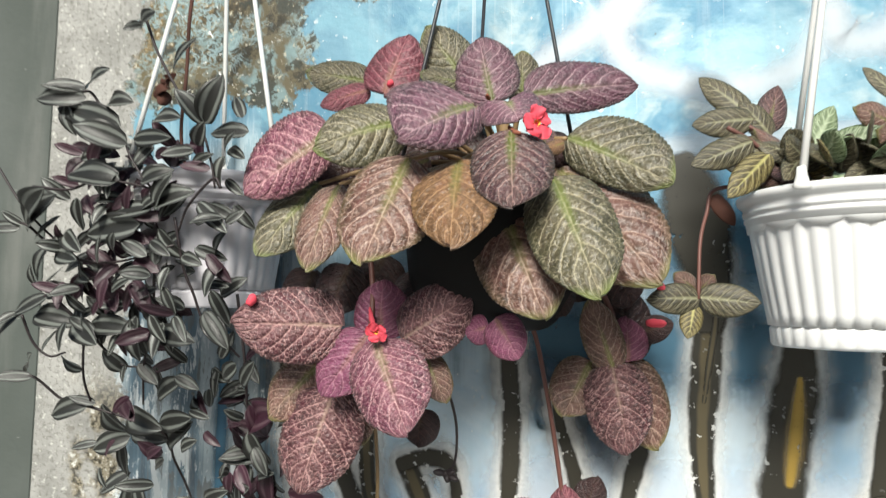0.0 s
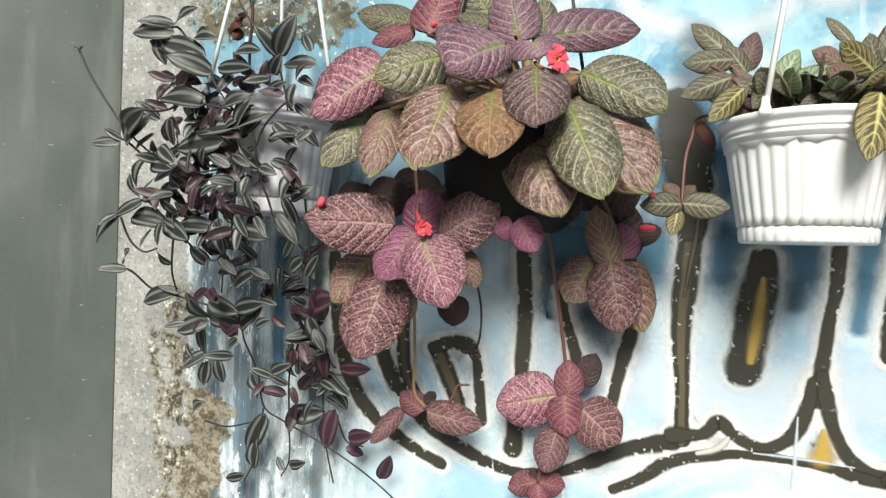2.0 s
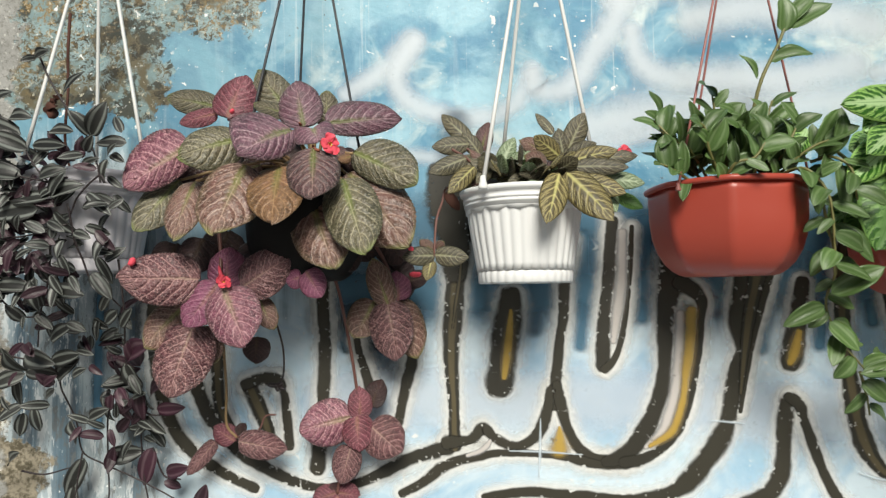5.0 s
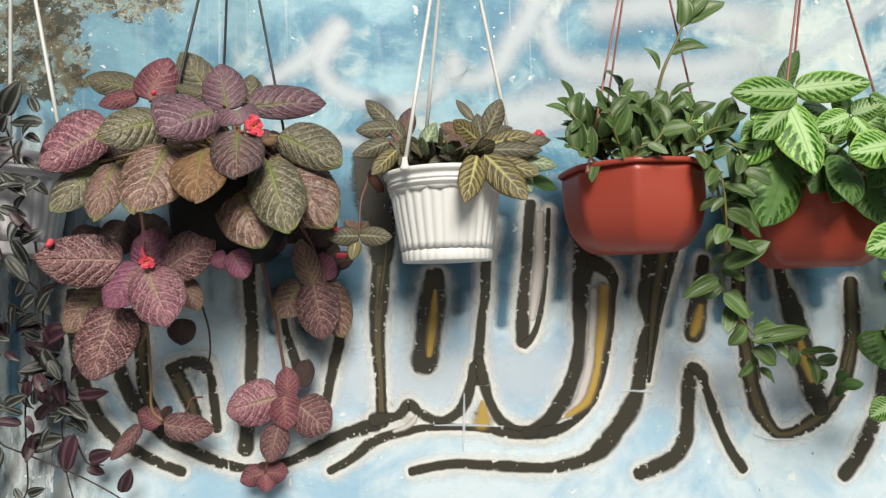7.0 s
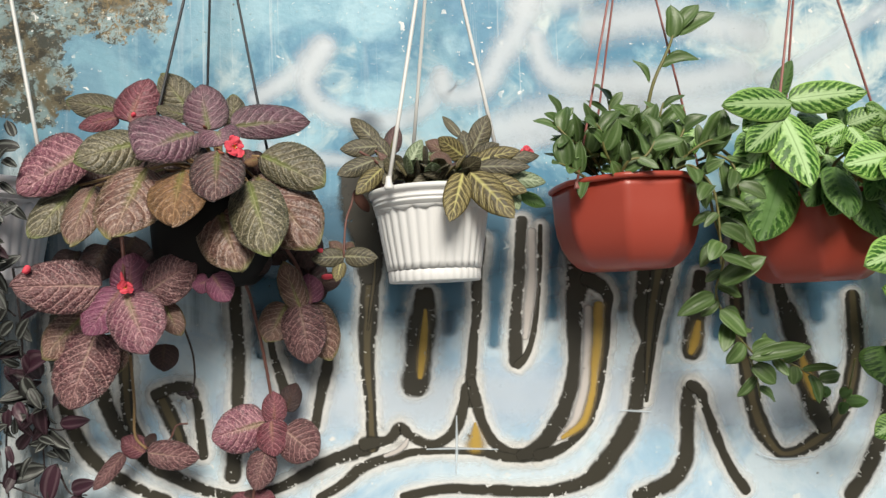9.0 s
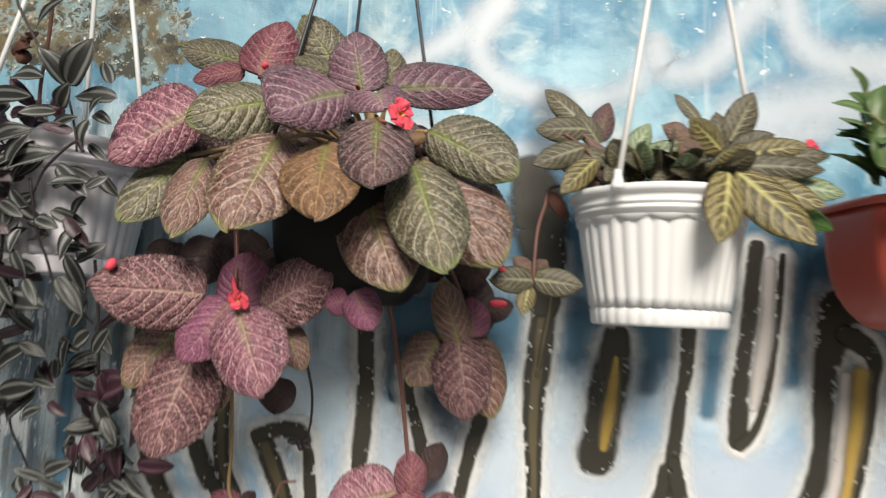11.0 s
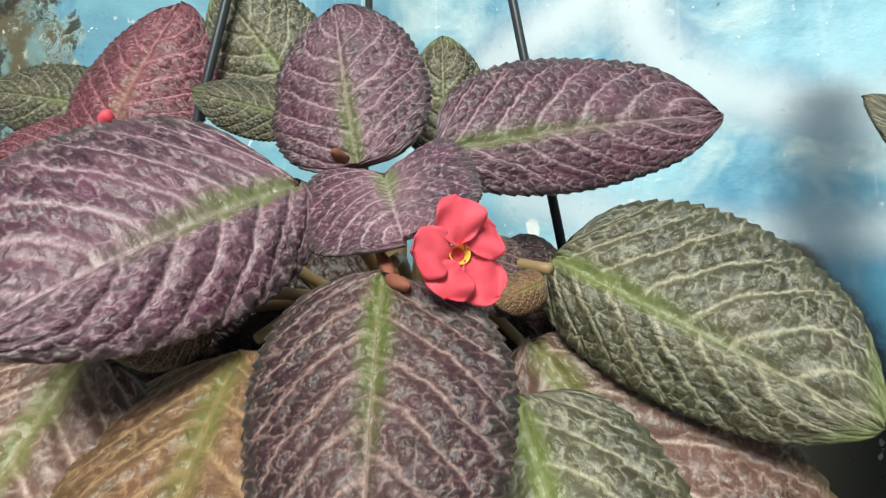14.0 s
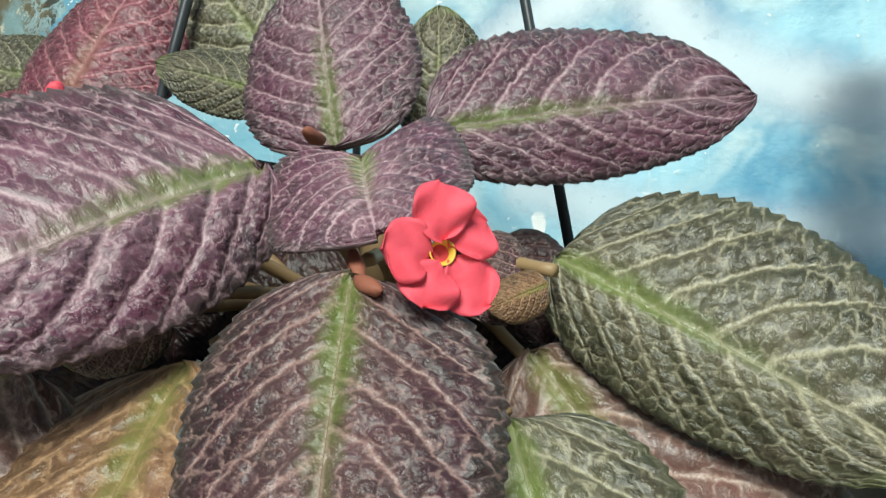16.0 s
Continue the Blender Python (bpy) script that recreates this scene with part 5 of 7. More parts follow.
# hanging runners below the pot
leaf(plum, (-0.196, 0.030, 1.414), (-0.299, -0.002, 1.416), 0.070, WINE)
leaf(plum, (-0.164, 0.050, 1.400), (-0.161, 0.050, 1.461), 0.053, YOUNG)
leaf(plum, (-0.138, 0.040, 1.401), (-0.068, 0.040, 1.445), 0.062, WINE)
leaf(plum, (-0.169, 0.030, 1.407), (-0.211, 0.020, 1.346), 0.052, YOUNG)
leaf(plum, (-0.156, 0.015, 1.401), (-0.114, -0.018, 1.321), 0.069, PINK)
leaf(plum, (-0.119, 0.060, 1.385), (-0.097, 0.060, 1.338), 0.031, BROWN, big=False)
leaf(plum, (-0.215, 0.060, 1.348), (-0.248, 0.050, 1.243), 0.079, WINE)
leaf(plum, (-0.233, 0.070, 1.375), (-0.289, 0.060, 1.316), 0.053, BROWN)
leaf(plum, (-0.206, 0.080, 1.345), (-0.192, 0.080, 1.287), 0.038, BROWN, big=False)
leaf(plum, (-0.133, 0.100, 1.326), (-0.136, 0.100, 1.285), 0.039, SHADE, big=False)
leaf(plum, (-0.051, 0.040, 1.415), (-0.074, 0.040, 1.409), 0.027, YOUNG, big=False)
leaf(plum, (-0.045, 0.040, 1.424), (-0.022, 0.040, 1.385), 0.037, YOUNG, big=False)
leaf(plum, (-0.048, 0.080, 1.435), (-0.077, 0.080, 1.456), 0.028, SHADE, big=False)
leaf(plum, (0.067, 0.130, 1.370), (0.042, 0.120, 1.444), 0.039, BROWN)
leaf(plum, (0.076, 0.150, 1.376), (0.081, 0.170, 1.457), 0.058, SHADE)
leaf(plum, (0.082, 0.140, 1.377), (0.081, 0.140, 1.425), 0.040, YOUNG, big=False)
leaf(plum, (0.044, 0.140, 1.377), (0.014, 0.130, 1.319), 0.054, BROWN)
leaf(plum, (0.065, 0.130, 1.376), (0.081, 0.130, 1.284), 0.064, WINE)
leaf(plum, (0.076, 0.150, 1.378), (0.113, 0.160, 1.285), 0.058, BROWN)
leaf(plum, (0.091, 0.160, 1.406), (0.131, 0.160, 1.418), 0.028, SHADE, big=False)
leaf(plum, (0.000, 0.170, 1.189), (-0.083, 0.165, 1.170), 0.069, PINK)
leaf(plum, (0.011, 0.165, 1.192), (0.014, 0.160, 1.136), 0.048, ROSE)
leaf(plum, (0.032, 0.170, 1.175), (0.082, 0.165, 1.131), 0.064, WINE)
leaf(plum, (0.015, 0.170, 1.186), (0.016, 0.170, 1.238), 0.037, ROSE, big=False)
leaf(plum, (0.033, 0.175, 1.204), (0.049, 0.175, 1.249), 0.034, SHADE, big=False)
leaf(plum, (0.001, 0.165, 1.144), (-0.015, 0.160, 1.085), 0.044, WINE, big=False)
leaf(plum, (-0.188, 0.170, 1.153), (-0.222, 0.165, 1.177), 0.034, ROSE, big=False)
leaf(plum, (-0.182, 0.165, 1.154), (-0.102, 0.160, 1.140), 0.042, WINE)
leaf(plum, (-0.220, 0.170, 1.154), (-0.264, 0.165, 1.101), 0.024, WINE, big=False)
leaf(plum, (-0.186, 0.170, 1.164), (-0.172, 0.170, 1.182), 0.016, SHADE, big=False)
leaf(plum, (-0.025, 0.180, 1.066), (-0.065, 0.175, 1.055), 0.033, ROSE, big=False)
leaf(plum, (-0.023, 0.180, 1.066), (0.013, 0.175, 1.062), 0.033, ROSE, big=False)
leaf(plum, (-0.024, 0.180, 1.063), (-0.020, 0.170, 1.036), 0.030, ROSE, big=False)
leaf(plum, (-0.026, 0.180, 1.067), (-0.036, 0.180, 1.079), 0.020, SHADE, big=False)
# petioles from the crown and runners
for foot in ([(-0.214, 0.030, 1.611), (-0.137, 0.030, 1.618), (-0.173, 0.080, 1.664), (-0.204, 0.120, 1.694), (-0.060, 0.030, 1.622), (-0.081, 0.090, 1.672), (-0.051, 0.060, 1.641), (-0.026, 0.110, 1.655), (-0.020, 0.070, 1.648), (-0.027, 0.020, 1.600), (0.023, 0.050, 1.598)] + [(-0.079, 0.030, 1.575), (-0.126, 0.020, 1.577), (0.009, 0.040, 1.556), (0.012, 0.070, 1.570), (-0.039, 0.030, 1.531), (-0.207, 0.040, 1.558), (-0.238, 0.060, 1.564)]):
    foot = Vector(foot)
    crown = Vector(CROWN) + Vector((0.25 * (foot.x - CROWN[0]), 0.02, -0.01))
    stalk(plum, [crown, crown.lerp(foot, 0.5) + Vector((0, -0.004, 0.008)), foot], 0.0028, PALE_STEM, "petiole", 0.0022)
stalk(plum, [(-0.040, 0.070, 1.639), (-0.042, 0.075, 1.599), (-0.050, 0.090, 1.561)], 0.006, PALE_STEM)
stalk(plum, [(-0.179, 0.060, 1.485), (-0.172, 0.050, 1.447), (-0.169, 0.035, 1.402)], 0.003, RED_STEM, "runner")
stalk(plum, [(-0.040, 0.100, 1.472), (-0.037, 0.060, 1.436), (-0.048, 0.045, 1.417)], 0.0025, RED_STEM, "runner")
stalk(plum, [(0.041, 0.120, 1.479), (0.067, 0.140, 1.425), (0.070, 0.140, 1.375)], 0.003, RED_STEM, "runner")
stalk(plum, [(-0.027, 0.100, 1.446), (-0.014, 0.130, 1.402), (-0.006, 0.145, 1.356), (0.002, 0.160, 1.301), (0.010, 0.170, 1.237), (0.014, 0.170, 1.197), (-0.003, 0.175, 1.147), (-0.018, 0.180, 1.097), (-0.024, 0.180, 1.064)], 0.0026, RED_STEM, "runner")
stalk(plum, [(-0.198, 0.140, 1.309), (-0.200, 0.160, 1.236), (-0.201, 0.165, 1.182), (-0.185, 0.168, 1.159)], 0.0022, PALE_STEM, "runner")
stalk(plum, [(-0.106, 0.100, 1.355), (-0.103, 0.140, 1.305), (-0.110, 0.170, 1.258), (-0.122, 0.175, 1.240)], 0.0016, DARK_STEM, "runner")
stalk(plum, [(-0.185, 0.168, 1.159), (-0.151, 0.170, 1.170), (-0.141, 0.175, 1.191), (-0.124, 0.180, 1.193)], 0.0016, RED_STEM, "runner")
flower(plum, (-0.001, -0.004, 1.600), 0.0235, (0.55, -1.0, 0.06), 30, 5)
bud(plum, (-0.028, 0.010, 1.602), (-0.022, 0.000, 1.594), 0.0022, WITHERED)
bud(plum, (-0.023, 0.000, 1.594), (-0.015, -0.006, 1.591), 0.0022, WITHERED)
bud(plum, (-0.053, 0.050, 1.642), (-0.053, 0.035, 1.642), 0.0024, WITHERED)
bud(plum, (-0.159, 0.052, 1.663), (-0.154, 0.046, 1.667), 0.0036)
flower(plum, (-0.151, 0.000, 1.410), 0.016, (0.1, -1.0, -0.3), 30, 9)
bud(plum, (-0.168, 0.030, 1.432), (-0.152, 0.000, 1.410), 0.0025)
bud(plum, (-0.280, -0.005, 1.434), (-0.277, 0.000, 1.445), 0.0046)
bud(plum, (0.102, 0.140, 1.419), (0.120, 0.125, 1.419), 0.0046)
for k, (dx, dz) in enumerate(((0, 0), (0.012, 0.004), (-0.014, 0.002), (0.016, -0.006), (0.004, -0.009))):
    spot = Vector((-0.122, 0.175, 1.241))
    bud(plum, spot, spot + Vector((dx, -0.006, dz)), 0.004, DARK_STEM)


# ---------------------------------------------------------------- small-leaved plant in the white pot
veined = thing("veined_violet", "small flame violet with pale-veined bronze leaves", "plant", at=(0.282, 0.07, 1.535))
leaf(veined, (0.200, 0.100, 1.625), (0.156, 0.120, 1.673), 0.027, VEINED, big=False, shape=0.56, tipped=0.35)
leaf(veined, (0.199, 0.080, 1.616), (0.141, 0.070, 1.610), 0.028, VEINED, big=False, shape=0.56, tipped=0.35)
leaf(veined, (0.193, 0.060, 1.590), (0.137, 0.050, 1.566), 0.027, VEINED, big=False, shape=0.56, tipped=0.35)
leaf(veined, (0.204, 0.050, 1.575), (0.164, 0.030, 1.533), 0.025, GILT, big=False, shape=0.56, tipped=0.35)
leaf(veined, (0.218, 0.110, 1.612), (0.231, 0.120, 1.660), 0.027, DUSK, big=False, shape=0.56, tipped=0.35)
leaf(veined, (0.216, 0.090, 1.600), (0.189, 0.090, 1.637), 0.024, VEINED, big=False, shape=0.56, tipped=0.35)
leaf(veined, (0.243, 0.070, 1.577), (0.268, 0.080, 1.625), 0.025, SILVER, big=False, shape=0.56, tipped=0.35)
leaf(veined, (0.249, 0.050, 1.573), (0.295, 0.040, 1.592), 0.026, SILVER, big=False, shape=0.56, tipped=0.35)
leaf(veined, (0.244, 0.040, 1.563), (0.206, 0.030, 1.573), 0.020, VEINED, big=False, shape=0.56, tipped=0.35)
leaf(veined, (0.227, 0.030, 1.571), (0.205, 0.010, 1.543), 0.019, VEINED, big=False, shape=0.56, tipped=0.35)
leaf(veined, (0.327, 0.030, 1.584), (0.288, 0.010, 1.610), 0.030, GILT, big=False, shape=0.56, tipped=0.35)
leaf(veined, (0.336, 0.050, 1.591), (0.329, 0.050, 1.630), 0.026, VEINED, big=False, shape=0.56, tipped=0.35)
leaf(veined, (0.344, 0.050, 1.599), (0.370, 0.050, 1.653), 0.031, VEINED, big=False, shape=0.56, tipped=0.35)
leaf(veined, (0.331, 0.100, 1.634), (0.305, 0.110, 1.670), 0.015, VEINED, big=False, shape=0.56, tipped=0.35)
leaf(veined, (0.342, 0.040, 1.583), (0.382, 0.030, 1.602), 0.028, VEINED, big=False, shape=0.56, tipped=0.35)
leaf(veined, (0.343, 0.030, 1.577), (0.409, 0.020, 1.591), 0.027, GILT, big=False, shape=0.56, tipped=0.35)
leaf(veined, (0.345, 0.020, 1.567), (0.422, 0.010, 1.563), 0.025, VEINED, big=False, shape=0.56, tipped=0.35)
leaf(veined, (0.331, 0.000, 1.555), (0.385, -0.040, 1.482), 0.046, GILT, big=False, shape=0.56, tipped=0.35)
leaf(veined, (0.319, -0.010, 1.552), (0.294, -0.050, 1.478), 0.036, GILT, big=False, shape=0.56, tipped=0.35)
leaf(veined, (0.350, 0.010, 1.547), (0.411, -0.010, 1.523), 0.030, GILT, big=False, shape=0.56, tipped=0.35)
leaf(veined, (0.386, 0.030, 1.552), (0.447, 0.020, 1.541), 0.025, SILVER, big=False, shape=0.56, tipped=0.35)
leaf(veined, (0.415, 0.050, 1.529), (0.452, 0.050, 1.509), 0.020, FERNY, big=False, shape=0.56, tipped=0.35)
leaf(veined, (0.307, 0.020, 1.567), (0.273, 0.000, 1.581), 0.030, BROWN, big=False, shape=0.56, tipped=0.35)
leaf(veined, (0.311, 0.010, 1.561), (0.263, -0.010, 1.553), 0.023, VEINED, big=False, shape=0.56, tipped=0.35)
leaf(veined, (0.305, 0.050, 1.597), (0.271, 0.040, 1.612), 0.024, BROWN, big=False, shape=0.56, tipped=0.35)
leaf(veined, (0.376, 0.050, 1.583), (0.444, 0.040, 1.585), 0.024, VEINED, big=False, shape=0.56, tipped=0.35)
leaf(veined, (0.280, 0.010, 1.556), (0.247, 0.000, 1.539), 0.018, VEINED, big=False, shape=0.56, tipped=0.35)
leaf(veined, (0.286, 0.000, 1.551), (0.298, 0.000, 1.571), 0.022, VEINED, big=False, shape=0.56, tipped=0.35)
leaf(veined, (0.386, 0.030, 1.544), (0.400, 0.000, 1.498), 0.025, SILVER, big=False, shape=0.56, tipped=0.35)
leaf(veined, (0.143, 0.060, 1.444), (0.095, 0.050, 1.443), 0.027, VEINED, big=False, shape=0.56, tipped=0.35)
leaf(veined, (0.143, 0.060, 1.445), (0.193, 0.050, 1.439), 0.029, VEINED, big=False, shape=0.56, tipped=0.35)
leaf(veined, (0.138, 0.060, 1.438), (0.131, 0.050, 1.407), 0.019, GILT, big=False, shape=0.56, tipped=0.35)
leaf(veined, (0.142, 0.070, 1.451), (0.121, 0.060, 1.468), 0.018, BROWN, big=False, shape=0.56, tipped=0.35)
leaf(veined, (0.146, 0.070, 1.453), (0.156, 0.060, 1.466), 0.015, BROWN, big=False, shape=0.56, tipped=0.35)
leaf(veined, (0.162, 0.090, 1.545), (0.181, 0.092, 1.515), 0.017, DRY, (0.4, -1, 0.1), False, 0.4, -0.3, name="dry_leaf", label="rust-brown withered leaf")
stalk(veined, [(0.196, 0.085, 1.552), (0.163, 0.090, 1.550), (0.155, 0.085, 1.527), (0.146, 0.070, 1.496), (0.142, 0.060, 1.443)], 0.002, RED_STEM, "runner", 0.0017)
for top in [(0.191, 0.080, 1.612), (0.171, 0.060, 1.604), (0.214, 0.100, 1.602), (0.282, 0.050, 1.566), (0.339, 0.090, 1.605), (0.376, 0.040, 1.574), (0.359, 0.020, 1.561), (0.321, 0.000, 1.550)]:
    root = Vector((0.282 + 0.35 * (top[0] - 0.282), 0.075, 1.53))
    stalk(veined, [root, root.lerp(Vector(top), 0.6) + Vector((0, 0, 0.01)), top], 0.0022, RED_STEM, "petiole")
luck = random.Random(12)
for k in range(38):
    angle, r = luck.uniform(-3.5, 0.4), luck.uniform(0.02, 0.085)
    spot = Vector((0.282 + r * math.cos(angle), 0.075 + r * math.sin(angle), 1.55 + luck.uniform(0.0, 0.02)))
    aim = Vector((math.cos(angle) + luck.uniform(-0.6, 0.6), math.sin(angle), luck.uniform(0.0, 1.0))).normalized()
    leaf(veined, spot, spot + aim * luck.uniform(0.028, 0.04), luck.uniform(0.02, 0.026), luck.choice((VEINED, GILT, SILVER, VEINED)), (luck.uniform(-0.5, 0.5), -0.7, luck.uniform(0.2, 0.9)), False)
for k in range(44):
    angle, lift = luck.uniform(-0.6, 3.7), luck.uniform(0.1, 0.9)
    spot = Vector((0.284 + 0.07 * math.cos(angle) * luck.uniform(0.3, 1.2), 0.09 + 0.05 * math.sin(angle), 1.545 + 0.04 * lift))
    aim = Vector((1.3 * math.cos(angle) + luck.uniform(-0.5, 0.5), 0.3 * math.sin(angle), lift * 0.8)).normalized()
    leaf(veined, spot, spot + aim * luck.uniform(0.04, 0.055), luck.uniform(0.024, 0.032), luck.choice((VEINED, VEINED, DUSK, BROWN, SILVER)), (luck.uniform(-0.4, 0.4), -0.8, luck.uniform(0.2, 0.8)), False, tipped=0.3, shape=0.6)
flower(veined, (0.427, 0.045, 1.591), 0.018, (0.1, -1.0, 0.1), 20, 14)
bud(veined, (0.112, 0.060, 1.453), (0.105, 0.050, 1.456), 0.004)


# ---------------------------------------------------------------- smooth leaves shared between plants
def blade_set(name, material, length, width, rows=12, cols=8, bow=0.2, cup=0.22, shape=0.62):
    """Four blades of one kind, to be shared by many leaves."""
    made = []
    for k in range(4):
        bm = blade_mesh(length, width * (0.85 + 0.1 * k), shape, 0.8, bow * (0.5 + 0.4 * k), cup * (0.6 + 0.25 * k), 0, 0, 0, rows, cols, 0.0007, 0.3, 0.3, 0.03, k)
        data = bpy.data.meshes.new(name)
        bmesh.ops.recalc_face_normals(bm, faces=bm.faces)
        for face in bm.faces:
            face.smooth = True
        bm.to_mesh(data)
        bm.free()
        data.materials.append(material)
        made.append(data)
    return made


ZEBRA_SET = blade_set("striped_blade", ZEBRA, 1.0, 0.41)
VIOLET_SET = blade_set("violet_blade", VIOLET, 1.0, 0.42)
GREEN_SET = blade_set("green_blade", GREEN, 1.0, 0.5, shape=0.56)
smooth_count = [0]


def slim_leaf(plant, base, tip, kinds, face=(0.1, -0.8, 0.6), wide=1.0):
    smooth_count[0] += 1
    ob = new("leaf", kinds[smooth_count[0] % 4])
    under(ob, plant)
    length = (Vector(tip) - Vector(base)).length
    ob.matrix_basis = blade_pose(base, tip, face) @ Matrix.Diagonal((length, length * wide, length, 1))
    return ob


def leafy_stem(plant, points, kinds, size, gap, seed, material, radius=0.0018, droop=0.3, spread=1.0, skip=0.0):
    """A runner with alternate leaves that clasp it."""
    luck = random.Random(seed)
    stalk(plant, points, radius, material, "stem", radius * 0.6)
    line = smooth_line(points, 12)
    run, side = gap * 0.4, 1
    for a, b in zip(line, line[1:]):
        run += (b - a).length
        if run >= gap:
            run, side = 0.0, -side
            if luck.random() < skip:
                continue
            way = (b - a).normalized()
            out = way.cross(Vector((0, -1, 0.2))).normalized() * side
            aim = (way * luck.uniform(0.1, 0.7) + out * luck.uniform(0.6, 1.1) * spread + Vector((0, luck.uniform(-0.7, 0.25), -droop + luck.uniform(-0.3, 0.3)))).normalized()
            length = size * luck.uniform(0.75, 1.25)
            slim_leaf(plant, b, b + aim * length, kinds, (luck.uniform(-0.6, 0.6), -0.8, luck.uniform(0.1, 0.9)), luck.uniform(0.85, 1.2))


# ---------------------------------------------------------------- striped trailing plant
zebra = thing("inch_plant", "trailing inch plant with silver-striped purple leaves", "plant", at=(-0.42, 0.12, 1.56))
luck = random.Random(8)
stalk(zebra, [(-0.447, 0.029, 1.746), (-0.436, 0.029, 1.748), (-0.416, 0.023, 1.710), (-0.382, 0.015, 1.660), (-0.350, 0.011, 1.617), (-0.338, 0.013, 1.580), (-0.334, 0.015, 1.554)], 0.0017, DARK_STEM, "stem", 0.0012)
stalk(zebra, [(-0.528, 0.013, 1.650), (-0.497, 0.016, 1.668), (-0.474, 0.013, 1.647), (-0.447, 0.011, 1.619), (-0.434, 0.013, 1.589), (-0.406, 0.015, 1.555), (-0.374, 0.016, 1.551)], 0.0017, DARK_STEM, "stem", 0.0012)
stalk(zebra, [(-0.560, 0.015, 1.563), (-0.513, 0.015, 1.558), (-0.478, 0.014, 1.567), (-0.439, 0.014, 1.563), (-0.390, 0.016, 1.551)], 0.0017, DARK_STEM, "stem", 0.0012)
stalk(zebra, [(-0.612, 0.023, 1.520), (-0.577, 0.022, 1.523), (-0.549, 0.026, 1.503), (-0.508, 0.030, 1.482), (-0.454, 0.030, 1.480), (-0.387, 0.027, 1.497)], 0.0017, DARK_STEM, "stem", 0.0012)
stalk(zebra, [(-0.638, 0.011, 1.640), (-0.623, 0.011, 1.612), (-0.600, 0.014, 1.577), (-0.575, 0.018, 1.542), (-0.550, 0.023, 1.516), (-0.508, 0.030, 1.482)], 0.0017, DARK_STEM, "stem", 0.0012)
stalk(zebra, [(-0.384, 0.021, 1.526), (-0.379, 0.032, 1.474), (-0.372, 0.042, 1.445), (-0.364, 0.051, 1.415), (-0.342, 0.057, 1.394), (-0.328, 0.065, 1.377)], 0.0017, DARK_STEM, "stem", 0.0012)
stalk(zebra, [(-0.327, 0.015, 1.554), (-0.336, 0.014, 1.564), (-0.367, 0.019, 1.537), (-0.381, 0.024, 1.511)], 0.0017, DARK_STEM, "stem", 0.0012)
stalk(zebra, [(-0.430, 0.032, 1.474), (-0.490, 0.036, 1.463), (-0.553, 0.041, 1.445), (-0.592, 0.047, 1.426), (-0.632, 0.054, 1.402)], 0.0017, DARK_STEM, "stem", 0.0012)
stalk(zebra, [(-0.553, 0.041, 1.445), (-0.517, 0.053, 1.406), (-0.482, 0.069, 1.367), (-0.458, 0.073, 1.362)], 0.0017, DARK_STEM, "stem", 0.0012)
stalk(zebra, [(-0.598, 0.048, 1.420), (-0.590, 0.058, 1.388), (-0.573, 0.065, 1.372), (-0.549, 0.062, 1.377)], 0.0017, DARK_STEM, "stem", 0.0012)
stalk(zebra, [(-0.412, 0.028, 1.489), (-0.425, 0.048, 1.422), (-0.450, 0.070, 1.367), (-0.471, 0.100, 1.316)], 0.0017, DARK_STEM, "stem", 0.0012)
stalk(zebra, [(-0.656, 0.080, 1.345), (-0.610, 0.080, 1.346), (-0.581, 0.098, 1.317), (-0.539, 0.105, 1.307), (-0.464, 0.125, 1.281), (-0.462, 0.152, 1.240), (-0.450, 0.172, 1.190), (-0.444, 0.182, 1.138), (-0.412, 0.183, 1.118), (-0.365, 0.185, 1.096), (-0.310, 0.187, 1.067), (-0.265, 0.189, 1.038), (-0.220, 0.190, 1.003)], 0.0017, DARK_STEM, "stem", 0.0012)
stalk(zebra, [(-0.517, 0.053, 1.405), (-0.538, 0.080, 1.348), (-0.543, 0.103, 1.310)], 0.0017, DARK_STEM, "stem", 0.0012)
stalk(zebra, [(-0.320, 0.042, 1.445), (-0.324, 0.070, 1.369), (-0.346, 0.125, 1.286), (-0.342, 0.165, 1.214), (-0.347, 0.182, 1.150), (-0.341, 0.186, 1.080), (-0.330, 0.189, 1.029)], 0.0017, DARK_STEM, "stem", 0.0012)
stalk(zebra, [(-0.346, 0.125, 1.286), (-0.382, 0.158, 1.230), (-0.398, 0.172, 1.192), (-0.402, 0.183, 1.121), (-0.402, 0.187, 1.059), (-0.416, 0.189, 1.031)], 0.0017, DARK_STEM, "stem", 0.0012)
stalk(zebra, [(-0.545, 0.184, 1.107), (-0.507, 0.184, 1.101), (-0.466, 0.184, 1.111)], 0.0017, DARK_STEM, "stem", 0.0012)
stalk(zebra, [(-0.343, 0.169, 1.204), (-0.317, 0.172, 1.196), (-0.289, 0.169, 1.207)], 0.0017, DARK_STEM, "stem", 0.0012)
stalk(zebra, [(-0.444, 0.182, 1.136), (-0.451, 0.184, 1.100), (-0.459, 0.187, 1.055), (-0.478, 0.189, 1.017)], 0.0017, DARK_STEM, "stem", 0.0012)
stalk(zebra, [(-0.328, 0.182, 1.142), (-0.310, 0.185, 1.096), (-0.283, 0.186, 1.089)], 0.0017, DARK_STEM, "stem", 0.0012)
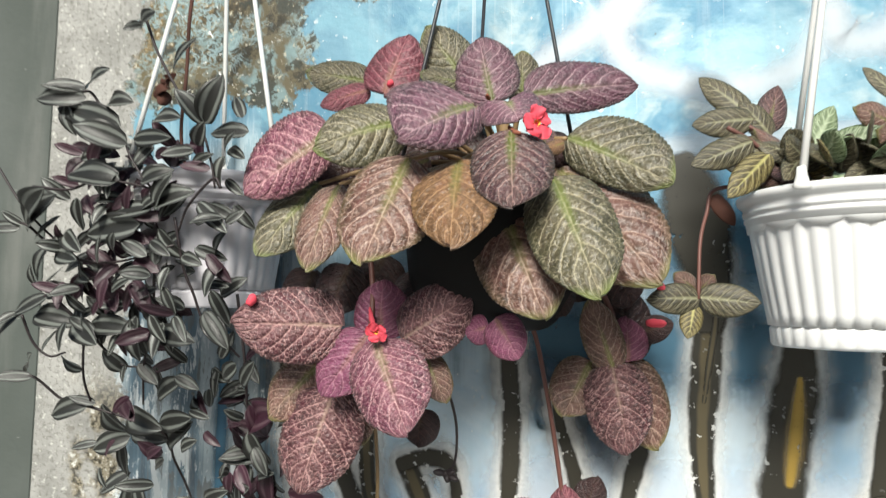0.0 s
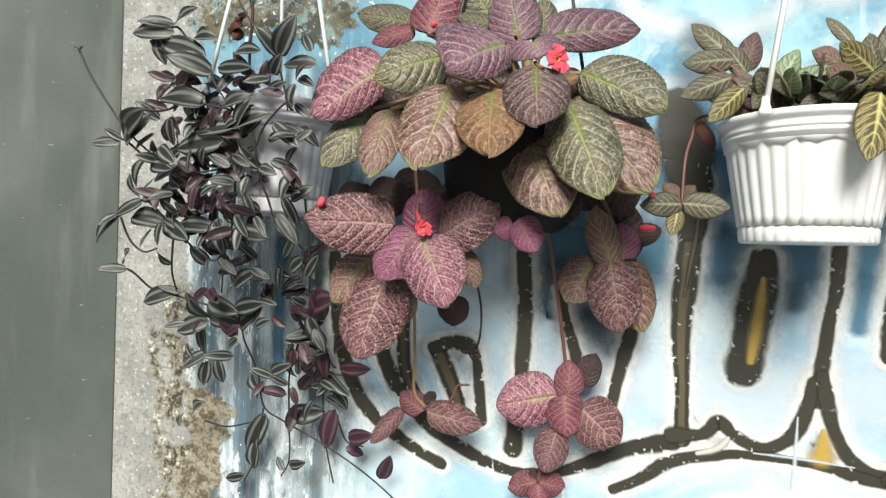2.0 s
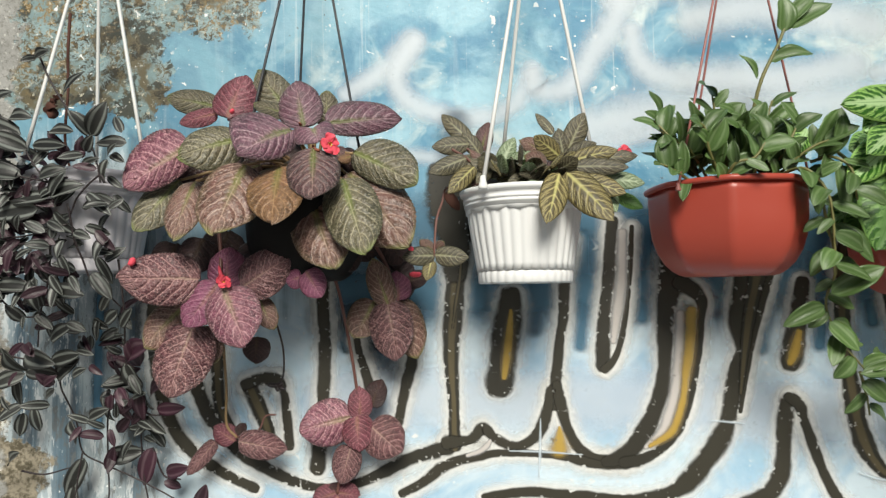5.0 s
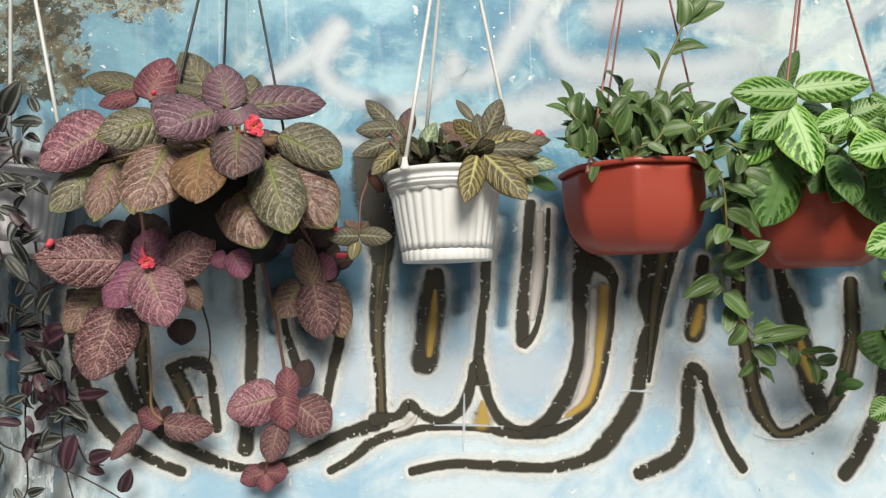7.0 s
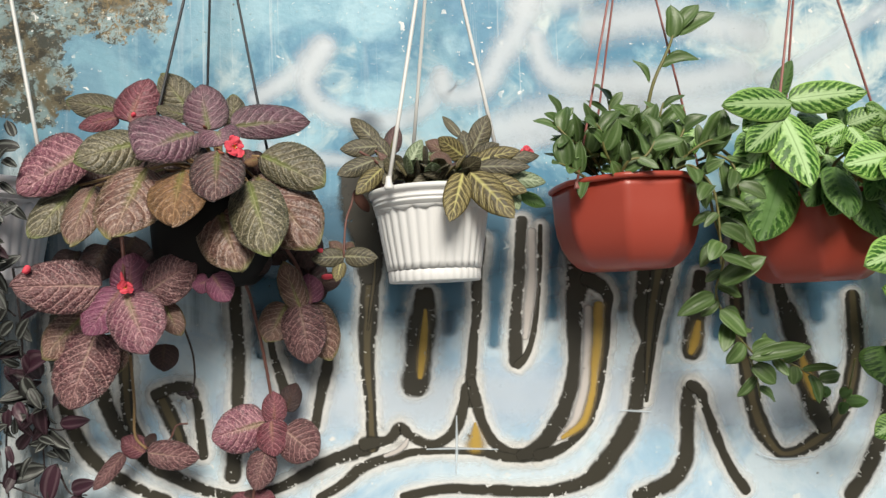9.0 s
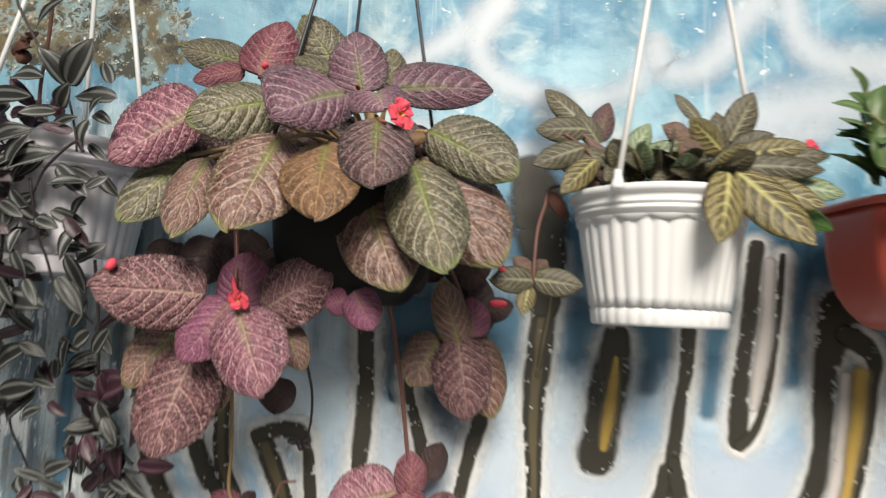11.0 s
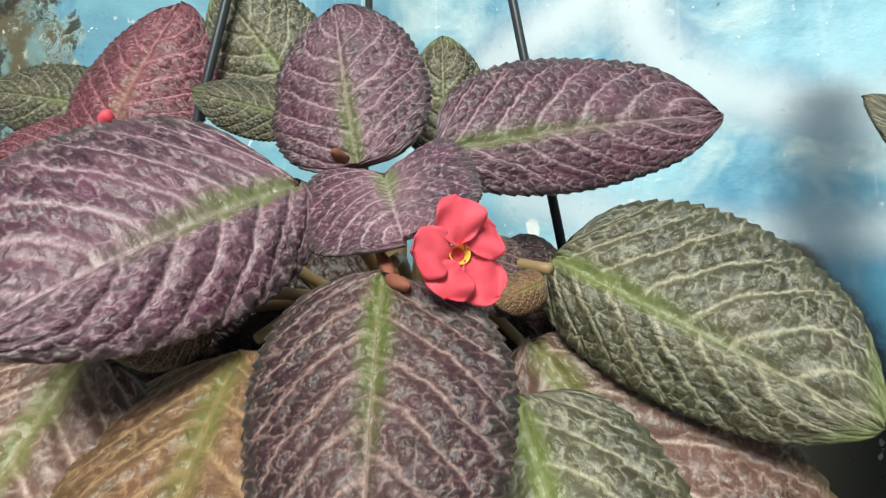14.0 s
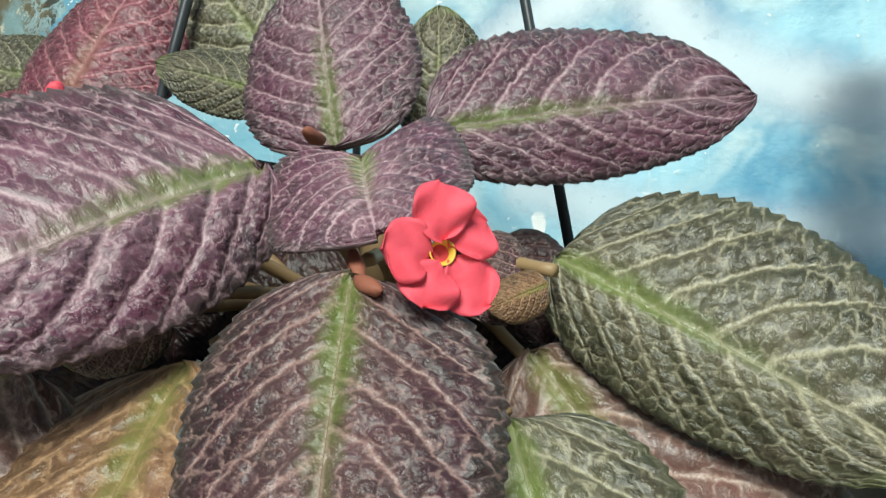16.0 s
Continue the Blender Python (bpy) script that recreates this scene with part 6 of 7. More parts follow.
slim_leaf(zebra, (-0.393, 0.019, 1.685), (-0.355, 0.006, 1.714), ZEBRA_SET, (luck.uniform(-0.5, 0.5), -0.9, luck.uniform(0.0, 0.5)), luck.uniform(0.95, 1.2))
slim_leaf(zebra, (-0.441, 0.028, 1.743), (-0.407, 0.006, 1.746), ZEBRA_SET, (luck.uniform(-0.5, 0.5), -0.9, luck.uniform(0.0, 0.5)), luck.uniform(0.95, 1.2))
slim_leaf(zebra, (-0.441, 0.029, 1.744), (-0.454, 0.015, 1.734), ZEBRA_SET, (luck.uniform(-0.5, 0.5), -0.9, luck.uniform(0.0, 0.5)), luck.uniform(0.95, 1.2))
slim_leaf(zebra, (-0.498, 0.017, 1.672), (-0.538, -0.005, 1.671), ZEBRA_SET, (luck.uniform(-0.5, 0.5), -0.9, luck.uniform(0.0, 0.5)), luck.uniform(0.95, 1.2))
slim_leaf(zebra, (-0.498, 0.017, 1.672), (-0.450, -0.006, 1.682), ZEBRA_SET, (luck.uniform(-0.5, 0.5), -0.9, luck.uniform(0.0, 0.5)), luck.uniform(0.95, 1.2))
slim_leaf(zebra, (-0.496, 0.015, 1.660), (-0.550, 0.002, 1.658), ZEBRA_SET, (luck.uniform(-0.5, 0.5), -0.9, luck.uniform(0.0, 0.5)), luck.uniform(0.95, 1.2))
slim_leaf(zebra, (-0.520, 0.013, 1.653), (-0.510, 0.019, 1.619), ZEBRA_SET, (luck.uniform(-0.5, 0.5), -0.9, luck.uniform(0.0, 0.5)), luck.uniform(0.95, 1.2))
slim_leaf(zebra, (-0.485, 0.011, 1.638), (-0.536, 0.017, 1.652), ZEBRA_SET, (luck.uniform(-0.5, 0.5), -0.9, luck.uniform(0.0, 0.5)), luck.uniform(0.95, 1.2))
slim_leaf(zebra, (-0.447, 0.010, 1.624), (-0.521, 0.015, 1.649), ZEBRA_SET, (luck.uniform(-0.5, 0.5), -0.9, luck.uniform(0.0, 0.5)), luck.uniform(0.95, 1.2))
slim_leaf(zebra, (-0.438, 0.012, 1.604), (-0.490, -0.010, 1.623), ZEBRA_SET, (luck.uniform(-0.5, 0.5), -0.9, luck.uniform(0.0, 0.5)), luck.uniform(0.95, 1.2))
slim_leaf(zebra, (-0.466, 0.013, 1.651), (-0.428, 0.006, 1.648), ZEBRA_SET, (luck.uniform(-0.5, 0.5), -0.9, luck.uniform(0.0, 0.5)), luck.uniform(0.95, 1.2))
slim_leaf(zebra, (-0.430, 0.011, 1.609), (-0.373, -0.006, 1.604), ZEBRA_SET, (luck.uniform(-0.5, 0.5), -0.9, luck.uniform(0.0, 0.5)), luck.uniform(0.95, 1.2))
slim_leaf(zebra, (-0.406, 0.010, 1.629), (-0.358, -0.012, 1.622), ZEBRA_SET, (luck.uniform(-0.5, 0.5), -0.9, luck.uniform(0.0, 0.5)), luck.uniform(0.95, 1.2))
slim_leaf(zebra, (-0.346, 0.010, 1.622), (-0.370, -0.008, 1.655), ZEBRA_SET, (luck.uniform(-0.5, 0.5), -0.9, luck.uniform(0.0, 0.5)), luck.uniform(0.95, 1.2))
slim_leaf(zebra, (-0.346, 0.010, 1.622), (-0.318, -0.003, 1.668), ZEBRA_SET, (luck.uniform(-0.5, 0.5), -0.9, luck.uniform(0.0, 0.5)), luck.uniform(0.95, 1.2))
slim_leaf(zebra, (-0.302, 0.010, 1.625), (-0.319, 0.023, 1.653), ZEBRA_SET, (luck.uniform(-0.5, 0.5), -0.9, luck.uniform(0.0, 0.5)), luck.uniform(0.95, 1.2))
slim_leaf(zebra, (-0.295, 0.011, 1.610), (-0.342, 0.016, 1.612), ZEBRA_SET, (luck.uniform(-0.5, 0.5), -0.9, luck.uniform(0.0, 0.5)), luck.uniform(0.95, 1.2))
slim_leaf(zebra, (-0.447, 0.014, 1.565), (-0.518, 0.017, 1.575), ZEBRA_SET, (luck.uniform(-0.5, 0.5), -0.9, luck.uniform(0.0, 0.5)), luck.uniform(0.95, 1.2))
slim_leaf(zebra, (-0.422, 0.014, 1.563), (-0.383, 0.017, 1.576), ZEBRA_SET, (luck.uniform(-0.5, 0.5), -0.9, luck.uniform(0.0, 0.5)), luck.uniform(0.95, 1.2))
slim_leaf(zebra, (-0.358, 0.012, 1.595), (-0.383, -0.009, 1.586), ZEBRA_SET, (luck.uniform(-0.5, 0.5), -0.9, luck.uniform(0.0, 0.5)), luck.uniform(0.95, 1.2))
slim_leaf(zebra, (-0.323, 0.012, 1.592), (-0.301, -0.005, 1.607), ZEBRA_SET, (luck.uniform(-0.5, 0.5), -0.9, luck.uniform(0.0, 0.5)), luck.uniform(0.95, 1.2))
slim_leaf(zebra, (-0.408, 0.019, 1.537), (-0.381, 0.010, 1.571), ZEBRA_SET, (luck.uniform(-0.5, 0.5), -0.9, luck.uniform(0.0, 0.5)), luck.uniform(0.95, 1.2))
slim_leaf(zebra, (-0.408, 0.019, 1.537), (-0.357, 0.017, 1.552), ZEBRA_SET, (luck.uniform(-0.5, 0.5), -0.9, luck.uniform(0.0, 0.5)), luck.uniform(0.95, 1.2))
slim_leaf(zebra, (-0.408, 0.019, 1.537), (-0.473, 0.026, 1.529), ZEBRA_SET, (luck.uniform(-0.5, 0.5), -0.9, luck.uniform(0.0, 0.5)), luck.uniform(0.95, 1.2))
slim_leaf(zebra, (-0.426, 0.022, 1.519), (-0.501, 0.031, 1.510), ZEBRA_SET, (luck.uniform(-0.5, 0.5), -0.9, luck.uniform(0.0, 0.5)), luck.uniform(0.95, 1.2))
slim_leaf(zebra, (-0.571, 0.020, 1.533), (-0.520, -0.011, 1.555), ZEBRA_SET, (luck.uniform(-0.5, 0.5), -0.9, luck.uniform(0.0, 0.5)), luck.uniform(0.95, 1.2))
slim_leaf(zebra, (-0.573, 0.023, 1.518), (-0.525, 0.012, 1.553), ZEBRA_SET, (luck.uniform(-0.5, 0.5), -0.9, luck.uniform(0.0, 0.5)), luck.uniform(0.95, 1.2))
slim_leaf(zebra, (-0.577, 0.022, 1.522), (-0.603, 0.017, 1.537), ZEBRA_SET, (luck.uniform(-0.5, 0.5), -0.9, luck.uniform(0.0, 0.5)), luck.uniform(0.95, 1.2))
slim_leaf(zebra, (-0.582, 0.023, 1.518), (-0.620, 0.015, 1.517), ZEBRA_SET, (luck.uniform(-0.5, 0.5), -0.9, luck.uniform(0.0, 0.5)), luck.uniform(0.95, 1.2))
slim_leaf(zebra, (-0.522, 0.024, 1.512), (-0.486, 0.007, 1.488), ZEBRA_SET, (luck.uniform(-0.5, 0.5), -0.9, luck.uniform(0.0, 0.5)), luck.uniform(0.95, 1.2))
slim_leaf(zebra, (-0.545, 0.027, 1.497), (-0.558, 0.027, 1.459), ZEBRA_SET, (luck.uniform(-0.5, 0.5), -0.9, luck.uniform(0.0, 0.5)), luck.uniform(0.95, 1.2))
slim_leaf(zebra, (-0.537, 0.028, 1.489), (-0.489, 0.005, 1.480), ZEBRA_SET, (luck.uniform(-0.5, 0.5), -0.9, luck.uniform(0.0, 0.5)), luck.uniform(0.95, 1.2))
slim_leaf(zebra, (-0.502, 0.016, 1.549), (-0.507, 0.033, 1.515), ZEBRA_SET, (luck.uniform(-0.5, 0.5), -0.9, luck.uniform(0.0, 0.5)), luck.uniform(0.95, 1.2))
slim_leaf(zebra, (-0.405, 0.023, 1.515), (-0.374, 0.037, 1.481), ZEBRA_SET, (luck.uniform(-0.5, 0.5), -0.9, luck.uniform(0.0, 0.5)), luck.uniform(0.95, 1.2))
slim_leaf(zebra, (-0.379, 0.029, 1.485), (-0.352, 0.026, 1.475), ZEBRA_SET, (luck.uniform(-0.5, 0.5), -0.9, luck.uniform(0.0, 0.5)), luck.uniform(0.95, 1.2))
slim_leaf(zebra, (-0.355, 0.018, 1.540), (-0.314, 0.008, 1.506), ZEBRA_SET, (luck.uniform(-0.5, 0.5), -0.9, luck.uniform(0.0, 0.5)), luck.uniform(0.95, 1.2))
slim_leaf(zebra, (-0.325, 0.022, 1.518), (-0.306, 0.028, 1.532), ZEBRA_SET, (luck.uniform(-0.5, 0.5), -0.9, luck.uniform(0.0, 0.5)), luck.uniform(0.95, 1.2))
slim_leaf(zebra, (-0.340, 0.030, 1.480), (-0.321, 0.019, 1.511), ZEBRA_SET, (luck.uniform(-0.5, 0.5), -0.9, luck.uniform(0.0, 0.5)), luck.uniform(0.95, 1.2))
slim_leaf(zebra, (-0.340, 0.042, 1.444), (-0.309, 0.043, 1.463), ZEBRA_SET, (luck.uniform(-0.5, 0.5), -0.9, luck.uniform(0.0, 0.5)), luck.uniform(0.95, 1.2))
slim_leaf(zebra, (-0.351, 0.040, 1.449), (-0.336, 0.058, 1.409), ZEBRA_SET, (luck.uniform(-0.5, 0.5), -0.9, luck.uniform(0.0, 0.5)), luck.uniform(0.95, 1.2))
slim_leaf(zebra, (-0.441, 0.039, 1.452), (-0.412, 0.039, 1.423), ZEBRA_SET, (luck.uniform(-0.5, 0.5), -0.9, luck.uniform(0.0, 0.5)), luck.uniform(0.95, 1.2))
slim_leaf(zebra, (-0.562, 0.040, 1.447), (-0.562, 0.019, 1.477), ZEBRA_SET, (luck.uniform(-0.5, 0.5), -0.9, luck.uniform(0.0, 0.5)), luck.uniform(0.95, 1.2))
slim_leaf(zebra, (-0.557, 0.040, 1.447), (-0.515, 0.035, 1.449), ZEBRA_SET, (luck.uniform(-0.5, 0.5), -0.9, luck.uniform(0.0, 0.5)), luck.uniform(0.95, 1.2))
slim_leaf(zebra, (-0.558, 0.042, 1.443), (-0.598, 0.036, 1.420), ZEBRA_SET, (luck.uniform(-0.5, 0.5), -0.9, luck.uniform(0.0, 0.5)), luck.uniform(0.95, 1.2))
slim_leaf(zebra, (-0.601, 0.047, 1.423), (-0.619, 0.030, 1.407), ZEBRA_SET, (luck.uniform(-0.5, 0.5), -0.9, luck.uniform(0.0, 0.5)), luck.uniform(0.95, 1.2))
slim_leaf(zebra, (-0.602, 0.048, 1.420), (-0.632, 0.042, 1.382), ZEBRA_SET, (luck.uniform(-0.5, 0.5), -0.9, luck.uniform(0.0, 0.5)), luck.uniform(0.95, 1.2))
slim_leaf(zebra, (-0.580, 0.048, 1.420), (-0.524, 0.056, 1.410), ZEBRA_SET, (luck.uniform(-0.5, 0.5), -0.9, luck.uniform(0.0, 0.5)), luck.uniform(0.95, 1.2))
slim_leaf(zebra, (-0.552, 0.053, 1.404), (-0.557, 0.035, 1.377), ZEBRA_SET, (luck.uniform(-0.5, 0.5), -0.9, luck.uniform(0.0, 0.5)), luck.uniform(0.95, 1.2))
slim_leaf(zebra, (-0.529, 0.051, 1.413), (-0.480, 0.030, 1.389), ZEBRA_SET, (luck.uniform(-0.5, 0.5), -0.9, luck.uniform(0.0, 0.5)), luck.uniform(0.95, 1.2))
slim_leaf(zebra, (-0.508, 0.052, 1.409), (-0.448, 0.050, 1.406), ZEBRA_SET, (luck.uniform(-0.5, 0.5), -0.9, luck.uniform(0.0, 0.5)), luck.uniform(0.95, 1.2))
slim_leaf(zebra, (-0.446, 0.048, 1.421), (-0.438, 0.048, 1.371), ZEBRA_SET, (luck.uniform(-0.5, 0.5), -0.9, luck.uniform(0.0, 0.5)), luck.uniform(0.95, 1.2))
slim_leaf(zebra, (-0.443, 0.064, 1.377), (-0.449, 0.042, 1.417), ZEBRA_SET, (luck.uniform(-0.5, 0.5), -0.9, luck.uniform(0.0, 0.5)), luck.uniform(0.95, 1.2))
slim_leaf(zebra, (-0.428, 0.054, 1.402), (-0.371, 0.047, 1.393), ZEBRA_SET, (luck.uniform(-0.5, 0.5), -0.9, luck.uniform(0.0, 0.5)), luck.uniform(0.95, 1.2))
slim_leaf(zebra, (-0.362, 0.047, 1.426), (-0.330, 0.045, 1.386), ZEBRA_SET, (luck.uniform(-0.5, 0.5), -0.9, luck.uniform(0.0, 0.5)), luck.uniform(0.95, 1.2))
slim_leaf(zebra, (-0.434, 0.042, 1.444), (-0.421, 0.063, 1.413), ZEBRA_SET, (luck.uniform(-0.5, 0.5), -0.9, luck.uniform(0.0, 0.5)), luck.uniform(0.95, 1.2))
slim_leaf(zebra, (-0.610, 0.080, 1.346), (-0.645, 0.059, 1.346), ZEBRA_SET, (luck.uniform(-0.5, 0.5), -0.9, luck.uniform(0.0, 0.5)), luck.uniform(0.95, 1.2))
slim_leaf(zebra, (-0.610, 0.074, 1.357), (-0.583, 0.050, 1.375), ZEBRA_SET, (luck.uniform(-0.5, 0.5), -0.9, luck.uniform(0.0, 0.5)), luck.uniform(0.95, 1.2))
slim_leaf(zebra, (-0.534, 0.075, 1.357), (-0.537, 0.043, 1.375), ZEBRA_SET, (luck.uniform(-0.5, 0.5), -0.9, luck.uniform(0.0, 0.5)), luck.uniform(0.95, 1.2))
slim_leaf(zebra, (-0.477, 0.075, 1.358), (-0.496, 0.058, 1.381), ZEBRA_SET, (luck.uniform(-0.5, 0.5), -0.9, luck.uniform(0.0, 0.5)), luck.uniform(0.95, 1.2))
slim_leaf(zebra, (-0.474, 0.070, 1.366), (-0.475, 0.067, 1.344), ZEBRA_SET, (luck.uniform(-0.5, 0.5), -0.9, luck.uniform(0.0, 0.5)), luck.uniform(0.95, 1.2))
slim_leaf(zebra, (-0.457, 0.070, 1.366), (-0.431, 0.071, 1.343), ZEBRA_SET, (luck.uniform(-0.5, 0.5), -0.9, luck.uniform(0.0, 0.5)), luck.uniform(0.95, 1.2))
slim_leaf(zebra, (-0.448, 0.095, 1.326), (-0.406, 0.082, 1.350), ZEBRA_SET, (luck.uniform(-0.5, 0.5), -0.9, luck.uniform(0.0, 0.5)), luck.uniform(0.95, 1.2))
slim_leaf(zebra, (-0.545, 0.100, 1.314), (-0.595, 0.097, 1.297), ZEBRA_SET, (luck.uniform(-0.5, 0.5), -0.9, luck.uniform(0.0, 0.5)), luck.uniform(0.95, 1.2))
slim_leaf(zebra, (-0.536, 0.100, 1.314), (-0.566, 0.090, 1.322), ZEBRA_SET, (luck.uniform(-0.5, 0.5), -0.9, luck.uniform(0.0, 0.5)), luck.uniform(0.95, 1.2))
slim_leaf(zebra, (-0.527, 0.100, 1.315), (-0.505, 0.138, 1.272), ZEBRA_SET, (luck.uniform(-0.5, 0.5), -0.9, luck.uniform(0.0, 0.5)), luck.uniform(0.95, 1.2))
slim_leaf(zebra, (-0.506, 0.126, 1.278), (-0.512, 0.082, 1.310), ZEBRA_SET, (luck.uniform(-0.5, 0.5), -0.9, luck.uniform(0.0, 0.5)), luck.uniform(0.95, 1.2))
slim_leaf(zebra, (-0.496, 0.109, 1.303), (-0.440, 0.095, 1.289), ZEBRA_SET, (luck.uniform(-0.5, 0.5), -0.9, luck.uniform(0.0, 0.5)), luck.uniform(0.95, 1.2))
slim_leaf(zebra, (-0.461, 0.119, 1.291), (-0.402, 0.093, 1.304), ZEBRA_SET, (luck.uniform(-0.5, 0.5), -0.9, luck.uniform(0.0, 0.5)), luck.uniform(0.95, 1.2))
slim_leaf(zebra, (-0.507, 0.128, 1.275), (-0.457, 0.135, 1.269), ZEBRA_SET, (luck.uniform(-0.5, 0.5), -0.9, luck.uniform(0.0, 0.5)), luck.uniform(0.95, 1.2))
slim_leaf(zebra, (-0.462, 0.137, 1.263), (-0.413, 0.112, 1.296), ZEBRA_SET, (luck.uniform(-0.5, 0.5), -0.9, luck.uniform(0.0, 0.5)), luck.uniform(0.95, 1.2))
slim_leaf(zebra, (-0.509, 0.131, 1.271), (-0.557, 0.124, 1.253), ZEBRA_SET, (luck.uniform(-0.5, 0.5), -0.9, luck.uniform(0.0, 0.5)), luck.uniform(0.95, 1.2))
slim_leaf(zebra, (-0.525, 0.134, 1.266), (-0.525, 0.147, 1.218), ZEBRA_SET, (luck.uniform(-0.5, 0.5), -0.9, luck.uniform(0.0, 0.5)), luck.uniform(0.95, 1.2))
slim_leaf(zebra, (-0.529, 0.159, 1.219), (-0.565, 0.149, 1.194), ZEBRA_SET, (luck.uniform(-0.5, 0.5), -0.9, luck.uniform(0.0, 0.5)), luck.uniform(0.95, 1.2))
slim_leaf(zebra, (-0.532, 0.165, 1.205), (-0.542, 0.171, 1.166), ZEBRA_SET, (luck.uniform(-0.5, 0.5), -0.9, luck.uniform(0.0, 0.5)), luck.uniform(0.95, 1.2))
slim_leaf(zebra, (-0.460, 0.172, 1.189), (-0.436, 0.155, 1.166), ZEBRA_SET, (luck.uniform(-0.5, 0.5), -0.9, luck.uniform(0.0, 0.5)), luck.uniform(0.95, 1.2))
slim_leaf(zebra, (-0.453, 0.180, 1.169), (-0.455, 0.181, 1.148), ZEBRA_SET, (luck.uniform(-0.5, 0.5), -0.9, luck.uniform(0.0, 0.5)), luck.uniform(0.95, 1.2))
slim_leaf(zebra, (-0.440, 0.183, 1.127), (-0.476, 0.194, 1.060), ZEBRA_SET, (luck.uniform(-0.5, 0.5), -0.9, luck.uniform(0.0, 0.5)), luck.uniform(0.95, 1.2))
slim_leaf(zebra, (-0.459, 0.186, 1.081), (-0.466, 0.197, 1.035), ZEBRA_SET, (luck.uniform(-0.5, 0.5), -0.9, luck.uniform(0.0, 0.5)), luck.uniform(0.95, 1.2))
slim_leaf(zebra, (-0.402, 0.183, 1.129), (-0.346, 0.192, 1.136), ZEBRA_SET, (luck.uniform(-0.5, 0.5), -0.9, luck.uniform(0.0, 0.5)), luck.uniform(0.95, 1.2))
slim_leaf(zebra, (-0.402, 0.184, 1.106), (-0.384, 0.165, 1.149), VIOLET_SET, (luck.uniform(-0.5, 0.5), -0.9, luck.uniform(0.0, 0.5)), luck.uniform(0.95, 1.2))
slim_leaf(zebra, (-0.412, 0.188, 1.040), (-0.427, 0.197, 1.058), ZEBRA_SET, (luck.uniform(-0.5, 0.5), -0.9, luck.uniform(0.0, 0.5)), luck.uniform(0.95, 1.2))
slim_leaf(zebra, (-0.348, 0.113, 1.303), (-0.361, 0.091, 1.316), ZEBRA_SET, (luck.uniform(-0.5, 0.5), -0.9, luck.uniform(0.0, 0.5)), luck.uniform(0.95, 1.2))
slim_leaf(zebra, (-0.348, 0.125, 1.286), (-0.331, 0.150, 1.244), ZEBRA_SET, (luck.uniform(-0.5, 0.5), -0.9, luck.uniform(0.0, 0.5)), luck.uniform(0.95, 1.2))
slim_leaf(zebra, (-0.345, 0.150, 1.250), (-0.391, 0.133, 1.250), ZEBRA_SET, (luck.uniform(-0.5, 0.5), -0.9, luck.uniform(0.0, 0.5)), luck.uniform(0.95, 1.2))
slim_leaf(zebra, (-0.375, 0.158, 1.230), (-0.354, 0.165, 1.189), VIOLET_SET, (luck.uniform(-0.5, 0.5), -0.9, luck.uniform(0.0, 0.5)), luck.uniform(0.95, 1.2))
slim_leaf(zebra, (-0.338, 0.154, 1.241), (-0.335, 0.163, 1.189), VIOLET_SET, (luck.uniform(-0.5, 0.5), -0.9, luck.uniform(0.0, 0.5)), luck.uniform(0.95, 1.2))
slim_leaf(zebra, (-0.335, 0.172, 1.196), (-0.299, 0.166, 1.167), ZEBRA_SET, (luck.uniform(-0.5, 0.5), -0.9, luck.uniform(0.0, 0.5)), luck.uniform(0.95, 1.2))
slim_leaf(zebra, (-0.316, 0.169, 1.206), (-0.259, 0.142, 1.213), VIOLET_SET, (luck.uniform(-0.5, 0.5), -0.9, luck.uniform(0.0, 0.5)), luck.uniform(0.95, 1.2))
slim_leaf(zebra, (-0.328, 0.182, 1.142), (-0.345, 0.189, 1.079), VIOLET_SET, (luck.uniform(-0.5, 0.5), -0.9, luck.uniform(0.0, 0.5)), luck.uniform(0.95, 1.2))
slim_leaf(zebra, (-0.306, 0.185, 1.100), (-0.262, 0.168, 1.113), VIOLET_SET, (luck.uniform(-0.5, 0.5), -0.9, luck.uniform(0.0, 0.5)), luck.uniform(0.95, 1.2))
slim_leaf(zebra, (-0.310, 0.186, 1.087), (-0.286, 0.197, 1.073), VIOLET_SET, (luck.uniform(-0.5, 0.5), -0.9, luck.uniform(0.0, 0.5)), luck.uniform(0.95, 1.2))
slim_leaf(zebra, (-0.256, 0.189, 1.043), (-0.234, 0.166, 1.086), VIOLET_SET, (luck.uniform(-0.5, 0.5), -0.9, luck.uniform(0.0, 0.5)), luck.uniform(0.95, 1.2))
slim_leaf(zebra, (-0.580, 0.183, 1.119), (-0.573, 0.158, 1.103), ZEBRA_SET, (luck.uniform(-0.5, 0.5), -0.9, luck.uniform(0.0, 0.5)), luck.uniform(0.95, 1.2))
slim_leaf(zebra, (-0.565, 0.183, 1.120), (-0.532, 0.156, 1.143), ZEBRA_SET, (luck.uniform(-0.5, 0.5), -0.9, luck.uniform(0.0, 0.5)), luck.uniform(0.95, 1.2))
slim_leaf(zebra, (-0.334, 0.100, 1.321), (-0.325, 0.127, 1.281), VIOLET_SET, (luck.uniform(-0.5, 0.5), -0.9, luck.uniform(0.0, 0.5)), luck.uniform(0.95, 1.2))
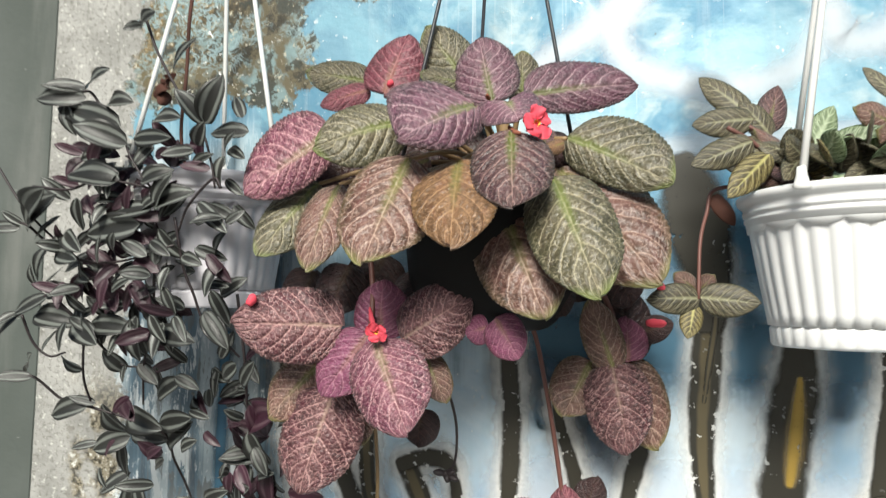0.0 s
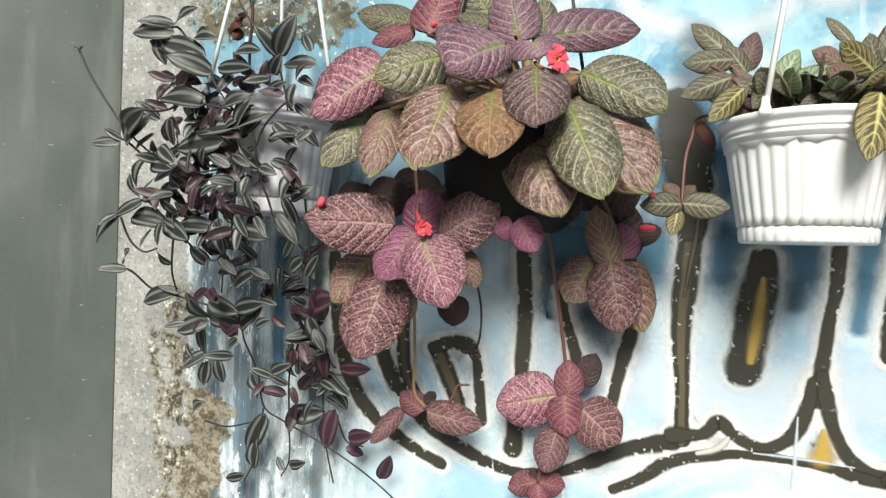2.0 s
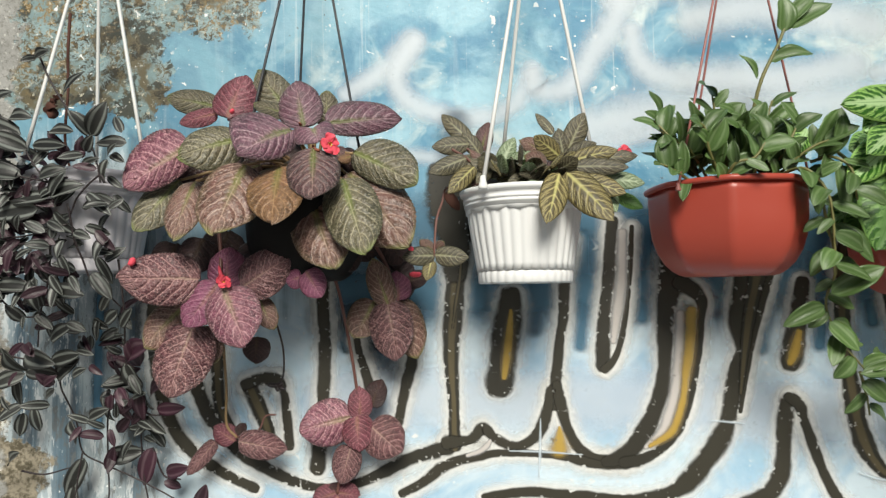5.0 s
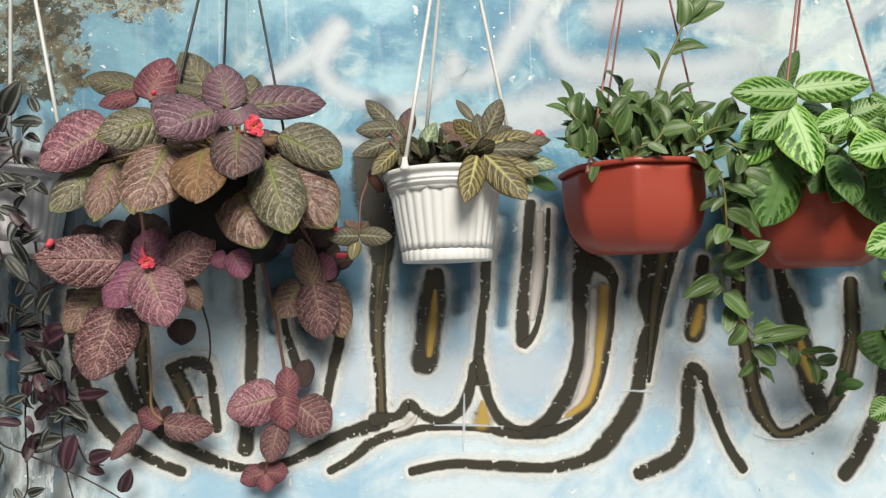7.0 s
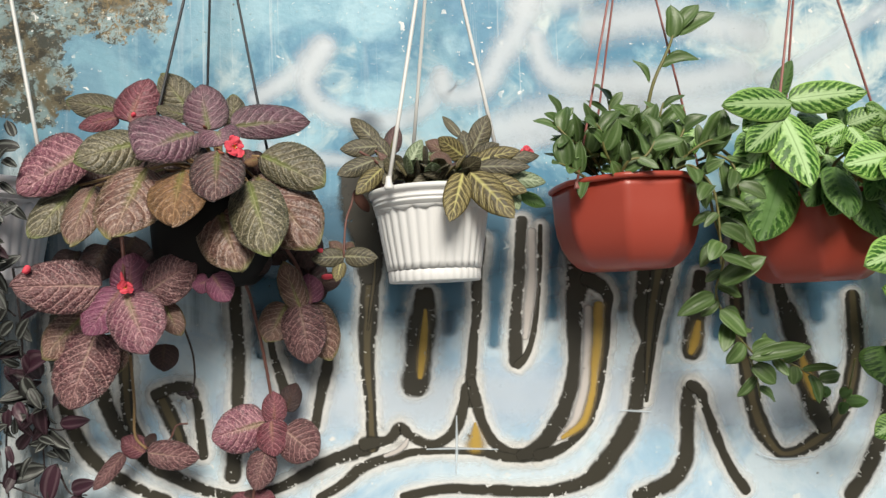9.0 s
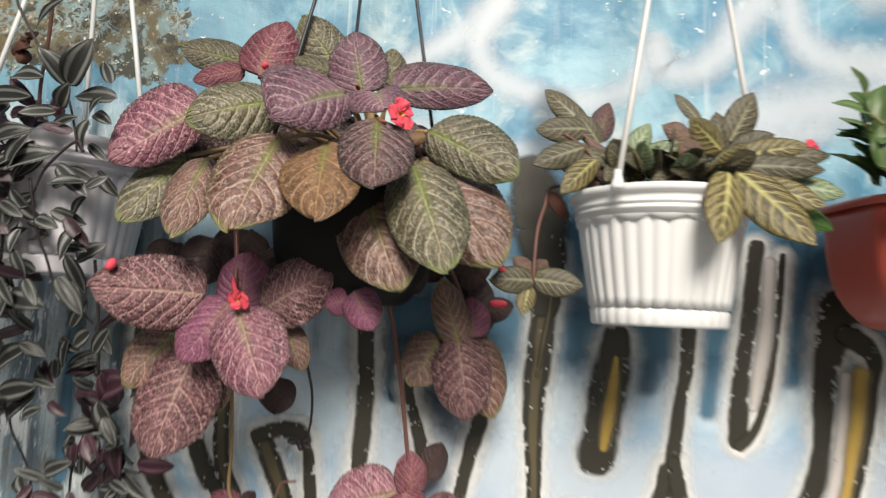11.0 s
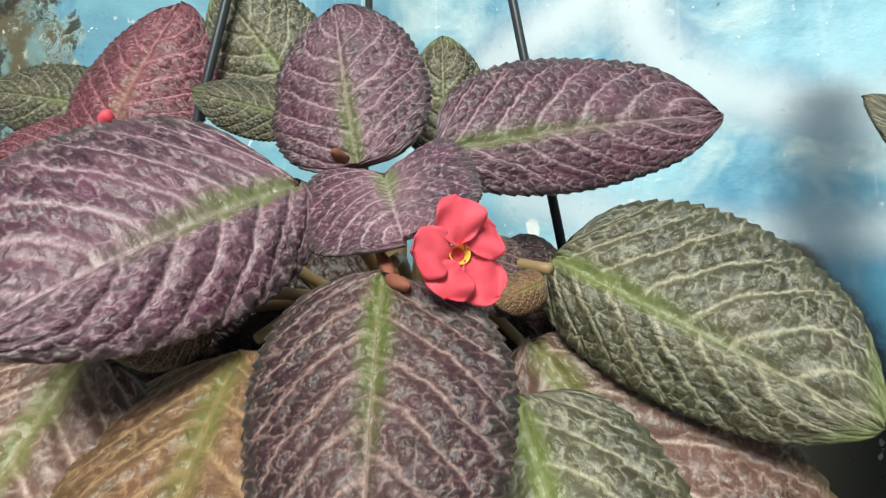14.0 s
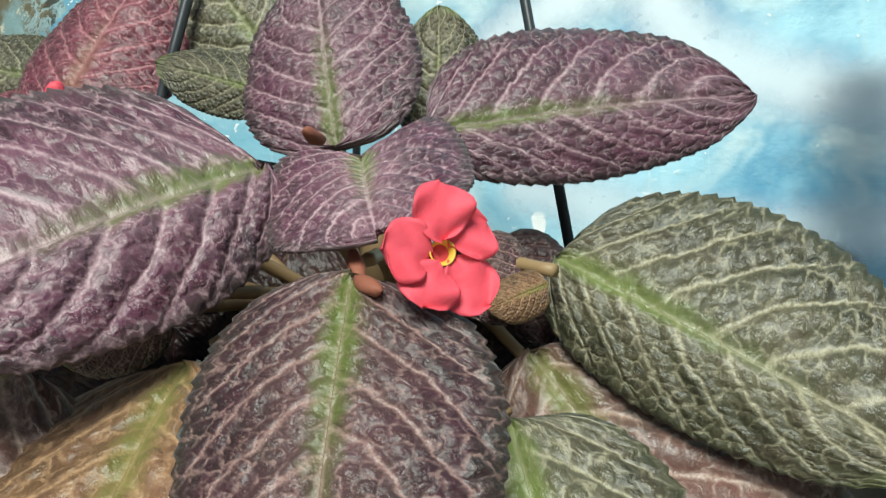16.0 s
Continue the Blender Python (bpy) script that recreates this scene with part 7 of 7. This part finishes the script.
slim_leaf(zebra, (-0.358, 0.138, 1.267), (-0.351, 0.089, 1.300), VIOLET_SET, (luck.uniform(-0.5, 0.5), -0.9, luck.uniform(0.0, 0.5)), luck.uniform(0.95, 1.2))
slim_leaf(zebra, (-0.344, 0.159, 1.227), (-0.366, 0.151, 1.203), VIOLET_SET, (luck.uniform(-0.5, 0.5), -0.9, luck.uniform(0.0, 0.5)), luck.uniform(0.95, 1.2))
slim_leaf(zebra, (-0.337, 0.178, 1.182), (-0.348, 0.157, 1.166), ZEBRA_SET, (luck.uniform(-0.5, 0.5), -0.9, luck.uniform(0.0, 0.5)), luck.uniform(0.95, 1.2))
slim_leaf(zebra, (-0.362, 0.172, 1.194), (-0.386, 0.183, 1.167), VIOLET_SET, (luck.uniform(-0.5, 0.5), -0.9, luck.uniform(0.0, 0.5)), luck.uniform(0.95, 1.2))
slim_leaf(zebra, (-0.336, 0.085, 1.345), (-0.305, 0.055, 1.374), ZEBRA_SET, (luck.uniform(-0.5, 0.5), -0.9, luck.uniform(0.0, 0.5)), luck.uniform(0.95, 1.2))
slim_leaf(zebra, (-0.334, 0.070, 1.369), (-0.364, 0.093, 1.350), ZEBRA_SET, (luck.uniform(-0.5, 0.5), -0.9, luck.uniform(0.0, 0.5)), luck.uniform(0.95, 1.2))
slim_leaf(zebra, (-0.321, 0.157, 1.233), (-0.286, 0.130, 1.257), VIOLET_SET, (luck.uniform(-0.5, 0.5), -0.9, luck.uniform(0.0, 0.5)), luck.uniform(0.95, 1.2))
slim_leaf(zebra, (-0.336, 0.116, 1.299), (-0.287, 0.078, 1.317), VIOLET_SET, (luck.uniform(-0.5, 0.5), -0.9, luck.uniform(0.0, 0.5)), luck.uniform(0.95, 1.2))
slim_leaf(zebra, (-0.388, 0.182, 1.139), (-0.395, 0.166, 1.104), VIOLET_SET, (luck.uniform(-0.5, 0.5), -0.9, luck.uniform(0.0, 0.5)), luck.uniform(0.95, 1.2))
slim_leaf(zebra, (-0.478, 0.189, 1.026), (-0.514, 0.196, 1.016), ZEBRA_SET, (luck.uniform(-0.5, 0.5), -0.9, luck.uniform(0.0, 0.5)), luck.uniform(0.95, 1.2))
slim_leaf(zebra, (-0.402, 0.188, 1.050), (-0.371, 0.179, 1.059), ZEBRA_SET, (luck.uniform(-0.5, 0.5), -0.9, luck.uniform(0.0, 0.5)), luck.uniform(0.95, 1.2))
# dense purple growth round the pot, looser leaves before it, and a tangle lower down
for count, west, east, low, high, near, far, share in ((150, -0.54, -0.405, 1.40, 1.615, 0.02, 0.1, 0.5), (34, -0.42, -0.32, 1.42, 1.61, 0.01, 0.05, 0.4), (52, -0.42, -0.325, 1.16, 1.37, 0.11, 0.18, 0.35), (26, -0.52, -0.40, 1.22, 1.40, 0.07, 0.14, 0.3)):
    for k in range(count):
        spot = Vector((luck.uniform(west, east), luck.uniform(near, far), luck.uniform(low, high)))
        aim = Vector((luck.uniform(-1.0, 0.8), luck.uniform(-0.5, 0.2), luck.uniform(-0.9, 0.5))).normalized()
        slim_leaf(zebra, spot, spot + aim * luck.uniform(0.028, 0.042), VIOLET_SET if luck.random() < share else ZEBRA_SET, (luck.uniform(-0.5, 0.5), -0.9, luck.uniform(0.0, 0.6)), luck.uniform(0.85, 1.15))
stalk(zebra, [(-0.467, 0.160, 1.868), (-0.452, 0.130, 1.792), (-0.439, 0.110, 1.717), (-0.436, 0.100, 1.637), (-0.429, 0.110, 1.576)], 0.0026, DRY, "dry_stem", 0.002, "brown dry stem")
for k in range(7):
    spot = Vector((-0.438, 0.060, 1.680)) + Vector((luck.uniform(-0.012, 0.012), luck.uniform(-0.01, 0.01), luck.uniform(-0.014, 0.012)))
    leaf(zebra, spot, spot + Vector((luck.uniform(-0.014, 0.014), -0.006, luck.uniform(-0.016, 0.014))), 0.014, DRY, (luck.uniform(-1, 1), -1, 0.2), False, 0.6, -0.5, name="dry_leaf")
for side in (-1, 1):
    spot = Vector((-0.638, 0.011, 1.640))
    slim_leaf(zebra, spot, spot + Vector((0.008 * side, -0.002, 0.007)), VIOLET_SET, (0, -1, 0.2), 1.0)

# ---------------------------------------------------------------- green plant in the red pot
herb = thing("green_inch_plant", "bushy green inch plant with one tall shoot", "plant", at=(0.597, 0.08, 1.545))
stalk(herb, [(0.615, 0.080, 1.581), (0.628, 0.070, 1.646), (0.640, 0.060, 1.701), (0.670, 0.060, 1.760), (0.684, 0.060, 1.795)], 0.0034, STEM, "stem", 0.0022)
for base, tip, wide in (((0.675, 0.060, 1.775), (0.678, 0.060, 1.831), 1.0), ((0.679, 0.060, 1.782), (0.748, 0.050, 1.814), 1.0), ((0.683, 0.060, 1.790), (0.726, 0.060, 1.832), 0.9), ((0.636, 0.065, 1.705), (0.609, 0.060, 1.742), 0.6), ((0.655, 0.060, 1.729), (0.715, 0.050, 1.737), 0.75)):
    slim_leaf(herb, base, tip, GREEN_SET, (0.1, -0.8, 0.5), wide)
leafy_stem(herb, [(0.550, 0.050, 1.549), (0.514, 0.020, 1.587), (0.482, 0.000, 1.600), (0.460, 0.010, 1.629)], GREEN_SET, 0.041, 0.013, 70, STEM, 0.0024, -0.45, 1.0)
leafy_stem(herb, [(0.548, 0.070, 1.552), (0.506, 0.050, 1.594), (0.477, 0.040, 1.628), (0.483, 0.040, 1.655)], GREEN_SET, 0.041, 0.013, 71, STEM, 0.0024, -0.45, 1.0)
leafy_stem(herb, [(0.561, 0.030, 1.545), (0.533, 0.000, 1.582), (0.523, -0.010, 1.614), (0.502, -0.020, 1.620)], GREEN_SET, 0.041, 0.013, 72, STEM, 0.0024, -0.45, 1.0)
leafy_stem(herb, [(0.578, 0.050, 1.548), (0.567, 0.040, 1.600), (0.560, 0.040, 1.646), (0.557, 0.040, 1.673)], GREEN_SET, 0.041, 0.013, 73, STEM, 0.0024, -0.45, 1.0)
leafy_stem(herb, [(0.601, 0.040, 1.546), (0.596, 0.020, 1.595), (0.580, 0.020, 1.640)], GREEN_SET, 0.041, 0.013, 74, STEM, 0.0024, -0.45, 1.0)
leafy_stem(herb, [(0.619, 0.060, 1.550), (0.637, 0.050, 1.602), (0.644, 0.050, 1.648), (0.650, 0.050, 1.667)], GREEN_SET, 0.041, 0.013, 75, STEM, 0.0024, -0.45, 1.0)
leafy_stem(herb, [(0.634, 0.050, 1.547), (0.650, 0.020, 1.586), (0.670, 0.020, 1.622), (0.680, 0.020, 1.630)], GREEN_SET, 0.041, 0.013, 76, STEM, 0.0024, -0.45, 1.0)
leafy_stem(herb, [(0.634, 0.030, 1.544), (0.658, 0.000, 1.572), (0.680, -0.010, 1.587), (0.702, -0.020, 1.593)], GREEN_SET, 0.041, 0.013, 77, STEM, 0.0024, -0.45, 1.0)
leafy_stem(herb, [(0.512, 0.020, 1.543), (0.477, -0.010, 1.555), (0.457, -0.020, 1.561)], GREEN_SET, 0.041, 0.013, 78, STEM, 0.0024, -0.45, 1.0)
leafy_stem(herb, [(0.548, 0.000, 1.530), (0.555, -0.030, 1.558), (0.582, -0.030, 1.566), (0.600, -0.030, 1.591)], GREEN_SET, 0.041, 0.013, 79, STEM, 0.0024, -0.45, 1.0)
leafy_stem(herb, [(0.639, 0.020, 1.550), (0.655, -0.020, 1.551), (0.679, -0.030, 1.514), (0.684, -0.030, 1.455), (0.687, -0.020, 1.406)], GREEN_SET, 0.042, 0.02, 80, STEM, 0.0024, 0.15, 1.0)
leafy_stem(herb, [(0.667, 0.020, 1.559), (0.682, -0.000, 1.528), (0.693, 0.000, 1.476), (0.708, 0.010, 1.416), (0.702, 0.030, 1.364), (0.733, 0.050, 1.310), (0.780, 0.070, 1.262)], GREEN_SET, 0.042, 0.02, 81, STEM, 0.0024, 0.15, 1.0)
leafy_stem(herb, [(0.780, 0.070, 1.262), (0.841, 0.090, 1.249), (0.914, 0.120, 1.214)], GREEN_SET, 0.042, 0.02, 82, STEM, 0.0024, 0.15, 1.0)
leafy_stem(herb, [(0.770, 0.070, 1.262), (0.784, 0.080, 1.224), (0.793, 0.090, 1.195)], GREEN_SET, 0.042, 0.02, 83, STEM, 0.0024, 0.15, 1.0)
leafy_stem(herb, [(0.686, 0.020, 1.568), (0.692, -0.020, 1.567), (0.712, -0.030, 1.548), (0.718, -0.030, 1.505)], GREEN_SET, 0.042, 0.02, 84, STEM, 0.0024, 0.15, 1.0)
for base, tip, wide in (((0.685, 0.000, 1.572), (0.715, -0.010, 1.638), 1.0), ((0.702, -0.020, 1.557), (0.706, -0.020, 1.483), 0.8), ((0.694, -0.010, 1.476), (0.742, -0.020, 1.420), 0.85), ((0.693, 0.000, 1.379), (0.757, -0.020, 1.414), 0.8), ((0.694, 0.020, 1.361), (0.634, 0.020, 1.333), 0.7), ((0.705, 0.030, 1.338), (0.740, 0.020, 1.297), 1.3), ((0.764, 0.060, 1.261), (0.861, 0.050, 1.275), 0.55), ((0.665, 0.000, 1.550), (0.676, -0.010, 1.488), 0.8)):
    slim_leaf(herb, base, tip, GREEN_SET, (0.1, -0.9, 0.4), wide)
luck = random.Random(21)
for k in range(170):
    angle, rise = luck.uniform(-3.4, 0.3), luck.uniform(0.0, 0.07)
    r = luck.uniform(0.01, 0.085)
    spot = Vector((0.582 + r * math.cos(angle), 0.08 + 0.75 * r * math.sin(angle), 1.56 + rise * (1.2 - 6 * r)))
    aim = Vector((math.cos(angle) + luck.uniform(-0.6, 0.6), math.sin(angle) + luck.uniform(-0.4, 0.4), luck.uniform(0.35, 1.6))).normalized()
    slim_leaf(herb, spot, spot + aim * luck.uniform(0.03, 0.052), GREEN_SET, (luck.uniform(-0.5, 0.5), -0.6, luck.uniform(0.3, 1.0)), luck.uniform(0.8, 1.2))

# ---------------------------------------------------------------- green quilted plant in the second red pot
lime = thing("green_flame_violet", "lush flame violet with bright green veined leaves", "plant", at=(0.9, 0.085, 1.515))
leaf(lime, (0.845, 0.030, 1.662), (0.969, 0.020, 1.670), 0.050, LIME, big=False, shape=0.56, tipped=0.35)
leaf(lime, (0.822, -0.010, 1.644), (0.691, -0.050, 1.632), 0.050, LIME, big=False, shape=0.56, tipped=0.35)
leaf(lime, (0.807, 0.000, 1.636), (0.814, -0.050, 1.509), 0.076, LIME, big=False, shape=0.56, tipped=0.35)
leaf(lime, (0.798, 0.000, 1.599), (0.705, -0.030, 1.529), 0.047, LIME, big=False, shape=0.56, tipped=0.35)
leaf(lime, (0.802, 0.000, 1.545), (0.752, -0.010, 1.437), 0.085, FERNY, big=False, shape=0.56, tipped=0.35)
leaf(lime, (0.841, 0.060, 1.669), (0.882, 0.070, 1.741), 0.030, FERNY, big=False, shape=0.56, tipped=0.35)
leaf(lime, (0.793, -0.000, 1.633), (0.731, -0.030, 1.598), 0.038, LIME, big=False, shape=0.56, tipped=0.35)
leaf(lime, (0.805, -0.010, 1.621), (0.721, -0.050, 1.563), 0.043, LIME, big=False, shape=0.56, tipped=0.35)
leaf(lime, (0.845, 0.020, 1.620), (0.874, 0.000, 1.564), 0.039, LIME, big=False, shape=0.56, tipped=0.35)
leaf(lime, (0.927, 0.020, 1.617), (0.853, 0.000, 1.590), 0.035, LIME, big=False, shape=0.56, tipped=0.35)
leaf(lime, (0.950, 0.050, 1.624), (0.936, 0.050, 1.668), 0.039, LIME, big=False, shape=0.56, tipped=0.35)
leaf(lime, (0.947, 0.040, 1.623), (0.996, 0.030, 1.638), 0.037, LIME, big=False, shape=0.56, tipped=0.35)
leaf(lime, (0.933, 0.020, 1.613), (0.946, 0.000, 1.571), 0.034, LIME, big=False, shape=0.56, tipped=0.35)
leaf(lime, (0.921, 0.020, 1.613), (0.884, 0.000, 1.578), 0.030, LIME, big=False, shape=0.56, tipped=0.35)
leaf(lime, (0.925, -0.070, 1.548), (0.829, -0.100, 1.530), 0.054, LIME, big=False, shape=0.56, tipped=0.35)
leaf(lime, (0.924, -0.080, 1.547), (0.910, -0.120, 1.473), 0.061, LIME, big=False, shape=0.56, tipped=0.35)
leaf(lime, (0.940, -0.070, 1.552), (1.005, -0.090, 1.530), 0.050, LIME, big=False, shape=0.56, tipped=0.35)
leaf(lime, (0.954, 0.030, 1.562), (0.946, 0.030, 1.602), 0.041, LIME, big=False, shape=0.56, tipped=0.35)
leaf(lime, (0.965, 0.030, 1.567), (1.014, 0.020, 1.580), 0.040, LIME, big=False, shape=0.56, tipped=0.35)
leaf(lime, (0.948, -0.040, 1.546), (0.888, -0.060, 1.488), 0.042, FERNY, big=False, shape=0.56, tipped=0.35)
leaf(lime, (1.012, 0.030, 1.634), (1.073, 0.020, 1.609), 0.053, LIME, big=False, shape=0.56, tipped=0.35)
leaf(lime, (1.014, 0.040, 1.629), (0.973, 0.030, 1.651), 0.037, LIME, big=False, shape=0.56, tipped=0.35)
leaf(lime, (1.007, 0.020, 1.619), (1.011, 0.000, 1.572), 0.046, LIME, big=False, shape=0.56, tipped=0.35)
leaf(lime, (1.045, 0.050, 1.646), (1.095, 0.050, 1.676), 0.044, LIME, big=False, shape=0.56, tipped=0.35)
leaf(lime, (0.906, -0.030, 1.504), (0.917, -0.050, 1.432), 0.058, FERNY, big=False, shape=0.56, tipped=0.35)
leaf(lime, (0.885, -0.020, 1.525), (0.845, -0.040, 1.470), 0.045, FERNY, big=False, shape=0.56, tipped=0.35)
leaf(lime, (1.018, -0.030, 1.504), (1.016, -0.050, 1.446), 0.052, FERNY, big=False, shape=0.56, tipped=0.35)
leaf(lime, (0.850, -0.020, 1.527), (0.820, -0.030, 1.484), 0.040, FERNY, big=False, shape=0.56, tipped=0.35)
leaf(lime, (0.938, -0.070, 1.420), (0.845, -0.100, 1.393), 0.047, LIME, big=False, shape=0.56, tipped=0.35)
leaf(lime, (0.935, -0.080, 1.416), (0.930, -0.110, 1.353), 0.052, LIME, big=False, shape=0.56, tipped=0.35)
leaf(lime, (0.950, -0.070, 1.425), (1.009, -0.080, 1.434), 0.045, LIME, big=False, shape=0.56, tipped=0.35)
leaf(lime, (0.967, -0.040, 1.427), (0.995, -0.040, 1.477), 0.042, LIME, big=False, shape=0.56, tipped=0.35)
leaf(lime, (0.948, -0.050, 1.410), (0.913, -0.070, 1.366), 0.039, LIME, big=False, shape=0.56, tipped=0.35)
leaf(lime, (0.952, -0.060, 1.336), (0.885, -0.080, 1.363), 0.043, LIME, big=False, shape=0.56, tipped=0.35)
leaf(lime, (0.946, -0.070, 1.327), (0.882, -0.100, 1.287), 0.054, LIME, big=False, shape=0.56, tipped=0.35)
leaf(lime, (0.941, -0.080, 1.319), (0.932, -0.100, 1.270), 0.046, LIME, big=False, shape=0.56, tipped=0.35)
leaf(lime, (0.975, -0.050, 1.335), (1.019, -0.060, 1.363), 0.045, LIME, big=False, shape=0.56, tipped=0.35)
leaf(lime, (0.968, -0.060, 1.326), (1.000, -0.080, 1.301), 0.045, LIME, big=False, shape=0.56, tipped=0.35)
leaf(lime, (0.975, 0.040, 1.271), (0.966, 0.020, 1.206), 0.084, FERNY, big=False, shape=0.56, tipped=0.35)
leaf(lime, (0.989, 0.030, 1.291), (1.007, 0.010, 1.247), 0.055, LIME, big=False, shape=0.56, tipped=0.35)
leaf(lime, (0.705, 0.060, 1.626), (0.672, 0.050, 1.577), 0.035, LIME, big=False, shape=0.56, tipped=0.35)
leaf(lime, (0.774, 0.040, 1.573), (0.739, 0.020, 1.515), 0.039, LIME, big=False, shape=0.56, tipped=0.35)
leaf(lime, (0.784, 0.050, 1.510), (0.746, 0.040, 1.463), 0.039, FERNY, big=False, shape=0.56, tipped=0.35)
leaf(lime, (1.033, 0.100, 1.142), (0.988, 0.100, 1.121), 0.037, LIME, big=False, tipped=0.35, shape=0.6)
leaf(lime, (1.040, 0.100, 1.147), (1.096, 0.100, 1.118), 0.033, LIME, big=False, tipped=0.35, shape=0.6)
leaf(lime, (0.961, 0.160, 1.181), (0.945, 0.160, 1.191), 0.018, FERNY, big=False, tipped=0.35, shape=0.6)
leaf(lime, (0.978, 0.160, 1.178), (1.001, 0.160, 1.187), 0.018, FERNY, big=False, tipped=0.35, shape=0.6)
leaf(lime, (0.988, 0.160, 1.167), (1.029, 0.160, 1.165), 0.020, FERNY, big=False, tipped=0.35, shape=0.6)
leaf(lime, (0.988, 0.160, 1.165), (0.975, 0.160, 1.145), 0.018, FERNY, big=False, tipped=0.35, shape=0.6)
leaf(lime, (0.945, -0.030, 1.530), (0.972, -0.075, 1.440), 0.062, FERNY, big=False, shape=0.56, tipped=0.35)
leaf(lime, (0.990, -0.030, 1.510), (1.005, -0.065, 1.430), 0.056, FERNY, big=False, shape=0.56, tipped=0.35)
leaf(lime, (0.925, -0.030, 1.555), (0.945, -0.075, 1.485), 0.056, FERNY, big=False, shape=0.56, tipped=0.35)
leaf(lime, (0.870, -0.030, 1.540), (0.850, -0.075, 1.460), 0.058, FERNY, big=False, shape=0.56, tipped=0.35)
stalk(lime, [(0.978, 0.080, 1.549), (1.006, 0.040, 1.494), (0.986, 0.010, 1.416), (0.990, 0.030, 1.324), (1.012, 0.060, 1.247), (1.035, 0.100, 1.146)], 0.003, STEM, "runner")
stalk(lime, [(0.982, 0.120, 1.244), (0.995, 0.160, 1.189), (0.986, 0.165, 1.167)], 0.0018, STEM, "runner")
luck = random.Random(33)
for k in range(44):
    low = k % 3 == 0
    x, z = (luck.uniform(1.05, 1.22), luck.uniform(1.28, 1.48)) if low else (luck.uniform(0.8, 1.24), luck.uniform(1.5, 1.6))
    spot = Vector((x, luck.uniform(0.08, 0.15), z))
    aim = Vector((luck.uniform(-0.8, 0.8) + 0.8 * (x - 0.95), luck.uniform(-0.7, 0.0), luck.uniform(-1.0, 0.3) + (1.6 * (z - 1.55) if not low else 0))).normalized()
    leaf(lime, spot, spot + aim * luck.uniform(0.05, 0.07), luck.uniform(0.038, 0.05), luck.choice((LIME, FERNY, FERNY)), (luck.uniform(-0.4, 0.4), -0.9, luck.uniform(0.1, 0.7)), False)
for k in range(46):
    angle, lift = luck.uniform(-0.2, 3.3), luck.uniform(0.0, 1.0)
    spot = Vector((0.98 + 0.2 * math.cos(angle) * luck.uniform(0.2, 1.1) * (1.1 - 0.5 * lift), 0.08 + 0.06 * math.sin(angle), 1.5 + 0.14 * lift))
    aim = Vector((math.cos(angle) + luck.uniform(-0.5, 0.5), -0.2, luck.uniform(-0.7, 0.4))).normalized()
    leaf(lime, spot, spot + aim * luck.uniform(0.06, 0.085), luck.uniform(0.045, 0.058), luck.choice((LIME, FERNY, FERNY)), (luck.uniform(-0.4, 0.4), -0.9, luck.uniform(0.1, 0.6)), False, tipped=0.35, shape=0.56)
for k in range(24):
    spot = Vector((luck.uniform(1.06, 1.2), luck.uniform(0.03, 0.09), luck.uniform(1.27, 1.47)))
    aim = Vector((luck.uniform(-1, 1), luck.uniform(-0.5, 0.0), luck.uniform(-0.9, 0.2))).normalized()
    leaf(lime, spot, spot + aim * luck.uniform(0.05, 0.07), luck.uniform(0.04, 0.052), luck.choice((LIME, LIME, FERNY)), (luck.uniform(-0.4, 0.4), -0.8, luck.uniform(0.2, 0.9)), False, tipped=0.35, shape=0.6)
for k in range(8):
    stalk(lime, [(0.9 + 0.02 * (k - 4), 0.08, 1.51), (0.9 + 0.03 * (k - 4), 0.06, 1.56), (0.92 + 0.045 * (k - 4), 0.05, 1.59)], 0.0026, STEM, "petiole")
